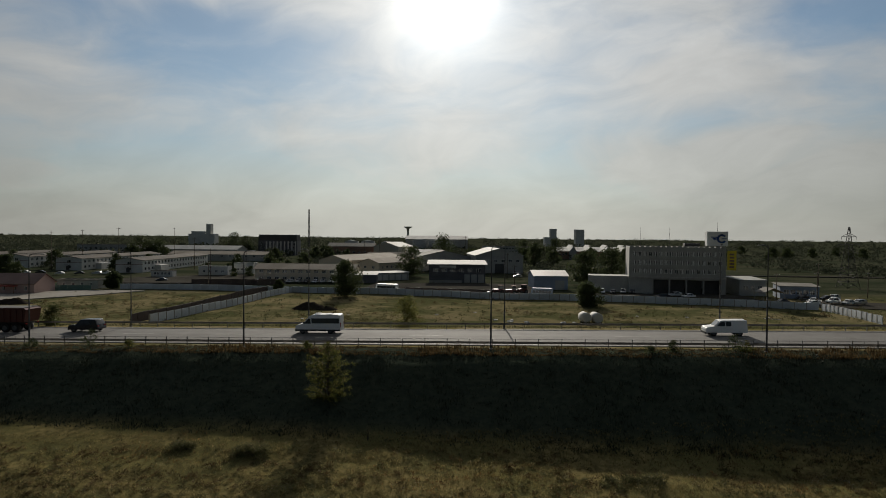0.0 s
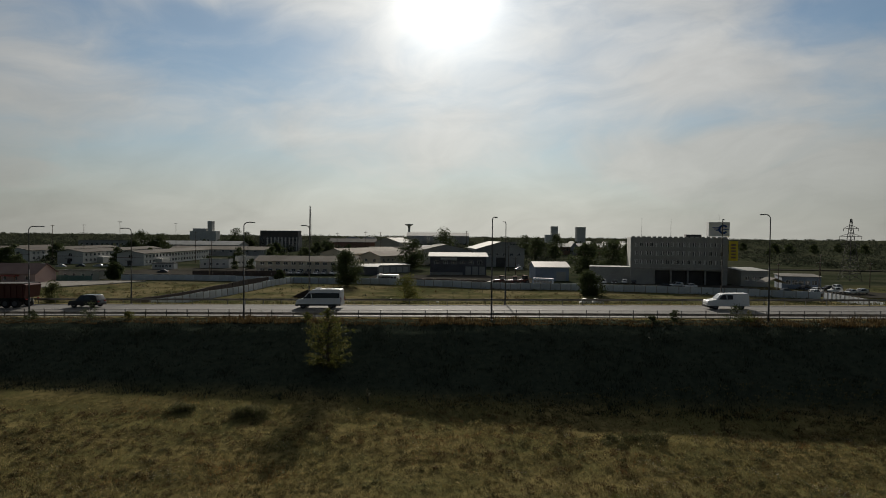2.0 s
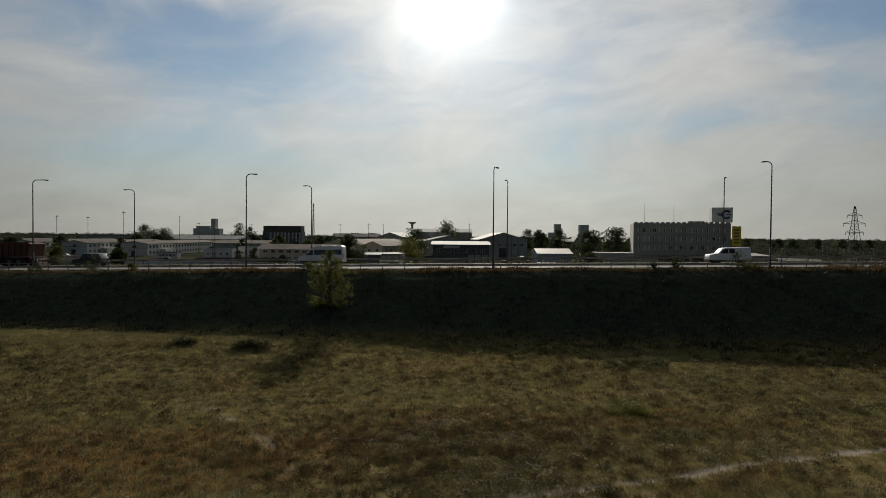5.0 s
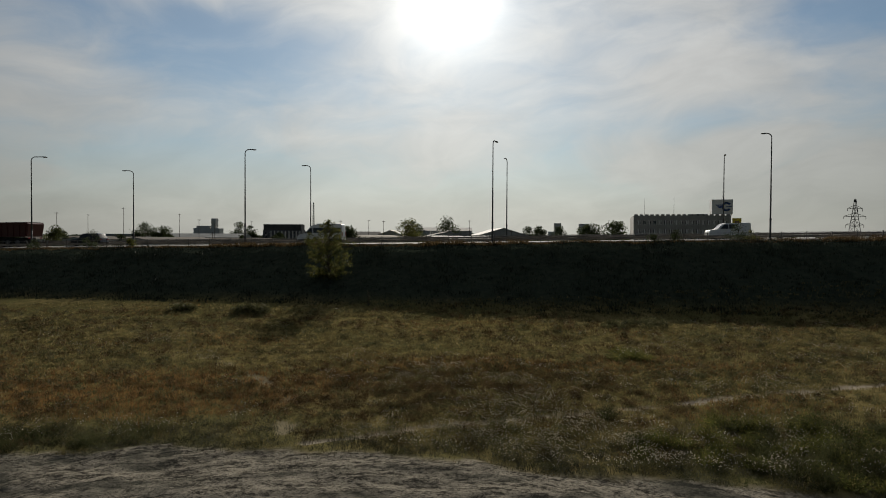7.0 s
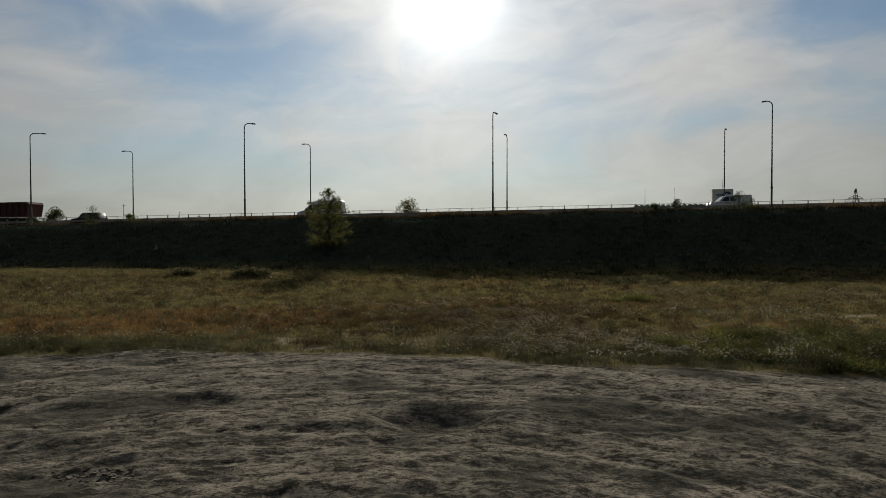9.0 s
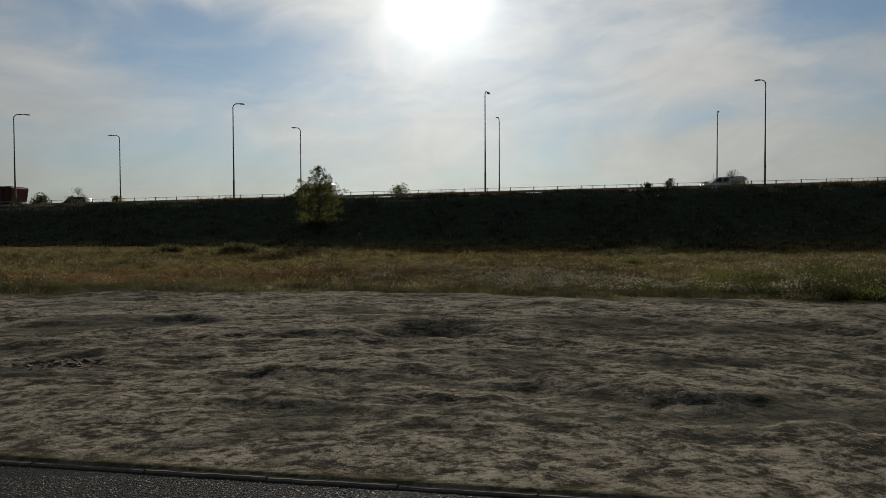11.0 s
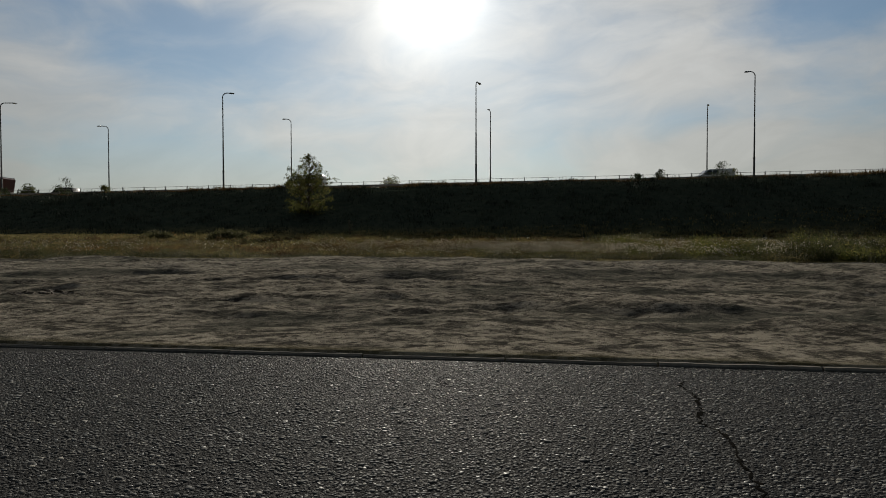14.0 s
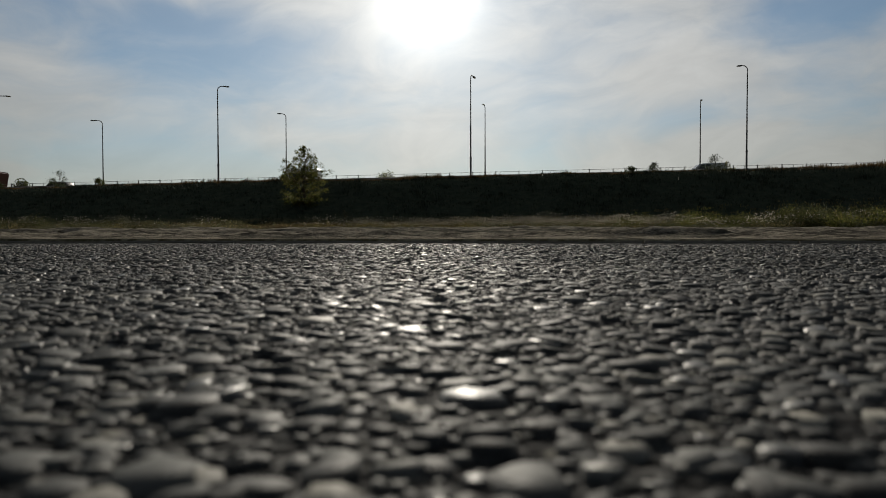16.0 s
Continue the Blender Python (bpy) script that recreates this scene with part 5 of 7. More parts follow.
def make_airy_tree(m, height, label):
    """A young tree with a leader, upswept limbs in layers and loose sprays of leaves."""
    rnd, r = random.Random(3), np.random.default_rng(3)
    tree = thing("young_tree", m, label, "tree")
    bm = bmesh.new()
    stem = [Vector((0.10 * math.sin(i * 1.3), 0.06 * math.cos(i * 1.7), -0.4 + (height + 0.3) * i / 8)) for i in range(9)]
    tube(bm, stem, [0.11 * (1 - i / 8.6) for i in range(9)], 8)
    side = [Vector((-0.02, 0, 0.2)), Vector((-0.45, 0.1, 1.4)), Vector((-0.85, 0.1, 2.8)), Vector((-1.0, 0.1, 0.84 * height))]
    tube(bm, side, [0.07, 0.055, 0.035, 0.01], 7)
    reach_z = (0.0, 0.12, 0.25, 0.42, 0.6, 0.72, 0.82, 0.92, 1.0)
    reach_r = (1.5, 2.2, 2.2, 1.9, 2.25, 1.9, 1.25, 0.6, 0.15)
    cloud = []
    for i in range(96):
        q = ((i + rnd.random()) / 96) ** 0.9
        lim = float(np.interp(q, reach_z, reach_r)) * rnd.uniform(0.55, 1.05)
        a = i * 2.4 + rnd.uniform(-0.5, 0.5)
        tip = Vector((lim * math.cos(a), lim * math.sin(a), q * height))
        lead = side if (i % 4 == 0 and 0.3 < q < 0.8) else stem
        rise_z = tip.z - lim * rnd.uniform(0.35, 0.7)
        zz = [v.z for v in lead]
        st = Vector((float(np.interp(rise_z, zz, [v.x for v in lead])), float(np.interp(rise_z, zz, [v.y for v in lead])), max(0.1, rise_z)))
        if lead is side:
            tip.x -= 0.5
        mid = st.lerp(tip, 0.5) + Vector((0, 0, 0.12 * lim))
        tube(bm, [st, mid, tip], [0.022 + 0.008 * lim, 0.014, 0.004], 5)
        for j in range(max(3, int(lim * 5))):
            # a spray of leaves on a twig
            f = 0.3 + 0.75 * (j + rnd.random()) / max(3, int(lim * 5))
            c = np.array(st.lerp(mid, f * 2) if f < 0.5 else mid.lerp(tip, f * 2 - 1))
            w = r.normal(0, 1, 3) * np.array([1, 1, 0.45])
            w /= np.linalg.norm(w)
            n = int(r.uniform(12, 42))
            along_ = r.uniform(-0.1, 1, n)[:, None]
            cloud.append(c + along_ * w * r.uniform(0.2, 0.5) + r.normal(0, 0.07, (n, 3)) - along_ ** 2 * np.array([0, 0, 0.10]))
    part("trunk", bm, M_BARK, tree)
    part("crown", leaf_cards(np.concatenate(cloud), 0.055, 3), M_LEAF_GOLD, tree)
    return tree


make_airy_tree(at_land(-10.5, 57.0), 5.35, "young tree with yellow-green autumn leaves on the embankment")
make_tree("sapling", at_land(-6.2, 51.6), 1.3, 0.3, 0.3, 150, 0.035, M_GREY_SAGE, "thin pale leafless sapling at the foot of the embankment", "sapling", 77, 12, 0.8)
make_tree("yellow_bush", at_land(-5.5, 90.5, 40), 6.4, 2.8, 0.3, 7500, 0.095, M_LEAF_GOLD, "wide bare-branched bush with yellowed leaves", "bush", 5, 46, 0.9)
make_tree("dark_tree", at_land(-31.5, 203.0), 11.8, 5.2, 0.4, 7000, 0.3, M_LEAF_DARK, "dense dark green tree beside the concrete fence", "tree", 8, 48, 1.0)
make_tree("dark_tree", at_land(43.0, 183.0, 70), 7.4, 4.3, 0.0, 7000, 0.27, M_LEAF_DARK, "broad dark green tree before the concrete fence", "tree", 9, 46, 0.9)
for i, (x, y, h, r) in enumerate(((-16.4, 306, 16.5, 7.0), (59.5, 262, 15.0, 6.5), (71, 264, 15.4, 7.2), (62, 420, 16, 6.0), (-237, 486, 19.5, 9.5), (-226, 492, 18.5, 9), (-199, 592, 21, 9.5), (-190, 594, 18, 8), (-212, 300, 9, 6), (-121, 228, 6.2, 3.0), (-56.7, 214, 4.4, 1.9), (-0.2, 400, 20.8, 8.5), (100, 560, 18, 9), (68, 520, 17, 9))):
    make_tree("dark_tree", at_land(x, y, i * 50), h, r, 0.6, 4600, 0.42, M_LEAF_DARK, "dark green broadleaf tree among the yards", "tree", 20 + i, 34, 1.0)
make_tree("roadside_bush", at_land(-55.3, 88.0), 3.0, 1.5, 0.0, 2600, 0.11, M_LEAF, "low round green bush on waste ground", "bush", 41, 26, 0.8)

for i, (x, off, h, r) in enumerate(((-39.4, -2.6, 2.0, 1.2), (-34.5, -3.4, 1.0, 0.8), (23.6, -2.8, 1.1, 0.8), (29.4, -3.0, 1.6, 1.2), (30.8, -2.4, 1.2, 0.9), (-46, -3.0, 1.0, 0.8), (21.0, -3.6, 0.8, 0.7), (-14.5, -3.0, 0.9, 0.7))):
    y = 68.6 + off + YAW * x
    make_tree("verge_bush", at_land(x, y, i * 40), h, r, 0.0, 1400, 0.055, (M_LEAF_DARK, M_LEAF_GOLD, M_LEAF_DARK)[i % 3], "scrubby dry bush on the highway verge", "bush", 60 + i, 16, 0.8, "verge bushes")

# ---- buildings behind the road ----
WINDOW = {}


def window_meshes(w, h):
    key = (round(w, 2), round(h, 2))
    if key not in WINDOW:
        t = 0.09
        fr = boxes((-w / 2, w / 2, -0.04, 0.06, 0, t), (-w / 2, w / 2, -0.04, 0.06, h - t, h), (-w / 2, -w / 2 + t, -0.04, 0.06, t, h - t),
                   (w / 2 - t, w / 2, -0.04, 0.06, t, h - t), (-t / 2, t / 2, -0.03, 0.05, t, h - t))
        WINDOW[key] = (mesh_of("window_frame", fr), mesh_of("pane", boxes((-w / 2 + t, w / 2 - t, 0.0, 0.02, t, h - t))))
    return WINDOW[key]


def wall_with_openings(bm, length, height, rows, t=0.35):
    """A wall along x from 0 to length, at y 0..t. rows: (sill, height, [(left, width), ...]) from the bottom up."""
    z = 0.0
    for sill, h, cells in rows:
        if sill > z:
            box(bm, 0, length, 0, t, z, sill)
        x = 0.0
        for left, w in cells:
            if left > x:
                box(bm, x, left, 0, t, sill, sill + h)
            x = left + w
        if x < length:
            box(bm, x, length, 0, t, sill, sill + h)
        z = sill + h
    if z < height:
        box(bm, 0, length, 0, t, z, height)


def even_cells(length, n, w, margin=1.0):
    step = (length - 2 * margin) / n
    return [(margin + step * (i + 0.5) - w / 2, w) for i in range(n)]


def make_house(name, label, category, x0, x1, y, depth, h, roof="gable_x", rise_h=2.0, wall=None, roof_mat=None, floors=(), ncol=0, win=(1.3, 1.4), turn=0.0, side=0, z0=None, group="", glass=None, over=0.4, frame_mat=None):
    """Front along x at y, going back by depth. floors: sill heights. side: columns of windows on the right-hand wall."""
    z0 = land_z((x0 + x1) / 2, y) if z0 is None else z0
    base = thing(name, pose(x0, y, z0, 0, 0, turn), label, category, group)
    L = x1 - x0
    wall, roof_mat, glass = wall or M_WALL_GREY, roof_mat or M_ROOF_GREY, glass or M_GLASS
    front = [(s, win[1], even_cells(L, ncol, win[0])) for s in floors] if ncol else []
    bm = bmesh.new()
    wall_with_openings(bm, L, h, front)
    box(bm, 0, L, 0, 0.35, -0.6, 0)
    part("front_wall", bm, wall, base)
    sidewin = [(s, win[1], even_cells(depth - 0.7, side, win[0])) for s in floors] if side else []
    bm = bmesh.new()
    wall_with_openings(bm, depth - 0.7, h, sidewin)
    bmesh.ops.transform(bm, matrix=Matrix.Translation((L, 0.35, 0)) @ Matrix.Rotation(radians(90), 4, "Z"), verts=bm.verts)
    part("side_wall", bm, wall, base)
    part("side_wall", boxes((0, 0.35, 0.35, depth - 0.35, -0.3, h)), wall, base)
    part("back_wall", boxes((0, L, depth - 0.35, depth, -0.3, h)), wall, base)
    fm, pm = window_meshes(*win)
    for sill, wh, cells in front:
        for left, w in cells:
            ob = part("window", fm, frame_mat or M_WHITE, base)
            ob.matrix_basis = pose(left + w / 2, 0.16, sill)
            part("pane", pm, glass, ob)
    for sill, wh, cells in sidewin:
        for left, w in cells:
            ob = part("window", fm, frame_mat or M_WHITE, base)
            ob.matrix_basis = pose(L - 0.16, 0.35 + left + w / 2, sill, 0, 0, 90)
            part("pane", pm, glass, ob)
    o, t = over, 0.16
    bm = bmesh.new()
    if roof == "flat":
        box(bm, 0.3, L - 0.3, 0.3, depth - 0.3, h - 0.3, h - 0.1)
        for r in ((-0.1, L + 0.1, -0.1, 0.28, h, h + 0.4), (-0.1, L + 0.1, depth - 0.28, depth + 0.1, h, h + 0.4), (-0.1, 0.28, 0.28, depth - 0.28, h, h + 0.4), (L - 0.28, L + 0.1, 0.28, depth - 0.28, h, h + 0.4)):
            box(bm, *r)
    else:
        if roof == "gable_x":
            prof, rng_, swap = [(-o, h - o * rise_h / depth * 2), (depth / 2, h + rise_h), (depth + o, h - o * rise_h / depth * 2)], (-o, L + o), True
        elif roof == "gable_y":
            prof, rng_, swap = [(-o, h - o * rise_h / L * 2), (L / 2, h + rise_h), (L + o, h - o * rise_h / L * 2)], (-o, depth + o), False
        else:
            prof, rng_, swap = [(-o, h), (depth + o, h + rise_h)], (-o, L + o), True
        top = [(a, b + t) for a, b in prof]
        pts = prof + top[::-1]
        bm.free()
        bm = prism(pts, rng_[0], rng_[1])
        if swap:
            for v in bm.verts:
                v.co.x, v.co.y = v.co.y, v.co.x
            bmesh.ops.reverse_faces(bm, faces=bm.faces)
        inner = {"gable_x": [(0.0, h), (depth / 2, h + rise_h - 0.02), (depth, h)], "gable_y": [(0.0, h), (L / 2, h + rise_h - 0.02), (L, h)]}.get(roof, [(0.0, h), (depth, h + rise_h * 0.98), (depth, h)])
        for a, b in (((0, 0.35), (L - 0.35, L)) if swap else ((0, 0.35), (depth - 0.35, depth))):
            g2 = prism(inner, a, b)
            if swap:
                for v in g2.verts:
                    v.co.x, v.co.y = v.co.y, v.co.x
            bmesh.ops.recalc_face_normals(g2, faces=g2.faces)
            part("gable", g2, wall, base)
    part("roof", bm, roof_mat, base)
    return base


def add_box(base, name, mat, *r, label="", bev=0.0):
    return part(name, boxes(r, bev=bev), mat, base, label)


# long two-storey barracks, gable ends to the road
for x0, y, w, n in ((-167.0, 317, 13.6, 92), (-207.4, 333, 13.6, 96), (-248.6, 352, 13.6, 99), (-288, 363, 13.6, 84)):
    b = make_house("barracks", "long white two-storey barracks block with a shallow grey roof", "building", x0, x0 + w, y, n, 6.2, "gable_y", 1.3, M_WALL_WHITE, M_ROOF_TAN, (1.0, 3.9), 1, (2.0, 1.6), turn=1.0, side=22, group="barracks blocks", over=0.7)
    add_box(b, "string_course", M_ROOF_BROWN, -0.06, w + 0.06, -0.06, 0.0, 3.9, 4.15)
    add_box(b, "entrance_canopy", M_ROOF_DARK, 4.8, 7.6, -1.2, 0, 2.7, 2.9)
    add_box(b, "door", M_ROOF_DARK, 5.3, 7.1, -0.05, 0.0, 0.0, 2.3)
    add_box(b, "annex", M_WALL_WHITE, w, w + 3.2, 14, 24, -0.3, 3.2)

h = make_house("pink_house", "single-storey pink rendered house with a brown roof", "house", -158, -134.2, 204, 11, 3.4, "gable_x", 2.9, M_WALL_PINK, M_ROOF_BROWN, (1.1,), 6, (1.0, 1.3), over=0.6)
add_box(h, "awning", M_TAIL, 13.5, 18.5, -2.0, 0, 2.5, 2.75, label="dark red entrance awning")
for px_ in (13.7, 18.3):
    add_box(h, "awning_post", M_BRICK, px_ - 0.1, px_ + 0.1, -1.9, -1.7, 0, 2.5)

b = make_house("office_block", "dark three-storey office block with pale pilasters", "building", -178.5, -141, 600, 16, 14.0, "flat", 0, M_WALL_DARK, M_ROOF_DARK, (2.2, 6.0, 9.8), 8, (2.4, 2.6))
for i in range(9):
    x = 8.0 + i * 3.5
    add_box(b, "pilaster", M_WALL_WHITE, x - 0.55, x + 0.55, -0.7, 0.0, 0, 13.4)
add_box(b, "roof_block", M_ROOF_DARK, 0.5, 37.0, 0.5, 15, 14.4, 19.8)

make_house("long_store", "long beige two-storey workshop with a pale roof", "building", -80.5, -38, 266, 13, 5.6, "gable_x", 1.9, M_WALL_BEIGE, M_ROOF_WARM, (1.0, 3.9), 12, (1.9, 1.3), turn=-2, over=0.8)
make_house("long_store", "long beige workshop with brown gable and grey roof", "building", -66, -48, 330, 62, 7.0, "gable_y", 2.6, M_WALL_BEIGE, M_ROOF_WARM, (3.5,), 3, (1.6, 1.4), turn=-24, side=10)
make_house("workshop", "beige workshop with a row of windows and a pale roof", "building", -42, -30, 312, 34, 6.6, "gable_y", 2.0, M_WALL_BEIGE, M_ROOF_WARM, (3.6,), 2, (1.6, 1.4), turn=-30, side=8, over=0.7)
make_house("workshop", "low beige workshop with a long grey roof", "building", -48, -12, 395, 14, 7.0, "gable_x", 2.2, M_WALL_BEIGE, M_ROOF_WARM, (3.4,), 9, (1.6, 1.4), turn=2)
b = make_house("garage_row", "row of low grey garages with pale doors", "garage", -35.5, -12, 272, 7, 3.2, "shed", 0.4, M_WALL_GREY, M_ROOF_LIGHT, turn=32)
for i in range(7):
    add_box(b, "garage_door", M_WALL_WHITE, 0.8 + i * 3.2, 3.2 + i * 3.2, -0.05, 0.0, 0, 2.4)
make_house("garage_row", "low dark store shed with a pale edge", "shed", -40, -28, 262, 6, 3.4, "shed", 0.5, M_WALL_DARK, M_ROOF_LIGHT)

b = make_house("warehouse", "dark metal warehouse with a bright pale roof", "warehouse", -6.0, 18.2, 268, 14, 7.8, "shed", 1.3, M_WALL_DARK, M_ROOF_LIGHT, (4.6,), 6, (2.0, 1.5), over=0.9)
add_box(b, "dock", M_CONC, 0, 14, -2.2, 0, -0.4, 1.0)
for i in range(3):
    add_box(b, "loading_door", M_WALL_GREY, 15.2 + i * 3.0, 17.6 + i * 3.0, -0.06, 0, 0, 3.6)
add_box(b, "sign_board", M_WALL_WHITE, 4.5, 11.5, -0.08, 0, 6.5, 7.4, label="pale unreadable sign board")

b = make_house("gabled_hall", "large grey gabled industrial hall", "warehouse", 17.5, 43.5, 335, 44, 9.6, "gable_y", 3.8, M_WALL_GREY, M_ROOF_LIGHT, (6.0,), 6, (1.8, 1.4), turn=4, over=0.6)
add_box(b, "hall_door", M_ROOF_DARK, 10.5, 15.5, -0.06, 0, 0, 5.0)
make_house("gabled_hall", "grey gabled hall with weathered slate roof", "warehouse", -14, 16, 352, 40, 8.4, "gable_y", 3.4, M_WALL_GREY, M_ROOF_GREY, (5.0,), 5, (1.8, 1.4), turn=6)

M_ROOF_PINK = worn("pale_pink_roof", (0.6, 0.54, 0.5), (0.74, 0.68, 0.64), 0.7, 0.6)
b = make_house("blue_shed", "blue-grey metal shed with a pale pink roof", "shed", 34.8, 47.6, 237, 17, 5.3, "gable_x", 1.7, M_WALL_BLUE, M_ROOF_PINK, over=0.5)
add_box(b, "sliding_door", M_WALL_GREY, 8.0, 11.5, -0.08, 0, 0, 3.6)

# far rows of white-roofed sheds
for row, (y, n, x0, w) in enumerate(((690, 4, 126, 17), (560, 5, 103, 13.5))):
    for i in range(n):
        x = x0 + i * (w + 2.0)
        make_house("white_roof_shed", "long shed with a bright white metal roof, far off", "shed", x, x + w, y + (i % 2) * 3, 20, 7.0, "gable_x", 1.7, M_BRICK, M_ROOF_LIGHT, (3.4,), 4, (1.6, 1.4), group="white-roofed sheds")
        make_house("white_roof_shed", "narrow cross shed with a white metal gable roof", "shed", x + w - 3, x + w + 3, y - 3, 22, 7.5, "gable_y", 3.6, M_WALL_GREY, M_ROOF_LIGHT, group="white-roofed sheds")

# three-storey blocks in the distance
make_house("distant_block", "grey three-storey block with ribbon windows", "building", 38, 86, 590, 16, 10.5, "flat", 0, M_WALL_GREY, M_ROOF_GREY, (1.5, 5.0, 8.0), 16, (2.0, 1.6))
make_house("distant_block", "pale long building behind trees", "building", -330, -265, 560, 16, 9.5, "flat", 0, M_WALL_GREY, M_ROOF_GREY, (2.0, 5.6), 14, (2.2, 1.8))
make_house("distant_hall", "long low hall with a pale grey roof", "warehouse", -262, -170, 520, 22, 7.5, "gable_x", 3.0, M_WALL_GREY, M_ROOF_LIGHT, (3.5,), 14, (2.0, 1.6), turn=-4)
make_house("distant_hall", "low grey long hall with a pale roof", "warehouse", -208, -130, 470, 18, 4.8, "gable_x", 2.2, M_WALL_GREY, M_ROOF_WARM, (3.0,), 12, (1.8, 1.4), turn=-6)
make_house("distant_hall", "brick hall with two pale roofs", "warehouse", -104, -62, 560, 20, 10, "gable_x", 3.0, M_BRICK, M_ROOF_GREY, (4.0,), 8, (1.8, 1.6))
make_house("distant_hall", "yellowish gabled hall with a pale roof", "warehouse", -62, -38, 555, 34, 10, "gable_y", 4.0, M_WALL_BEIGE, M_ROOF_LIGHT, (4.0,), 3, (1.8, 1.6), turn=-20)
make_house("distant_hall", "low hall with shining white roof", "warehouse", -32, 4, 540, 18, 6, "gable_x", 2.2, M_WALL_WHITE, M_ROOF_LIGHT, (3.0,), 8, (1.6, 1.4))
make_house("distant_hall", "long hall with a shining arched roof line", "warehouse", -46, 30, 760, 30, 16, "gable_x", 4.0, M_WALL_GREY, M_ROOF_LIGHT, (5.0,), 8, (3, 2))
make_house("distant_hall", "low pale roadside building", "building", 196, 232, 520, 12, 4.5, "gable_x", 3.0, M_WALL_GREY, M_ROOF_LIGHT, (1.4,), 6, (1.4, 1.4))

# low pale sheds at the edge of the yard
make_house("yard_shed", "low grey yard building with small windows", "shed", -140.5, -125.5, 226, 6, 2.9, "flat", 0, M_WALL_GREY, M_ROOF_GREY, (1.2,), 4, (1.0, 1.0))
make_house("yard_shed", "white cabin beside the barracks", "shed", -134, -124, 285, 4, 2.9, "flat", 0, M_WALL_WHITE, M_ROOF_GREY, (1.2,), 5, (1.2, 1.2))
make_house("yard_shed", "white container cabin in the yard", "shed", -118, -104, 300, 6, 4.0, "flat", 0, M_WALL_WHITE, M_ROOF_LIGHT, (1.4,), 4, (1.2, 1.2))
make_house("yard_shed", "pale low store building", "shed", -107, -97, 318, 8, 5.0, "flat", 0, M_WALL_WHITE, M_ROOF_LIGHT, (1.6,), 4, (1.4, 1.2))

# storage tanks far off
for i, (x, y, r, h) in enumerate(((-106, 720, 8, 13), (-88, 730, 8, 13), (-66, 735, 7, 12), (-28, 735, 8, 15), (-10, 738, 8, 14), (4, 742, 7, 13))):
    tk = thing("storage_tank", pose(x, y, BACK), "round grey steel storage tank, far off", "tank", "storage tanks")
    bm = bmesh.new()
    tube(bm, [(0, 0, -0.5), (0, 0, h)], r, 24)
    part("shell", bm, M_WALL_GREY, tk)
    bm = bmesh.new()
    tube(bm, [(0, 0, h), (0, 0, h + 1.2)], [r * 1.01, r * 0.2], 24)
    part("lid", bm, M_ROOF_LIGHT, tk)


# the tall office building with the sign cube
def make_main_building():
    x0, x1, y, d, h = 67.6, 100.2, 226.0, 30.0, 16.9
    z0 = BACK
    L = x1 - x0
    b = thing("main_building", pose(x0, y, z0, 0, 0, -14), "grey four-storey office building over garage bays", "building")
    rows = [(7.4, 1.6, even_cells(L, 17, 1.15)), (10.5, 1.6, even_cells(L, 17, 1.15)), (13.6, 1.6, even_cells(L, 17, 1.15))]
    bm = bmesh.new()
    wall_with_openings(bm, L, h, [(0.0, 5.2, [(8.5 + i * 5.7, 5.1) for i in range(4)])] + rows)
    part("front_wall", bm, M_WALL_GREY, b)
    part("side_wall", boxes((0, 0.35, 0.35, d, -0.3, h)), M_WALL_GREY, b)
    part("side_wall", boxes((L - 0.35, L, 0.35, d, -0.3, h)), M_WALL_GREY, b)
    part("back_wall", boxes((0.35, L - 0.35, d - 0.35, d, -0.3, h)), M_WALL_GREY, b)
    part("roof", boxes((0.35, L - 0.35, 0.35, d - 0.35, h - 0.3, h - 0.1)), M_ROOF_DARK, b)
    for i in range(18):
        add_box(b, "parapet_block", M_WALL_GREY, i * L / 18 + 0.25, (i + 1) * L / 18 - 0.3, -0.1, 0.3, h, h + 0.45)
    for i in range(18):
        x = 1.0 + (L - 2.0) * i / 17
        add_box(b, "rib", M_WALL_GREY, x - 0.16, x + 0.16, -0.25, 0.0, 6.6, h)
    add_box(b, "cornice", M_CONC, -0.2, L + 0.2, -0.8, 0.0, 5.6, 6.2)
    for i in range(5):
        add_box(b, "bay_pillar", M_CONC, 8.0 + i * 5.7, 8.4 + i * 5.7, -0.75, -0.1, 0, 5.6)
    for i in range(4):
        add_box(b, "bay_door", M_ROOF_DARK, 8.5 + i * 5.7, 13.6 + i * 5.7, 2.2, 2.3, 0, 5.2)
    fm, pm = window_meshes(1.15, 1.6)
    for sill, wh, cells in rows:
        for left, w in cells:
            ob = part("window", fm, M_WHITE, b)
            ob.matrix_basis = pose(left + w / 2, 0.16, sill)
            part("pane", pm, M_GLASS, ob)
            # pale strips of varied place imitate sky reflected in the panes
            s = (int(left * 7 + sill * 3) % 5) - 2
            if s:
                part("blind", boxes((0.04 * s - 0.22, 0.04 * s + 0.22, -0.03, -0.01, 0.15, 1.45)), M_WHITE, ob, "pale strip on the pane standing for reflected sky")
    add_box(b, "penthouse", M_ROOF_DARK, 21.8, 27.4, 23.5, 29.0, h - 0.1, h + 1.3)
    add_box(b, "low_wing", M_WALL_GREY, -14.5, 0.0, 3.0, 13.0, -0.3, 6.0)
    return b


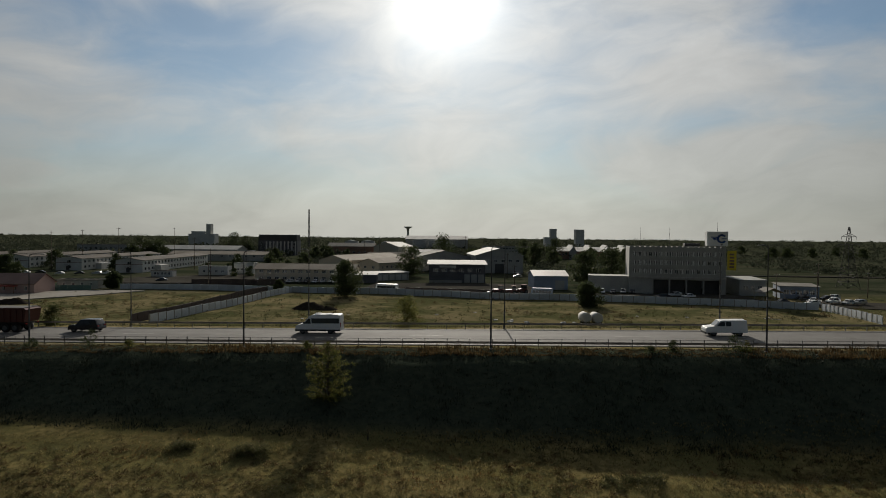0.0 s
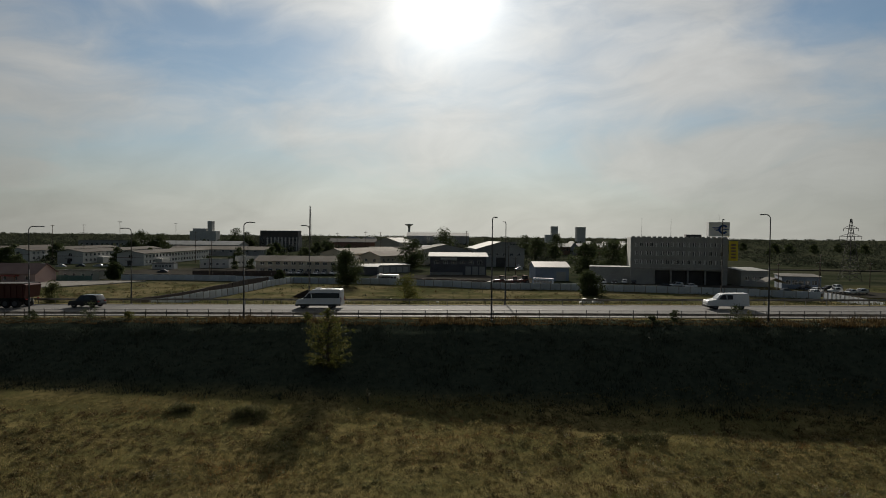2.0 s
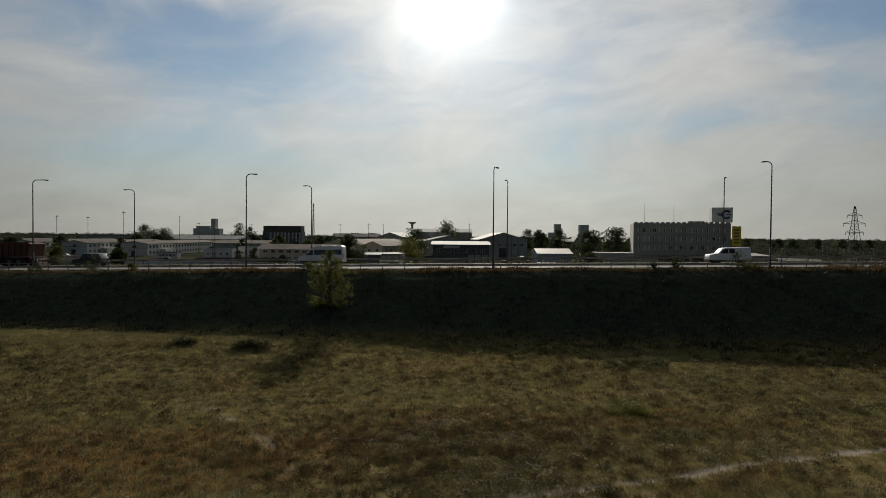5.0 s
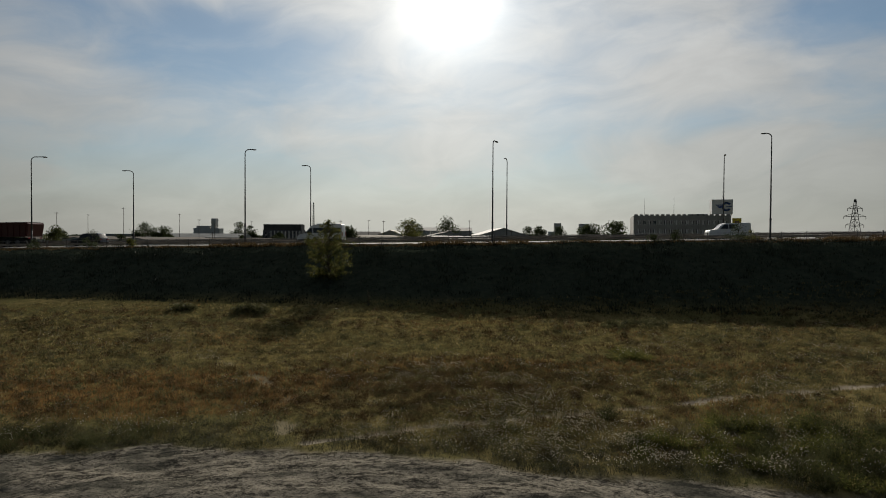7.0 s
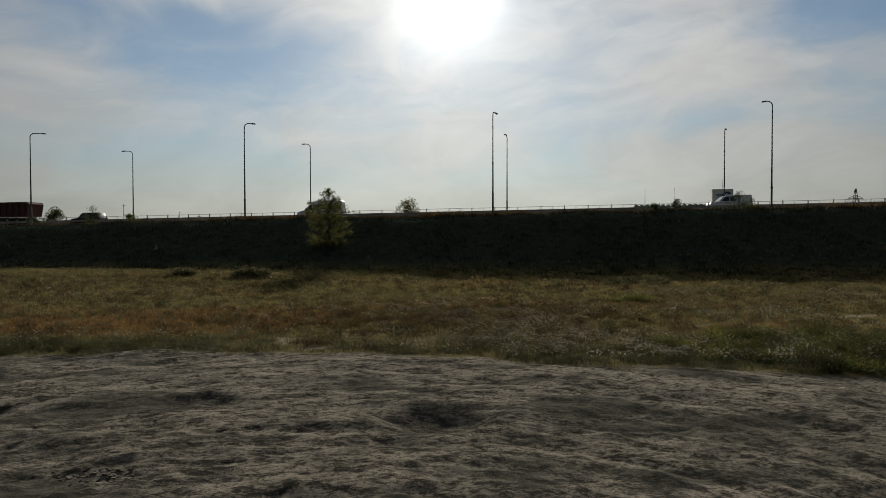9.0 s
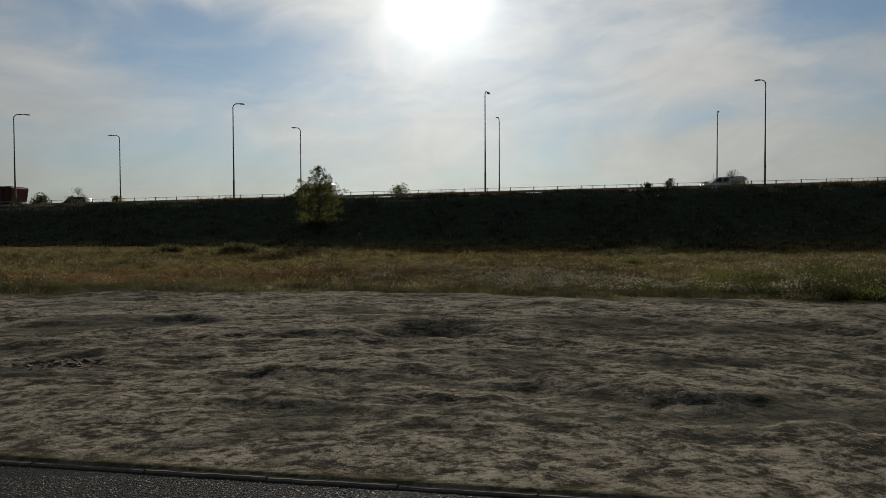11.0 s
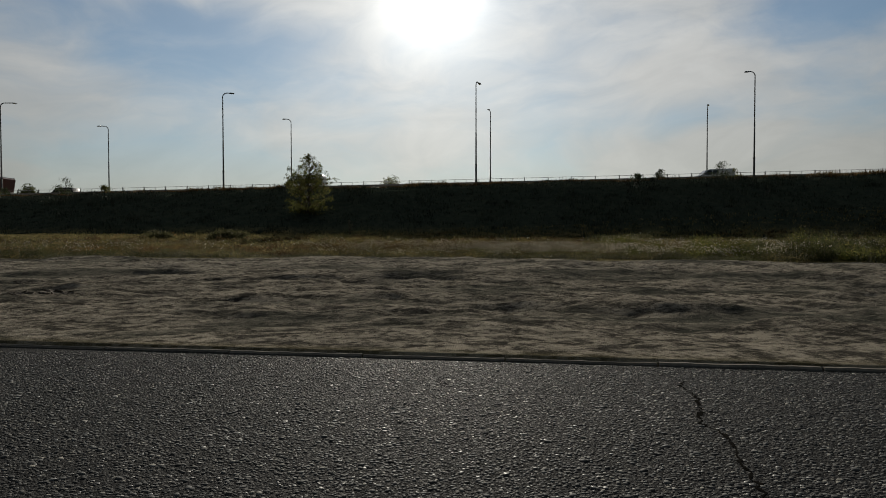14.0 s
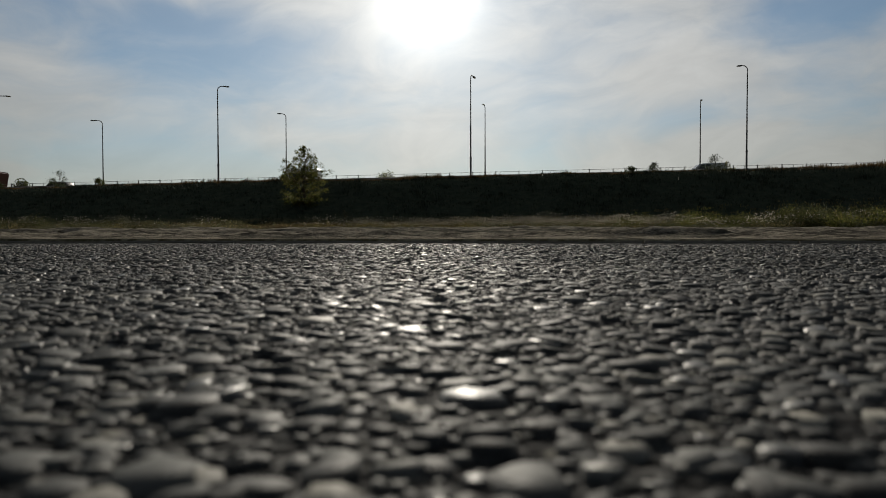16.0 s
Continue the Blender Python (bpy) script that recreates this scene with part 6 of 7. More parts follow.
MAIN = make_main_building()
SIGN = thing("roof_sign", pose(94.0, 221.8, 14.7, 0, 0, -14), "white cube sign with a blue winged round emblem on the roof", "sign")
add_box(SIGN, "cube", M_WHITE, 0, 6.9, 0, 5.0, 0.3, 5.4, bev=0.05)
for fx in (0.4, 6.5):
    for fy in (0.4, 4.6):
        add_box(SIGN, "foot", M_STEEL, fx - 0.1, fx + 0.1, fy - 0.1, fy + 0.1, -0.1, 0.3)
bm = bmesh.new()
ring = []
for i in range(20):
    a = radians(35 + 290 * i / 19)
    ring.append([bm.verts.new((4.8 + r * math.cos(a), -0.08, 2.85 + r * math.sin(a))) for r in (0.95, 1.65)])
for p, q in zip(ring, ring[1:]):
    bm.faces.new((p[0], p[1], q[1], q[0]))
bmesh.ops.solidify(bm, geom=bm.faces[:], thickness=0.05)
part("emblem", bm, M_BLUE, SIGN, "blue ring emblem")
for i in range(3):
    part("wing_bar", prism([(1.0 + i * 0.5, 3.55 - i * 0.45), (3.5, 3.55 - i * 0.45), (3.3, 3.25 - i * 0.45), (1.4 + i * 0.5, 3.25 - i * 0.45)], -0.1, -0.04), M_BLUE, SIGN, "blue wing stripe")
add_box(SIGN, "crossbar", M_BLUE, 4.8, 6.5, -0.1, -0.04, 2.7, 3.0)
BANNER = thing("yellow_banner", pose(99.4, 217.6, 6.6, 0, 0, -14), "tall yellow advertising banner on the building corner", "banner")
add_box(BANNER, "panel", M_YELLOW, 0, 2.9, 0, 0.12, 0, 6.8)
for z in (0.8, 1.9, 3.0, 4.1, 5.2):
    add_box(BANNER, "bar", M_ROOF_BROWN, 0.7, 2.2, -0.04, 0.0, z, z + 0.6)

b = make_house("side_wing", "pale low wing with a light roof beside the office building", "building", 104.5, 114, 219, 12, 5.4, "shed", 0.6, M_WALL_GREY, M_ROOF_LIGHT, (2.0,), 3, (1.6, 1.5))
make_house("side_wing", "blue-grey clad low workshop", "building", 115, 127, 212, 9, 4.2, "shed", 0.5, M_WALL_BLUE, M_ROOF_GREY, (1.5,), 5, (1.6, 1.5), turn=-14)
tent = thing("yard_canopy", pose(103, 200, BACK), "grey fabric canopy on posts in the yard", "canopy")
part("cover", prism([(0, 2.6), (3.6, 4.2), (7.2, 2.6), (7.2, 2.75), (3.6, 4.35), (0, 2.75)], 0, 6), M_ROOF_GREY, tent)
for x in (0.2, 7.0):
    for y in (0.2, 5.8):
        add_box(tent, "post", M_STEEL, x - 0.06, x + 0.06, y - 0.06, y + 0.06, -0.3, 2.65)


# ---- fences ----
def make_fence(name, a, b, h, step, mat, label, lap=0.0, t=0.12, post=None, category="fence"):
    f = thing(name, pose(0, 0, 0), label, category, kind="structure")
    a, b = Vector(a), Vector(b)
    n = max(1, round((b - a).length / step))
    ang = math.degrees(math.atan2(b.y - a.y, b.x - a.x))
    w = (b - a).length / n
    me = mesh_of("panel", boxes((0.02, w - 0.02, -t / 2, t / 2, -0.3, h), (0.25, w - 0.25, -t / 2 - 0.03, -t / 2, 0.35, h - 0.3)))
    pm = mesh_of("post", boxes((-0.1, 0.1, -0.14, 0.14, -0.4, h + 0.12))) if post else None
    rnd = random.Random(n)
    for i in range(n):
        p = a.lerp(b, i / n)
        ob = part("panel", me, mat, f)
        ob.matrix_basis = pose(p.x, p.y, land_z(p.x, p.y) + rnd.uniform(-0.04, 0.04), rnd.uniform(-1.5, 1.5), rnd.uniform(-0.4, 0.4), ang)
        if pm:
            ob = part("post", pm, post, f)
            ob.matrix_basis = pose(p.x, p.y, land_z(p.x, p.y), 0, 0, ang)


make_fence("concrete_fence", (-65.6, 139), (-53.2, 220), 2.0, 3.2, M_FENCE, "pale concrete panel fence round the waste ground", post=M_CONC)
make_fence("concrete_fence", (-53.2, 220), (108.6, 179.5), 2.1, 3.2, M_FENCE, "long pale concrete panel fence along the yards", post=M_CONC)
make_fence("concrete_fence", (109.2, 179), (105.5, 149), 2.0, 2.4, M_FENCE, "pale concrete fence with dark gaps at the lot's end", post=M_CONC)
make_fence("concrete_fence", (-118, 227), (-84, 223), 2.0, 3.2, M_FENCE, "grey concrete fence along the side yard")
make_fence("concrete_fence", (-84, 223), (-55, 221.5), 2.0, 3.2, M_FENCE, "grey concrete fence meeting the long fence")
make_fence("dark_fence", (-69.8, 139), (-62.4, 224), 2.0, 2.5, M_FENCE_DARK, "dark brown sheet-metal fence")
make_fence("dark_fence", (-100, 247), (-64, 250), 2.4, 2.5, M_FENCE_DARK, "dark sheet fence before the parked cars")
make_fence("dark_fence", (-14, 222), (24, 213), 1.6, 2.5, M_FENCE_DARK, "dark low fence behind the concrete panels")
make_fence("green_fence", (-148, 213), (-124, 219), 2.0, 2.5, M_FENCE_GREEN, "green sheet fence beside the pale yard")


# ---- paved yards, lying just over the soil ----
def make_patch(name, pts, mat, label, z=0.05):
    bm = bmesh.new()
    top = [bm.verts.new((x, y, land_z(x, y) + z + 0.25)) for x, y in pts]
    f = bm.faces.new(top)
    r = bmesh.ops.extrude_face_region(bm, geom=[f])
    for v in r["geom"]:
        if isinstance(v, bmesh.types.BMVert):
            v.co.z -= 0.9
    bmesh.ops.recalc_face_normals(bm, faces=bm.faces)
    part_structure(name, bm, mat, label, "yard")


make_patch("pale_yard", [(-160, 186), (-128, 184), (-112, 203), (-104, 217), (-125, 219), (-160, 205)], M_YARD, "pale concrete yard before the pink house")
make_patch("dirt_yard", [(-30, 226), (34, 212), (36, 262), (-28, 262)], M_DIRTROAD, "grey trodden yard between the fence and the warehouse")
make_patch("dirt_yard", [(50, 200), (104, 187), (104, 220), (52, 220)], M_DIRTROAD, "asphalt forecourt of the office building")
make_patch("dirt_yard", [(-150, 250), (-64, 252), (-64, 262), (-90, 316), (-136, 284)], M_DIRTROAD, "trodden yard beside the barracks")
make_patch("dirt_yard", [(112, 185), (185, 160), (190, 172), (118, 205)], M_DIRTROAD, "dirt road along the end of the lot")
make_patch("pale_yard", [(150, 330), (300, 318), (300, 326), (150, 339)], M_DIRTROAD, "pale dirt track across the plain")


# ---- poles, masts, towers ----
def make_pole(x, y, h, label, arm=True):
    p = thing("utility_pole", at_land(x, y), label, "utility pole", "utility poles")
    bm = bmesh.new()
    tube(bm, [(0, 0, -0.5), (0, 0, h)], [0.17, 0.11], 8)
    part("shaft", bm, M_WOOD, p)
    if arm:
        add_box(p, "crossarm", M_WOOD, -1.0, 1.0, -0.06, 0.06, h - 0.7, h - 0.55)
        for x in (-0.9, -0.3, 0.3, 0.9):
            add_box(p, "insulator", M_WHITE, x - 0.05, x + 0.05, -0.05, 0.05, h - 0.55, h - 0.35)


for x, y, h in ((-208, 330, 21), (-168, 322, 23), (-98, 262, 14), (-86, 228, 10), (-62, 360, 18), (-48, 380, 19), (-40, 390, 19), (15, 420, 20), (31, 300, 12), (28, 244, 9), (145, 240, 11), (118, 196, 10), (110, 205, 9), (147, 215, 9),
                (-232, 400, 22), (-190, 440, 24), (-120, 380, 18), (-140, 350, 18)):
    make_pole(x, y, h, "slim wooden utility pole with a crossarm")


def make_lattice(name, m, h, base_w, top_w, label, category, arms=(), steps=9, t=0.09):
    """Four legs, rings and crossed braces."""
    tw = thing(name, m, label, category)

    def corner(i, z):
        w = base_w + (top_w - base_w) * (z / h) ** 0.75
        return Vector(((-1, 1, 1, -1)[i] * w / 2, (-1, -1, 1, 1)[i] * w / 2, z))
    for i in range(4):
        bm = bmesh.new()
        tube(bm, [corner(i, h * k / 6) - Vector((0, 0, 0.4 if k == 0 else 0)) for k in range(7)], t, 5)
        part("leg", bm, M_ROOF_DARK, tw)
    for k in range(steps):
        z0, z1 = h * k / steps, h * (k + 1) / steps
        bm = bmesh.new()
        for i in range(4):
            j = (i + 1) % 4
            tube(bm, [corner(i, z0), corner(j, z1)], t * 0.55, 4)
            tube(bm, [corner(j, z0), corner(i, z1)], t * 0.55, 4)
            tube(bm, [corner(i, z1), corner(j, z1)], t * 0.55, 4)
        part("bracing", bm, M_ROOF_DARK, tw)
    for z, reach in arms:
        for s in (-1, 1):
            bm = bmesh.new()
            tube(bm, [(0, -0.4, z), (s * reach, 0, z + 0.1)], t * 0.8, 4)
            tube(bm, [(0, 0.4, z), (s * reach, 0, z + 0.1)], t * 0.8, 4)
            tube(bm, [(0, 0, z + 1.5), (s * reach, 0, z + 0.1)], t * 0.7, 4)
            tube(bm, [(s * reach, 0, z + 0.1), (s * reach, 0, z - 1.1)], t * 0.8, 5)
            part("arm", bm, M_ROOF_DARK, tw)
    return tw


make_lattice("power_pylon", pose(167.5, 257, BACK, 0, 0, 12), 25.3, 6.2, 0.35, "lattice steel power pylon with three pairs of arms", "pylon", ((14.5, 4.4), (18.0, 5.4), (21.3, 3.6)), 9, 0.12)
make_lattice("radio_mast", pose(-190, 880, BACK), 56, 3.0, 1.2, "tall slim lattice radio mast", "mast", (), 16, 0.22)

# skyline towers wear a paler wall colour in place of haze
tw = thing("flared_tower", pose(-68, 1200, BACK), "concrete tower with a flared round top, far off", "tower")
bm = bmesh.new()
tube(bm, [(0, 0, 0), (0, 0, 26), (0, 0, 33), (0, 0, 36), (0, 0, 37.2)], [2.4, 1.9, 2.6, 8.0, 8.0], 16)
part("shaft", bm, M_WALL_WHITE, tw)

for x, y, w, h, kind in ((-410, 1000, 42, 28, 0), (193, 1180, 24, 27, 1), (252, 1180, 16, 34, 2)):
    el = thing("grain_elevator", pose(x, y, BACK), "grey concrete grain elevator on the skyline", "silo", "grain elevators")
    add_box(el, "block", M_WALL_WHITE, 0, w, 0, 18, 0, h - 8 if kind != 2 else h)
    if kind == 0:
        add_box(el, "tower", M_WALL_WHITE, w - 14, w - 7, 2, 14, h - 8, h + 8)
        add_box(el, "block", M_WALL_WHITE, 4, w - 16, 2, 16, h - 8, h - 4)
    elif kind == 1:
        add_box(el, "tower", M_WALL_WHITE, w * 0.45, w * 0.95, 2, 14, h - 8, h + 8)

for i, (x, z) in enumerate(((72.5, 15), (83.2, 15), (98.2, 20.15))):
    an = thing("antenna", pose(x, 229 if i < 2 else 223.2, z), "thin roof antenna rod", "antenna", "roof antennas")
    bm = bmesh.new()
    tube(bm, [(0, 0, -0.6), (0, 0, 6.5 if i < 2 else 3.2)], [0.07, 0.03], 6)
    part("rod", bm, M_POST, an)

# ---- lying concrete tanks and a heap of spoil on the waste ground ----
for i, x in enumerate((34.2, 36.9)):
    tk = thing("white_tank", at_land(x, 147.5, 4), "short white cylindrical tank lying on the ground", "tank", "white tanks")
    bm = bmesh.new()
    tube(bm, [(0, -0.1, 1.15), (0, 0, 1.15), (0, 3.4, 1.15), (0, 3.5, 1.15)], [1.05, 1.2, 1.2, 1.05], 24)
    part("shell", bm, M_WALL_WHITE, tk)
    bm = bmesh.new()
    tube(bm, [(0, -0.14, 1.15), (0, -0.08, 1.15)], 0.9, 24)
    part("end_cap", bm, M_WALL_WHITE, tk)
    add_box(tk, "chock", M_WOOD, -1.0, 1.0, 0.4, 0.7, -0.2, 0.2)


def make_heap(x, y, r, h, seed, label):
    n = 22
    g = np.linspace(-1, 1, n)
    gx, gy = np.meshgrid(g, g)
    q = np.hypot(gx, gy)
    z = h * np.clip(1 - q, 0, 1) ** 0.8 * (1 + 0.9 * fractal(gx * 3 + seed, gy * 3, 4, seed)) - 0.25
    idx = np.arange(n * n).reshape(n, n)
    f = np.stack([idx[:-1, :-1], idx[:-1, 1:], idx[1:, 1:], idx[1:, :-1]], -1).reshape(-1, 4)
    me = soup("earth_mound", np.stack([gx * r, gy * r * 0.6, z], -1).reshape(-1, 3), f, True)
    whole("earth_mound", me, M_SOIL, label, "mound", at_land(x, y), "earth mounds")


make_heap(-36.5, 170, 5.2, 2.0, 3, "dark heap of dug earth on the waste ground")
make_heap(-31.5, 168, 3.6, 1.4, 5, "low dark heap of dug earth")
make_heap(-122, 176, 6, 1.8, 7, "dark heap of soil beside the pale yard")


# ---- woods on the skyline ----
def make_far_woods():
    r = np.random.default_rng(17)
    cx, cy, ch = [], [], []
    for n, y0, y1, xw, lean in ((900, 420, 900, 0.8, -0.14), (900, 900, 2200, 0.78, -0.1), (700, 2200, 4200, 0.78, 0.0)):
        y = r.uniform(y0, y1, n)
        x = (r.uniform(-1, 1, n) * xw + lean * r.uniform(0, 1, n)) * y
        cx.append(x), cy.append(y), ch.append(r.uniform(2.5, 8.0, n) * (1 + 0.0002 * y) * np.where((x > 0.35 * y) & (y < 900), 0.5, 1.0))
    cx, cy, ch = map(np.concatenate, (cx, cy, ch))
    bad = (cy < 520) & (cx > -240) & (cx < 330)
    cx, cy, ch = cx[~bad], cy[~bad], ch[~bad]
    per = 36
    n = len(cx) * per
    g = r.normal(0, 1, (n, 3))
    g /= np.linalg.norm(g, axis=1)[:, None] ** 0.7
    w = np.repeat(ch * r.uniform(0.8, 2.4, len(ch)), per)
    h = np.repeat(ch, per)
    c = np.stack([np.repeat(cx, per) + g[:, 0] * w * 0.55, np.repeat(cy, per) + g[:, 1] * w * 0.4, BACK + h * 0.5 + g[:, 2] * h * 0.33], -1)
    u = r.normal(0, 1, (n, 3))
    u /= np.linalg.norm(u, axis=1)[:, None]
    k = np.cross(u, r.normal(0, 1, (n, 3)))
    k /= np.linalg.norm(k, axis=1)[:, None]
    s = (h * r.uniform(0.10, 0.22, n))[:, None]
    v = np.stack([c - u * s, c + k * s * 0.7, c + u * s, c - k * s * 0.7], 1)
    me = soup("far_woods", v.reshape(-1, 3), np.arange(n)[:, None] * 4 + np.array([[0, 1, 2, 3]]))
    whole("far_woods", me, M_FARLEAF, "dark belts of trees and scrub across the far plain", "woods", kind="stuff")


make_far_woods()


def make_town_trees():
    """Trees and bushes between the yards, from a few grown once."""
    rnd = random.Random(31)
    spots = [(-197 + rnd.uniform(-3, 3), 287 + rnd.uniform(-5, 5)) for i in range(2)]
    spots += [(rnd.uniform(-178, -172), rnd.uniform(330, 390)) for i in range(3)] + [(rnd.uniform(-219, -214), rnd.uniform(340, 390)) for i in range(3)]
    spots += [(rnd.uniform(-130, -90), rnd.uniform(330, 430)) for i in range(9)] + [(rnd.uniform(-100, -62), rnd.uniform(276, 300)) for i in range(5)]
    spots += [(rnd.uniform(-30, 130), rnd.uniform(430, 520)) for i in range(14)] + [(rnd.uniform(-300, -240), rnd.uniform(300, 420)) for i in range(8)]
    spots += [(rnd.uniform(150, 330), rnd.uniform(520, 640)) for i in range(12)] + [(rnd.uniform(-196, -180), 585 + rnd.uniform(-6, 6)) for i in range(4)]
    spots += [(rnd.uniform(-246, -214), rnd.uniform(460, 500)) for i in range(8)] + [(rnd.uniform(-206, -190), rnd.uniform(585, 596)) for i in range(5)]
    spots += [(rnd.uniform(-108, -74), rnd.uniform(495, 535)) for i in range(8)] + [(rnd.uniform(96, 120), rnd.uniform(640, 700)) for i in range(5)]
    spots += [(rnd.uniform(180, 460), rnd.uniform(560, 760)) for i in range(22)]
    grown = []
    for i, (x, y) in enumerate(spots):
        m = at_land(x, y, rnd.uniform(0, 360), 0.1)
        if len(grown) < 6:
            h = (4.0, 6.5, 9.0, 5.0, 7.5, 11.0)[len(grown)]
            grown.append(make_tree("town_tree", m, h, h * 0.5, 0.1, 1100, 0.065 * h, M_LEAF_DARK, "dark green tree among the yards and sheds", "tree", 200 + i, 22, 0.9, "town trees"))
        else:
            k = rnd.choice((0, 1, 2, 3, 4)) if y < 420 else rnd.choice((2, 4, 5, 5))
            copy_thing(grown[k], m)


make_town_trees()


def make_scrub():
    """Bushes and low trees between the yards and over the plain."""
    r = np.random.default_rng(23)
    n = 4200
    y = 235 * (1500 / 235) ** r.uniform(0, 1, n)
    x = r.uniform(-0.8, 0.8, n) * y
    keep = (fractal(x * 0.012, y * 0.006, 4, 55) > 0.02) & ~((y < 330) & (x > -60) & (x < 135)) & ~((y < 300) & (x > -170) & (x < -60))
    x, y = x[keep], y[keep]
    s = r.uniform(0.7, 2.6, len(x)) * (1 + y / 1200)
    per = 30
    m = len(x) * per
    g = r.normal(0, 1, (m, 3))
    g /= np.linalg.norm(g, axis=1)[:, None] ** 0.8
    ss = np.repeat(s, per)
    z = np.repeat(land(x, y)[0], per)
    c = np.stack([np.repeat(x, per) + g[:, 0] * ss * 1.1, np.repeat(y, per) + g[:, 1] * ss, z + ss * 0.6 + g[:, 2] * ss * 0.5], -1)
    u = r.normal(0, 1, (m, 3))
    u /= np.linalg.norm(u, axis=1)[:, None]
    k = np.cross(u, r.normal(0, 1, (m, 3)))
    k /= np.linalg.norm(k, axis=1)[:, None]
    q = (ss * r.uniform(0.16, 0.34, m))[:, None]
    v = np.stack([c - u * q, c + k * q * 0.6, c + u * q, c - k * q * 0.6], 1)
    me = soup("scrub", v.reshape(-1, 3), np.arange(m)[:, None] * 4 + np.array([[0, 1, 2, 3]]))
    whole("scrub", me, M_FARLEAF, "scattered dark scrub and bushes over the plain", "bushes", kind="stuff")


make_scrub()


# ---- pale rubble on the waste ground ----
def make_rubble():
    rnd = random.Random(9)
    bm = bmesh.new()
    bmesh.ops.create_icosphere(bm, subdivisions=2, radius=0.5)
    for v in bm.verts:
        v.co = Vector((v.co.x * 1.3, v.co.y, v.co.z * 0.6)) * (1 + 0.5 * (noise.noise(v.co * 3.0)))
    me = mesh_of("rubble", bm)
    for x, y, s in ((12.6, 150, 1.1), (15.8, 147, 1.3), (16.6, 149, 0.9), (19.8, 146, 1.2), (28.4, 146, 1.3), (31.0, 147, 0.8), (-1.5, 160, 0.8), (-24, 158, 0.7), (8.5, 165, 0.8), (62, 158, 0.9), (84, 160, 0.7), (-34, 150, 0.8), (50, 160, 0.8)):
        ob = whole("rubble", me, M_WALL_WHITE, "pale lump of broken concrete in the grass", "rubble", at_land(x, y, rnd.uniform(0, 360), 0.05), "rubble lumps")
        ob.scale = (s, s, s)
    plank = whole("plank", mesh_of("plank", boxes((-2.0, 2.0, -0.14, 0.14, 0.0, 0.12), bev=0.02)), M_WALL_WHITE, "long pale plank lying in the grass", "plank", at_land(83.5, 157.5, -24))


make_rubble()

# ---- vehicles ----
def side_pane(pts, half, shrink, s, out=0.012):
    """A pane on one flank, following the flank's lean."""
    bm = bmesh.new()
    a = [bm.verts.new((x, s * (half * shrink(z) + out), z)) for x, z in pts]
    b = [bm.verts.new((x, s * (half * shrink(z) - 0.03), z)) for x, z in pts]
    n = len(pts)
    bm.faces.new(a), bm.faces.new(b[::-1])
    for i in range(n):
        bm.faces.new((a[(i + 1) % n], a[i], b[i], b[(i + 1) % n]))
    bmesh.ops.recalc_face_normals(bm, faces=bm.faces)
    return bm


WHEELS = {}


def add_wheel(car, x, y, r, w=0.24):
    key = (round(r, 2), round(w, 2))
    if key not in WHEELS:
        t = bmesh.new()
        tube(t, [(0, -w / 2, 0), (0, -w / 2 + 0.03, 0), (0, w / 2 - 0.03, 0), (0, w / 2, 0)], [r * 0.9, r, r, r * 0.9], 18)
        m = bmesh.new()
        tube(m, [(0, -w / 2 - 0.015, 0), (0, w / 2 + 0.015, 0)], [r * 0.58, r * 0.58], 14)
        WHEELS[key] = (mesh_of("tyre", t), mesh_of("rim", m))
    t, m = WHEELS[key]
    ob = part("wheel", t, M_TYRE, car)
    ob.matrix_basis = pose(x, y, r)
    part("rim", m, M_RIM, ob)


def rounded(pts, y0, y1, shrink, bev=0.06):
    bm = prism(pts, y0, y1, shrink)
    bmesh.ops.bevel(bm, geom=[e for e in bm.edges], offset=bev, segments=2, affect="EDGES", profile=0.7)
    for f in bm.faces:
        f.smooth = True
    return bm


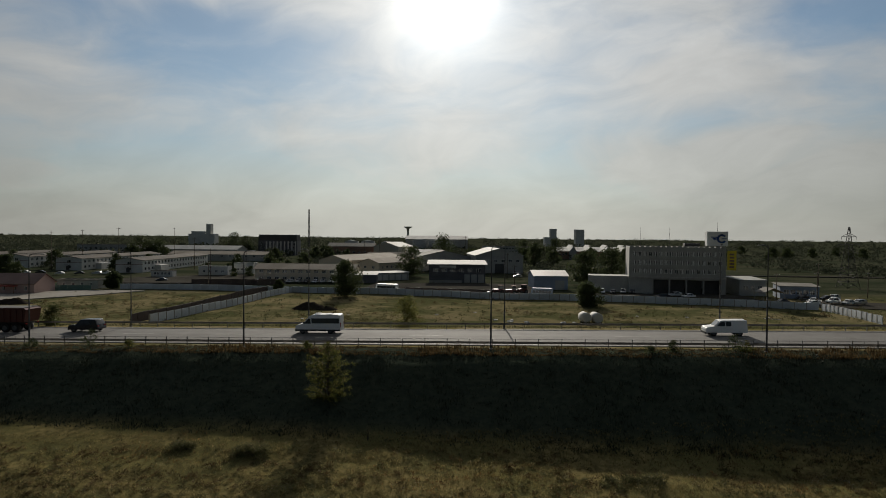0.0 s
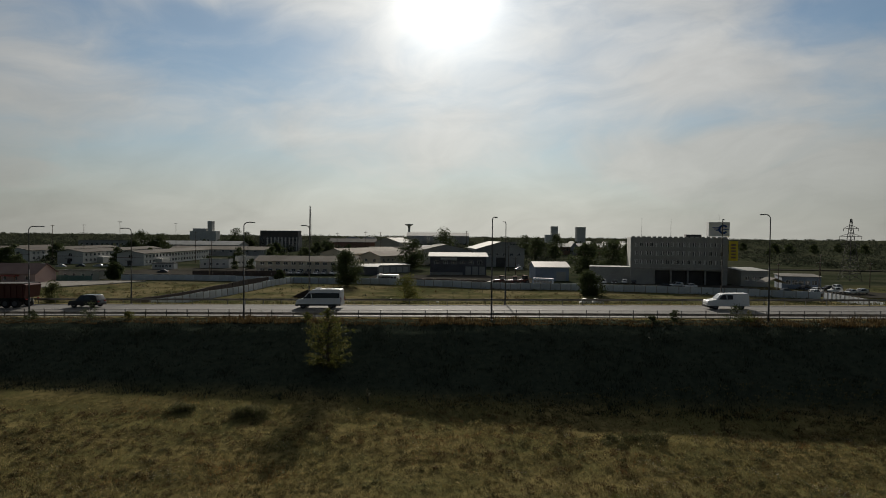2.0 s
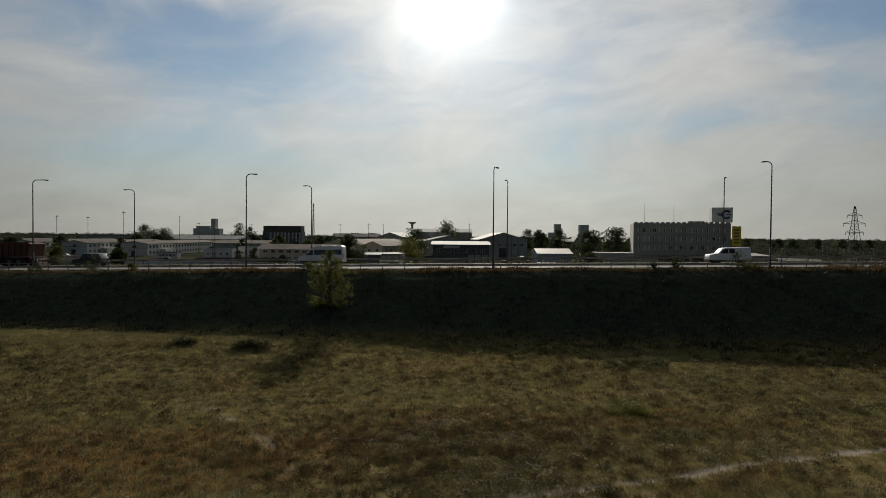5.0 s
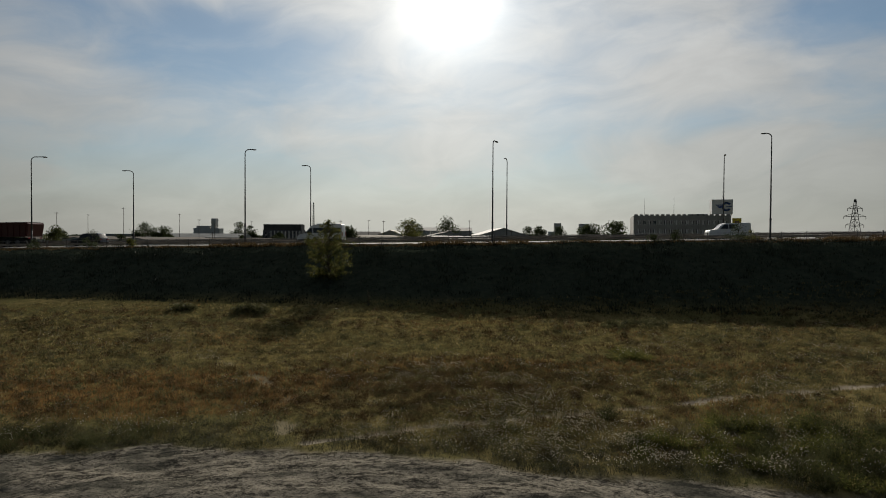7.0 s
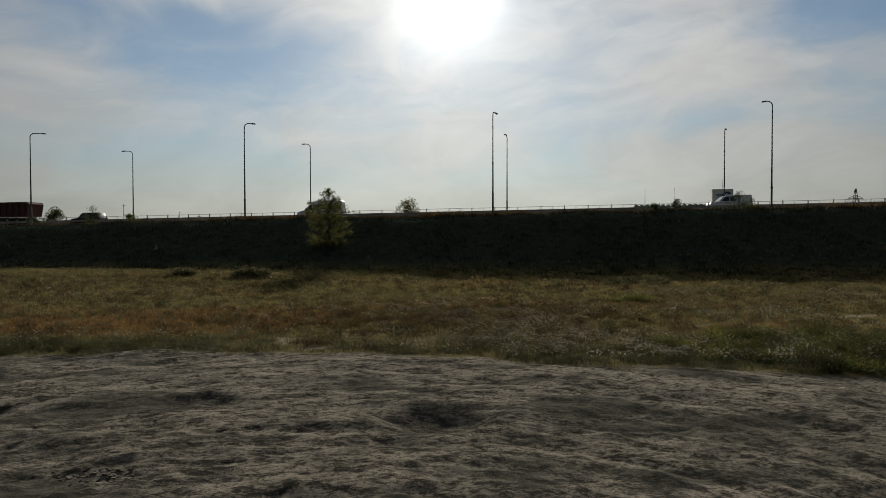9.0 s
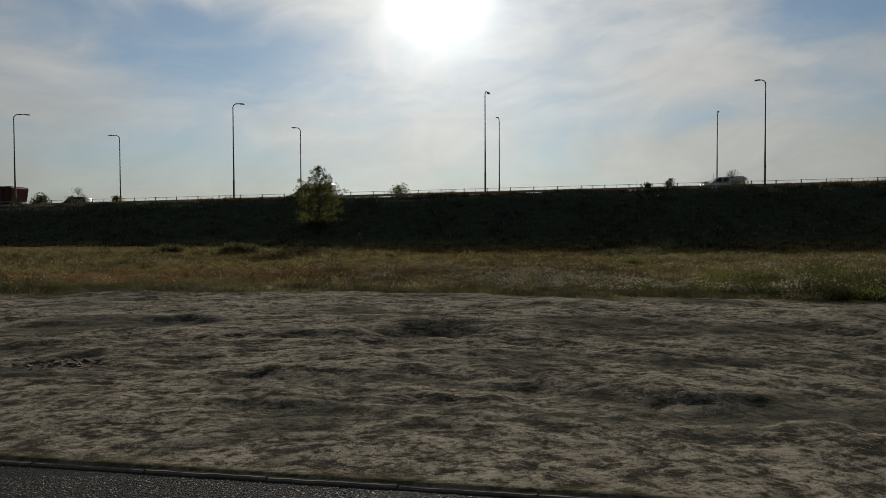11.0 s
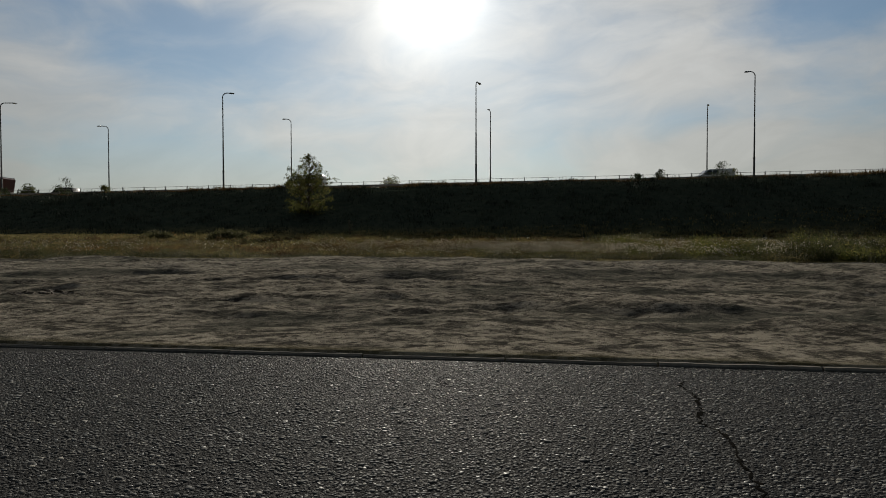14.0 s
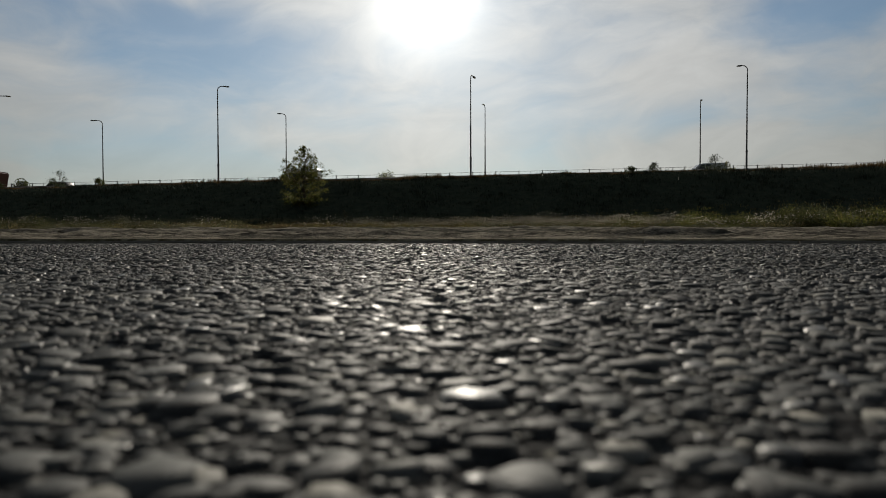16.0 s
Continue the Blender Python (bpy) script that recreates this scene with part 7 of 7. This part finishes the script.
def make_van(m):
    van = thing("van", m, "white high-roof minibus with dark side windows on the highway", "van")
    half = 1.0

    def sh(z):
        return 1 - 0.10 * max(0, z - 1.35)
    part("body", rounded([(0.02, 0.42), (0.0, 0.9), (0.22, 1.18), (1.0, 1.38), (1.85, 2.28), (2.2, 2.5), (3.0, 2.58), (5.95, 2.56), (6.1, 2.42), (6.16, 0.42)], -half, half, sh), M_WHITE, van)
    for s in (-1, 1):
        part("side_window", side_pane([(2.25, 1.42), (2.15, 2.08), (5.95, 2.08), (5.95, 1.42)], half, sh, s), M_CARGLASS, van)
        part("cab_window", side_pane([(1.18, 1.38), (1.78, 2.06), (2.05, 2.06), (2.12, 1.38)], half, sh, s), M_CARGLASS, van)
        part("sill_trim", side_pane([(0.1, 0.4), (0.1, 0.6), (6.1, 0.6), (6.1, 0.4)], half, sh, s, 0.02), M_BLACK, van)
        part("mirror", boxes((1.15, 1.3, s * 1.02 - 0.06, s * 1.02 + 0.12 * s + 0.06, 1.35, 1.62), bev=0.02), M_BLACK, van)
        part("headlight", boxes((-0.01, 0.2, s * 0.75 - 0.16, s * 0.75 + 0.16, 0.85, 1.05), bev=0.03), M_LIGHTGLASS, van)
        part("tail_lamp", boxes((6.1, 6.18, s * 0.86 - 0.08, s * 0.86 + 0.08, 0.95, 1.5)), M_TAIL, van)
        for x in (0.98, 4.75):
            add_wheel(van, x, s * 0.86, 0.36)
    part("windscreen", prism([(1.0, 1.40), (1.83, 2.28), (1.87, 2.25), (1.04, 1.37)], -0.85, 0.85, sh), M_CARGLASS, van)
    part("bumper", boxes((-0.08, 0.35, -0.98, 0.98, 0.36, 0.68), bev=0.05), M_BLACK, van)
    part("roof_hatch", boxes((2.5, 3.2, -0.4, 0.4, 2.55, 2.68), bev=0.03), M_WHITE, van)
    part("roof_hatch", boxes((4.0, 4.9, -0.45, 0.45, 2.55, 2.65), bev=0.03), M_WHITE, van)
    return van


def make_car(name, m, paint, label, category="car", length=4.5, height=1.48, tail="sedan", group=""):
    car = thing(name, m, label, category, group)
    half, L, H = 0.88, length, height
    belt = H * 0.60

    def sh(z):
        return 1 - 0.22 * max(0, z - belt)
    end = {"sedan": [(L * 0.68, H), (L * 0.84, belt + 0.08), (L * 0.98, belt), (L, 0.5)], "suv": [(L * 0.80, H), (L * 0.90, H - 0.06), (L * 0.97, belt), (L, 0.5)], "pickup": [(L * 0.62, H), (L * 0.96, H - 0.02), (L * 0.985, belt + 0.1), (L, 0.55)]}[tail]
    pts = [(0.02, 0.32), (0.0, 0.62), (0.12, belt - 0.12), (L * 0.25, belt), (L * 0.40, H - 0.03)] + [(L * 0.47, H)] + end + [(L * 0.99, 0.32)]
    a, b, c = 0.41, 0.52, 0.78
    if tail == "pickup":
        belt, a, b, c = 1.16, 0.365, 0.455, 0.605
        pts = [(0.02, 0.42), (0.0, 0.78), (0.1, 1.02), (L * 0.22, belt), (L * 0.345, H - 0.08), (L * 0.41, H), (L * 0.97, H + 0.04), (L * 0.985, H - 0.05), (L, 0.6), (L * 0.99, 0.42)]
    part("body", rounded(pts, -half, half, sh, 0.05), paint, car)
    for s in (-1, 1):
        part("front_window", side_pane([(L * (a - 0.11), belt + 0.03), (L * a, H - 0.13), (L * b, H - 0.12), (L * b, belt + 0.03)], half, sh, s), M_CARGLASS, car)
        part("rear_window", side_pane([(L * (b + 0.02), belt + 0.03), (L * (b + 0.02), H - 0.12), (L * min(c, 0.68), H - 0.13), (L * c, belt + 0.03)], half, sh, s), M_CARGLASS, car)
        part("headlight", boxes((-0.01, 0.2, s * 0.62 - 0.16, s * 0.62 + 0.16, 0.62, 0.76), bev=0.02), M_LIGHTGLASS, car)
        part("tail_lamp", boxes((L - 0.14, L + 0.005, s * 0.68 - 0.14, s * 0.68 + 0.14, 0.72, 0.88)), M_TAIL, car)
        for x in (L * 0.19, L * 0.80):
            add_wheel(car, x, s * 0.76, 0.33 if tail == "sedan" else 0.38, 0.2)
    g0, g1 = (0.22, 0.345) if tail == "pickup" else (0.25, 0.40)
    part("windscreen", prism([(L * g0, belt + 0.05), (L * g1 - 0.05, H - 0.07), (L * g1 + 0.02, H - 0.09), (L * g0 + 0.07, belt + 0.02)], -0.74, 0.74, sh), M_CARGLASS, car)
    part("bumper", boxes((-0.05, 0.15, -0.84, 0.84, 0.28, 0.52), bev=0.03), M_BLACK, car)
    return car


def make_truck(m):
    t = thing("tipper_truck", m, "white-cabbed tractor with a dark red tipper trailer", "truck")

    def flat(z):
        return 1.0
    part("cab", rounded([(0.0, 0.85), (-0.02, 1.6), (0.12, 2.62), (0.35, 2.82), (1.75, 2.86), (1.9, 2.7), (1.95, 0.95), (1.2, 0.85)], -1.22, 1.22, flat, 0.06), M_WHITE, t)
    for s in (-1, 1):
        part("cab_window", side_pane([(0.35, 1.75), (0.42, 2.45), (1.15, 2.45), (1.15, 1.75)], 1.22, flat, s), M_CARGLASS, t)
        part("step", side_pane([(0.15, 0.45), (0.15, 0.8), (0.55, 0.8), (0.55, 0.45)], 1.2, flat, s), M_BLACK, t)
        part("mirror", boxes((0.05, 0.15, s * 1.3 - 0.08, s * 1.3 + 0.08, 1.8, 2.3)), M_BLACK, t)
        part("fuel_tank", boxes((2.2, 3.2, s * 0.98 - 0.22, s * 0.98 + 0.22, 0.5, 1.0), bev=0.08), M_BLACK, t)
        for x in (0.85, 3.55, 4.75, 7.15, 8.4):
            add_wheel(t, x, s * 1.0, 0.52, 0.32 if x < 1 else 0.5)
    part("windscreen", boxes((-0.03, 0.02, -1.05, 1.05, 1.7, 2.5)), M_CARGLASS, t)
    part("bumper", boxes((-0.12, 0.5, -1.22, 1.22, 0.4, 0.86), bev=0.05), M_BLACK, t)
    part("chassis", boxes((0.6, 9.4, -0.42, 0.42, 0.75, 1.1)), M_BLACK, t)
    part("exhaust", boxes((2.0, 2.3, 0.7, 1.0, 1.0, 2.7), bev=0.04), M_BLACK, t)
    # open-topped body with sloping ends
    bm = prism([(2.75, 1.35), (2.62, 2.86), (9.55, 2.86), (9.9, 2.7), (9.6, 1.2), (5.0, 1.2)], -1.24, 1.24)
    tip = part("tipper_body", bm, M_RED, t, "dark red steel tipper body")
    part("load_cover", boxes((2.7, 9.5, -1.2, 1.2, 2.865, 2.93)), M_ROOF_DARK, tip)
    for s in (-1, 1):
        for i in range(9):
            x = 3.1 + i * 0.78
            part("rib", boxes((x, x + 0.12, s * 1.28 - 0.05, s * 1.28 + 0.05, 1.25, 2.82)), M_RED, tip)
        part("rail", boxes((2.65, 9.7, s * 1.29 - 0.06, s * 1.29 + 0.06, 2.76, 2.9)), M_RED, tip)
        part("tail_lamp", boxes((9.62, 9.7, s * 0.95 - 0.15, s * 0.95 + 0.15, 0.95, 1.1)), M_TAIL, t)
    part("mudguard", boxes((3.0, 5.4, -1.2, 1.2, 1.1, 1.16)), M_BLACK, t)
    return t


def on_road(x, off):
    p = along(x, off, 0.09 * (1 - abs(off - ROAD_W / 2) / (ROAD_W / 2)))
    return pose(p.x, p.y, p.z, 0, -math.degrees(math.atan(GRADE)), math.degrees(math.atan(YAW)))


make_truck(on_road(-63.8, 7.6) @ Matrix.Scale(1.08, 4))
make_van(on_road(-18.1, 7.4) @ Matrix.Scale(0.92, 4))
make_car("suv", on_road(-47.9, 7.6), M_SUV, "dark sport utility vehicle on the highway", "car", 4.05, 1.62, "suv")
make_car("pickup", on_road(30.6, 7.4), M_WHITE, "white pickup truck with a canopy on the highway", "car", 4.7, 1.82, "pickup")

# parked cars behind the fence
protos = {}
for key, paint, label, tail, h in (("white", M_WHITE, "white parked car in the yard", "sedan", 1.48), ("dark", M_SUV, "black parked car in the yard", "sedan", 1.48), ("silver", M_SILVER, "silver parked hatchback in the yard", "suv", 1.6), ("estate", M_WHITE, "white parked off-road car in the yard", "suv", 1.8)):
    protos[key] = (paint, label, tail, h)
made = {}
for key, x, y, turn in (("dark", 70, 204, 8), ("white", 79, 205, 10), ("silver", 76.5, 210, 12), ("dark", 59, 216, 70), ("silver", 63, 217, 75), ("dark", 66, 217, 70), ("estate", 55.5, 216, 80),
                        ("white", 115.5, 196, 20), ("estate", 119.5, 193, 15), ("white", 122.5, 190, 20), ("silver", 126, 191, 10), ("white", 111.0, 190, 5), 
                        ("dark", 118, 206, 30), ("dark", 124, 204, 15), ("silver", 128, 206, 20), ("dark", -121, 262, 12), ("dark", 104, 194, 10), ("white", -204, 300, 5), ("dark", -198, 302, 10), ("white", -186, 298, 0), ("dark", -178, 300, 15), ("silver", -170, 301, 5), ("white", -164, 300, 0), ("dark", -210, 303, 8),
                        ("white", -84, 254, 5), ("silver", -79, 255, 10), ("estate", -72, 254, 3), ("white", -64, 256, 80), ("silver", -60.5, 256, 82), ("dark", -57, 256, 85), ("white", -53.5, 256, 80), ("silver", -50, 256, 84),
                        ("estate", -46.5, 256, 80), ("silver", 34, 300, 20), ("white", 38, 330, 60)):
    paint, label, tail, h = protos[key]
    m = at_land(x, y, turn, -0.3)
    if key not in made:
        made[key] = make_car("parked_car", m, paint, label, "car", 4.4, h, tail, "parked cars")
    else:
        copy_thing(made[key], m)


def make_bus(m, paint, label, L=9.5):
    b = thing("bus", m, label, "bus", "parked buses")

    def flat(z):
        return 1.0
    part("body", rounded([(0, 0.4), (-0.02, 1.4), (0.1, 2.75), (0.3, 3.0), (L - 0.3, 3.0), (L - 0.05, 2.8), (L, 0.4)], -1.2, 1.2, flat, 0.1), paint, b)
    for s in (-1, 1):
        for i in range(6):
            x = 0.6 + i * (L - 1.0) / 6
            part("side_window", side_pane([(x, 1.5), (x, 2.35), (x + (L - 1.0) / 6 - 0.15, 2.35), (x + (L - 1.0) / 6 - 0.15, 1.5)], 1.2, flat, s), M_CARGLASS, b)
        for x in (1.6, L - 2.2):
            add_wheel(b, x, s * 1.02, 0.46, 0.28)
    part("windscreen", boxes((-0.04, 0.03, -1.0, 1.0, 1.3, 2.5)), M_CARGLASS, b)


make_bus(at_land(-23.0, 216, -14, -0.3), M_WHITE, "white bus parked behind the concrete fence", 7.6)
make_bus(at_land(29.5, 207, -14, -0.3), M_WALL_BLUE, "pale blue bus parked behind the concrete fence", 7.0)


def make_loader(m, label):
    """Red tractor unit with a cab, big wheels and a raised arm."""
    t = thing("loader", m, label, "machine", "red machines")
    part("hull", boxes((0, 3.4, -0.9, 0.9, 0.7, 1.8), bev=0.1), M_RED, t)
    part("cab", boxes((1.8, 3.2, -0.8, 0.8, 1.8, 3.0), bev=0.08), M_CARGLASS, t)
    part("cab_roof", boxes((1.7, 3.3, -0.9, 0.9, 3.0, 3.12), bev=0.03), M_BRICK, t)
    part("arm", prism([(0, 1.5), (-1.6, 0.6), (-1.9, 0.6), (-0.2, 1.8)], -0.5, 0.5), M_RED, t)
    part("bucket", prism([(-1.6, 0.1), (-2.6, 0.1), (-2.4, 1.0), (-1.7, 1.0)], -1.1, 1.1), M_BLACK, t)
    for s in (-1, 1):
        add_wheel(t, 0.7, s * 1.0, 0.6, 0.4)
        add_wheel(t, 2.7, s * 1.0, 0.75, 0.45)


for x, y, a in ((17.5, 214, 10), (21.8, 213, -5), (26.0, 215, 30)):
    make_loader(at_land(x, y, a, -0.3), "red wheeled loader parked behind the fence")
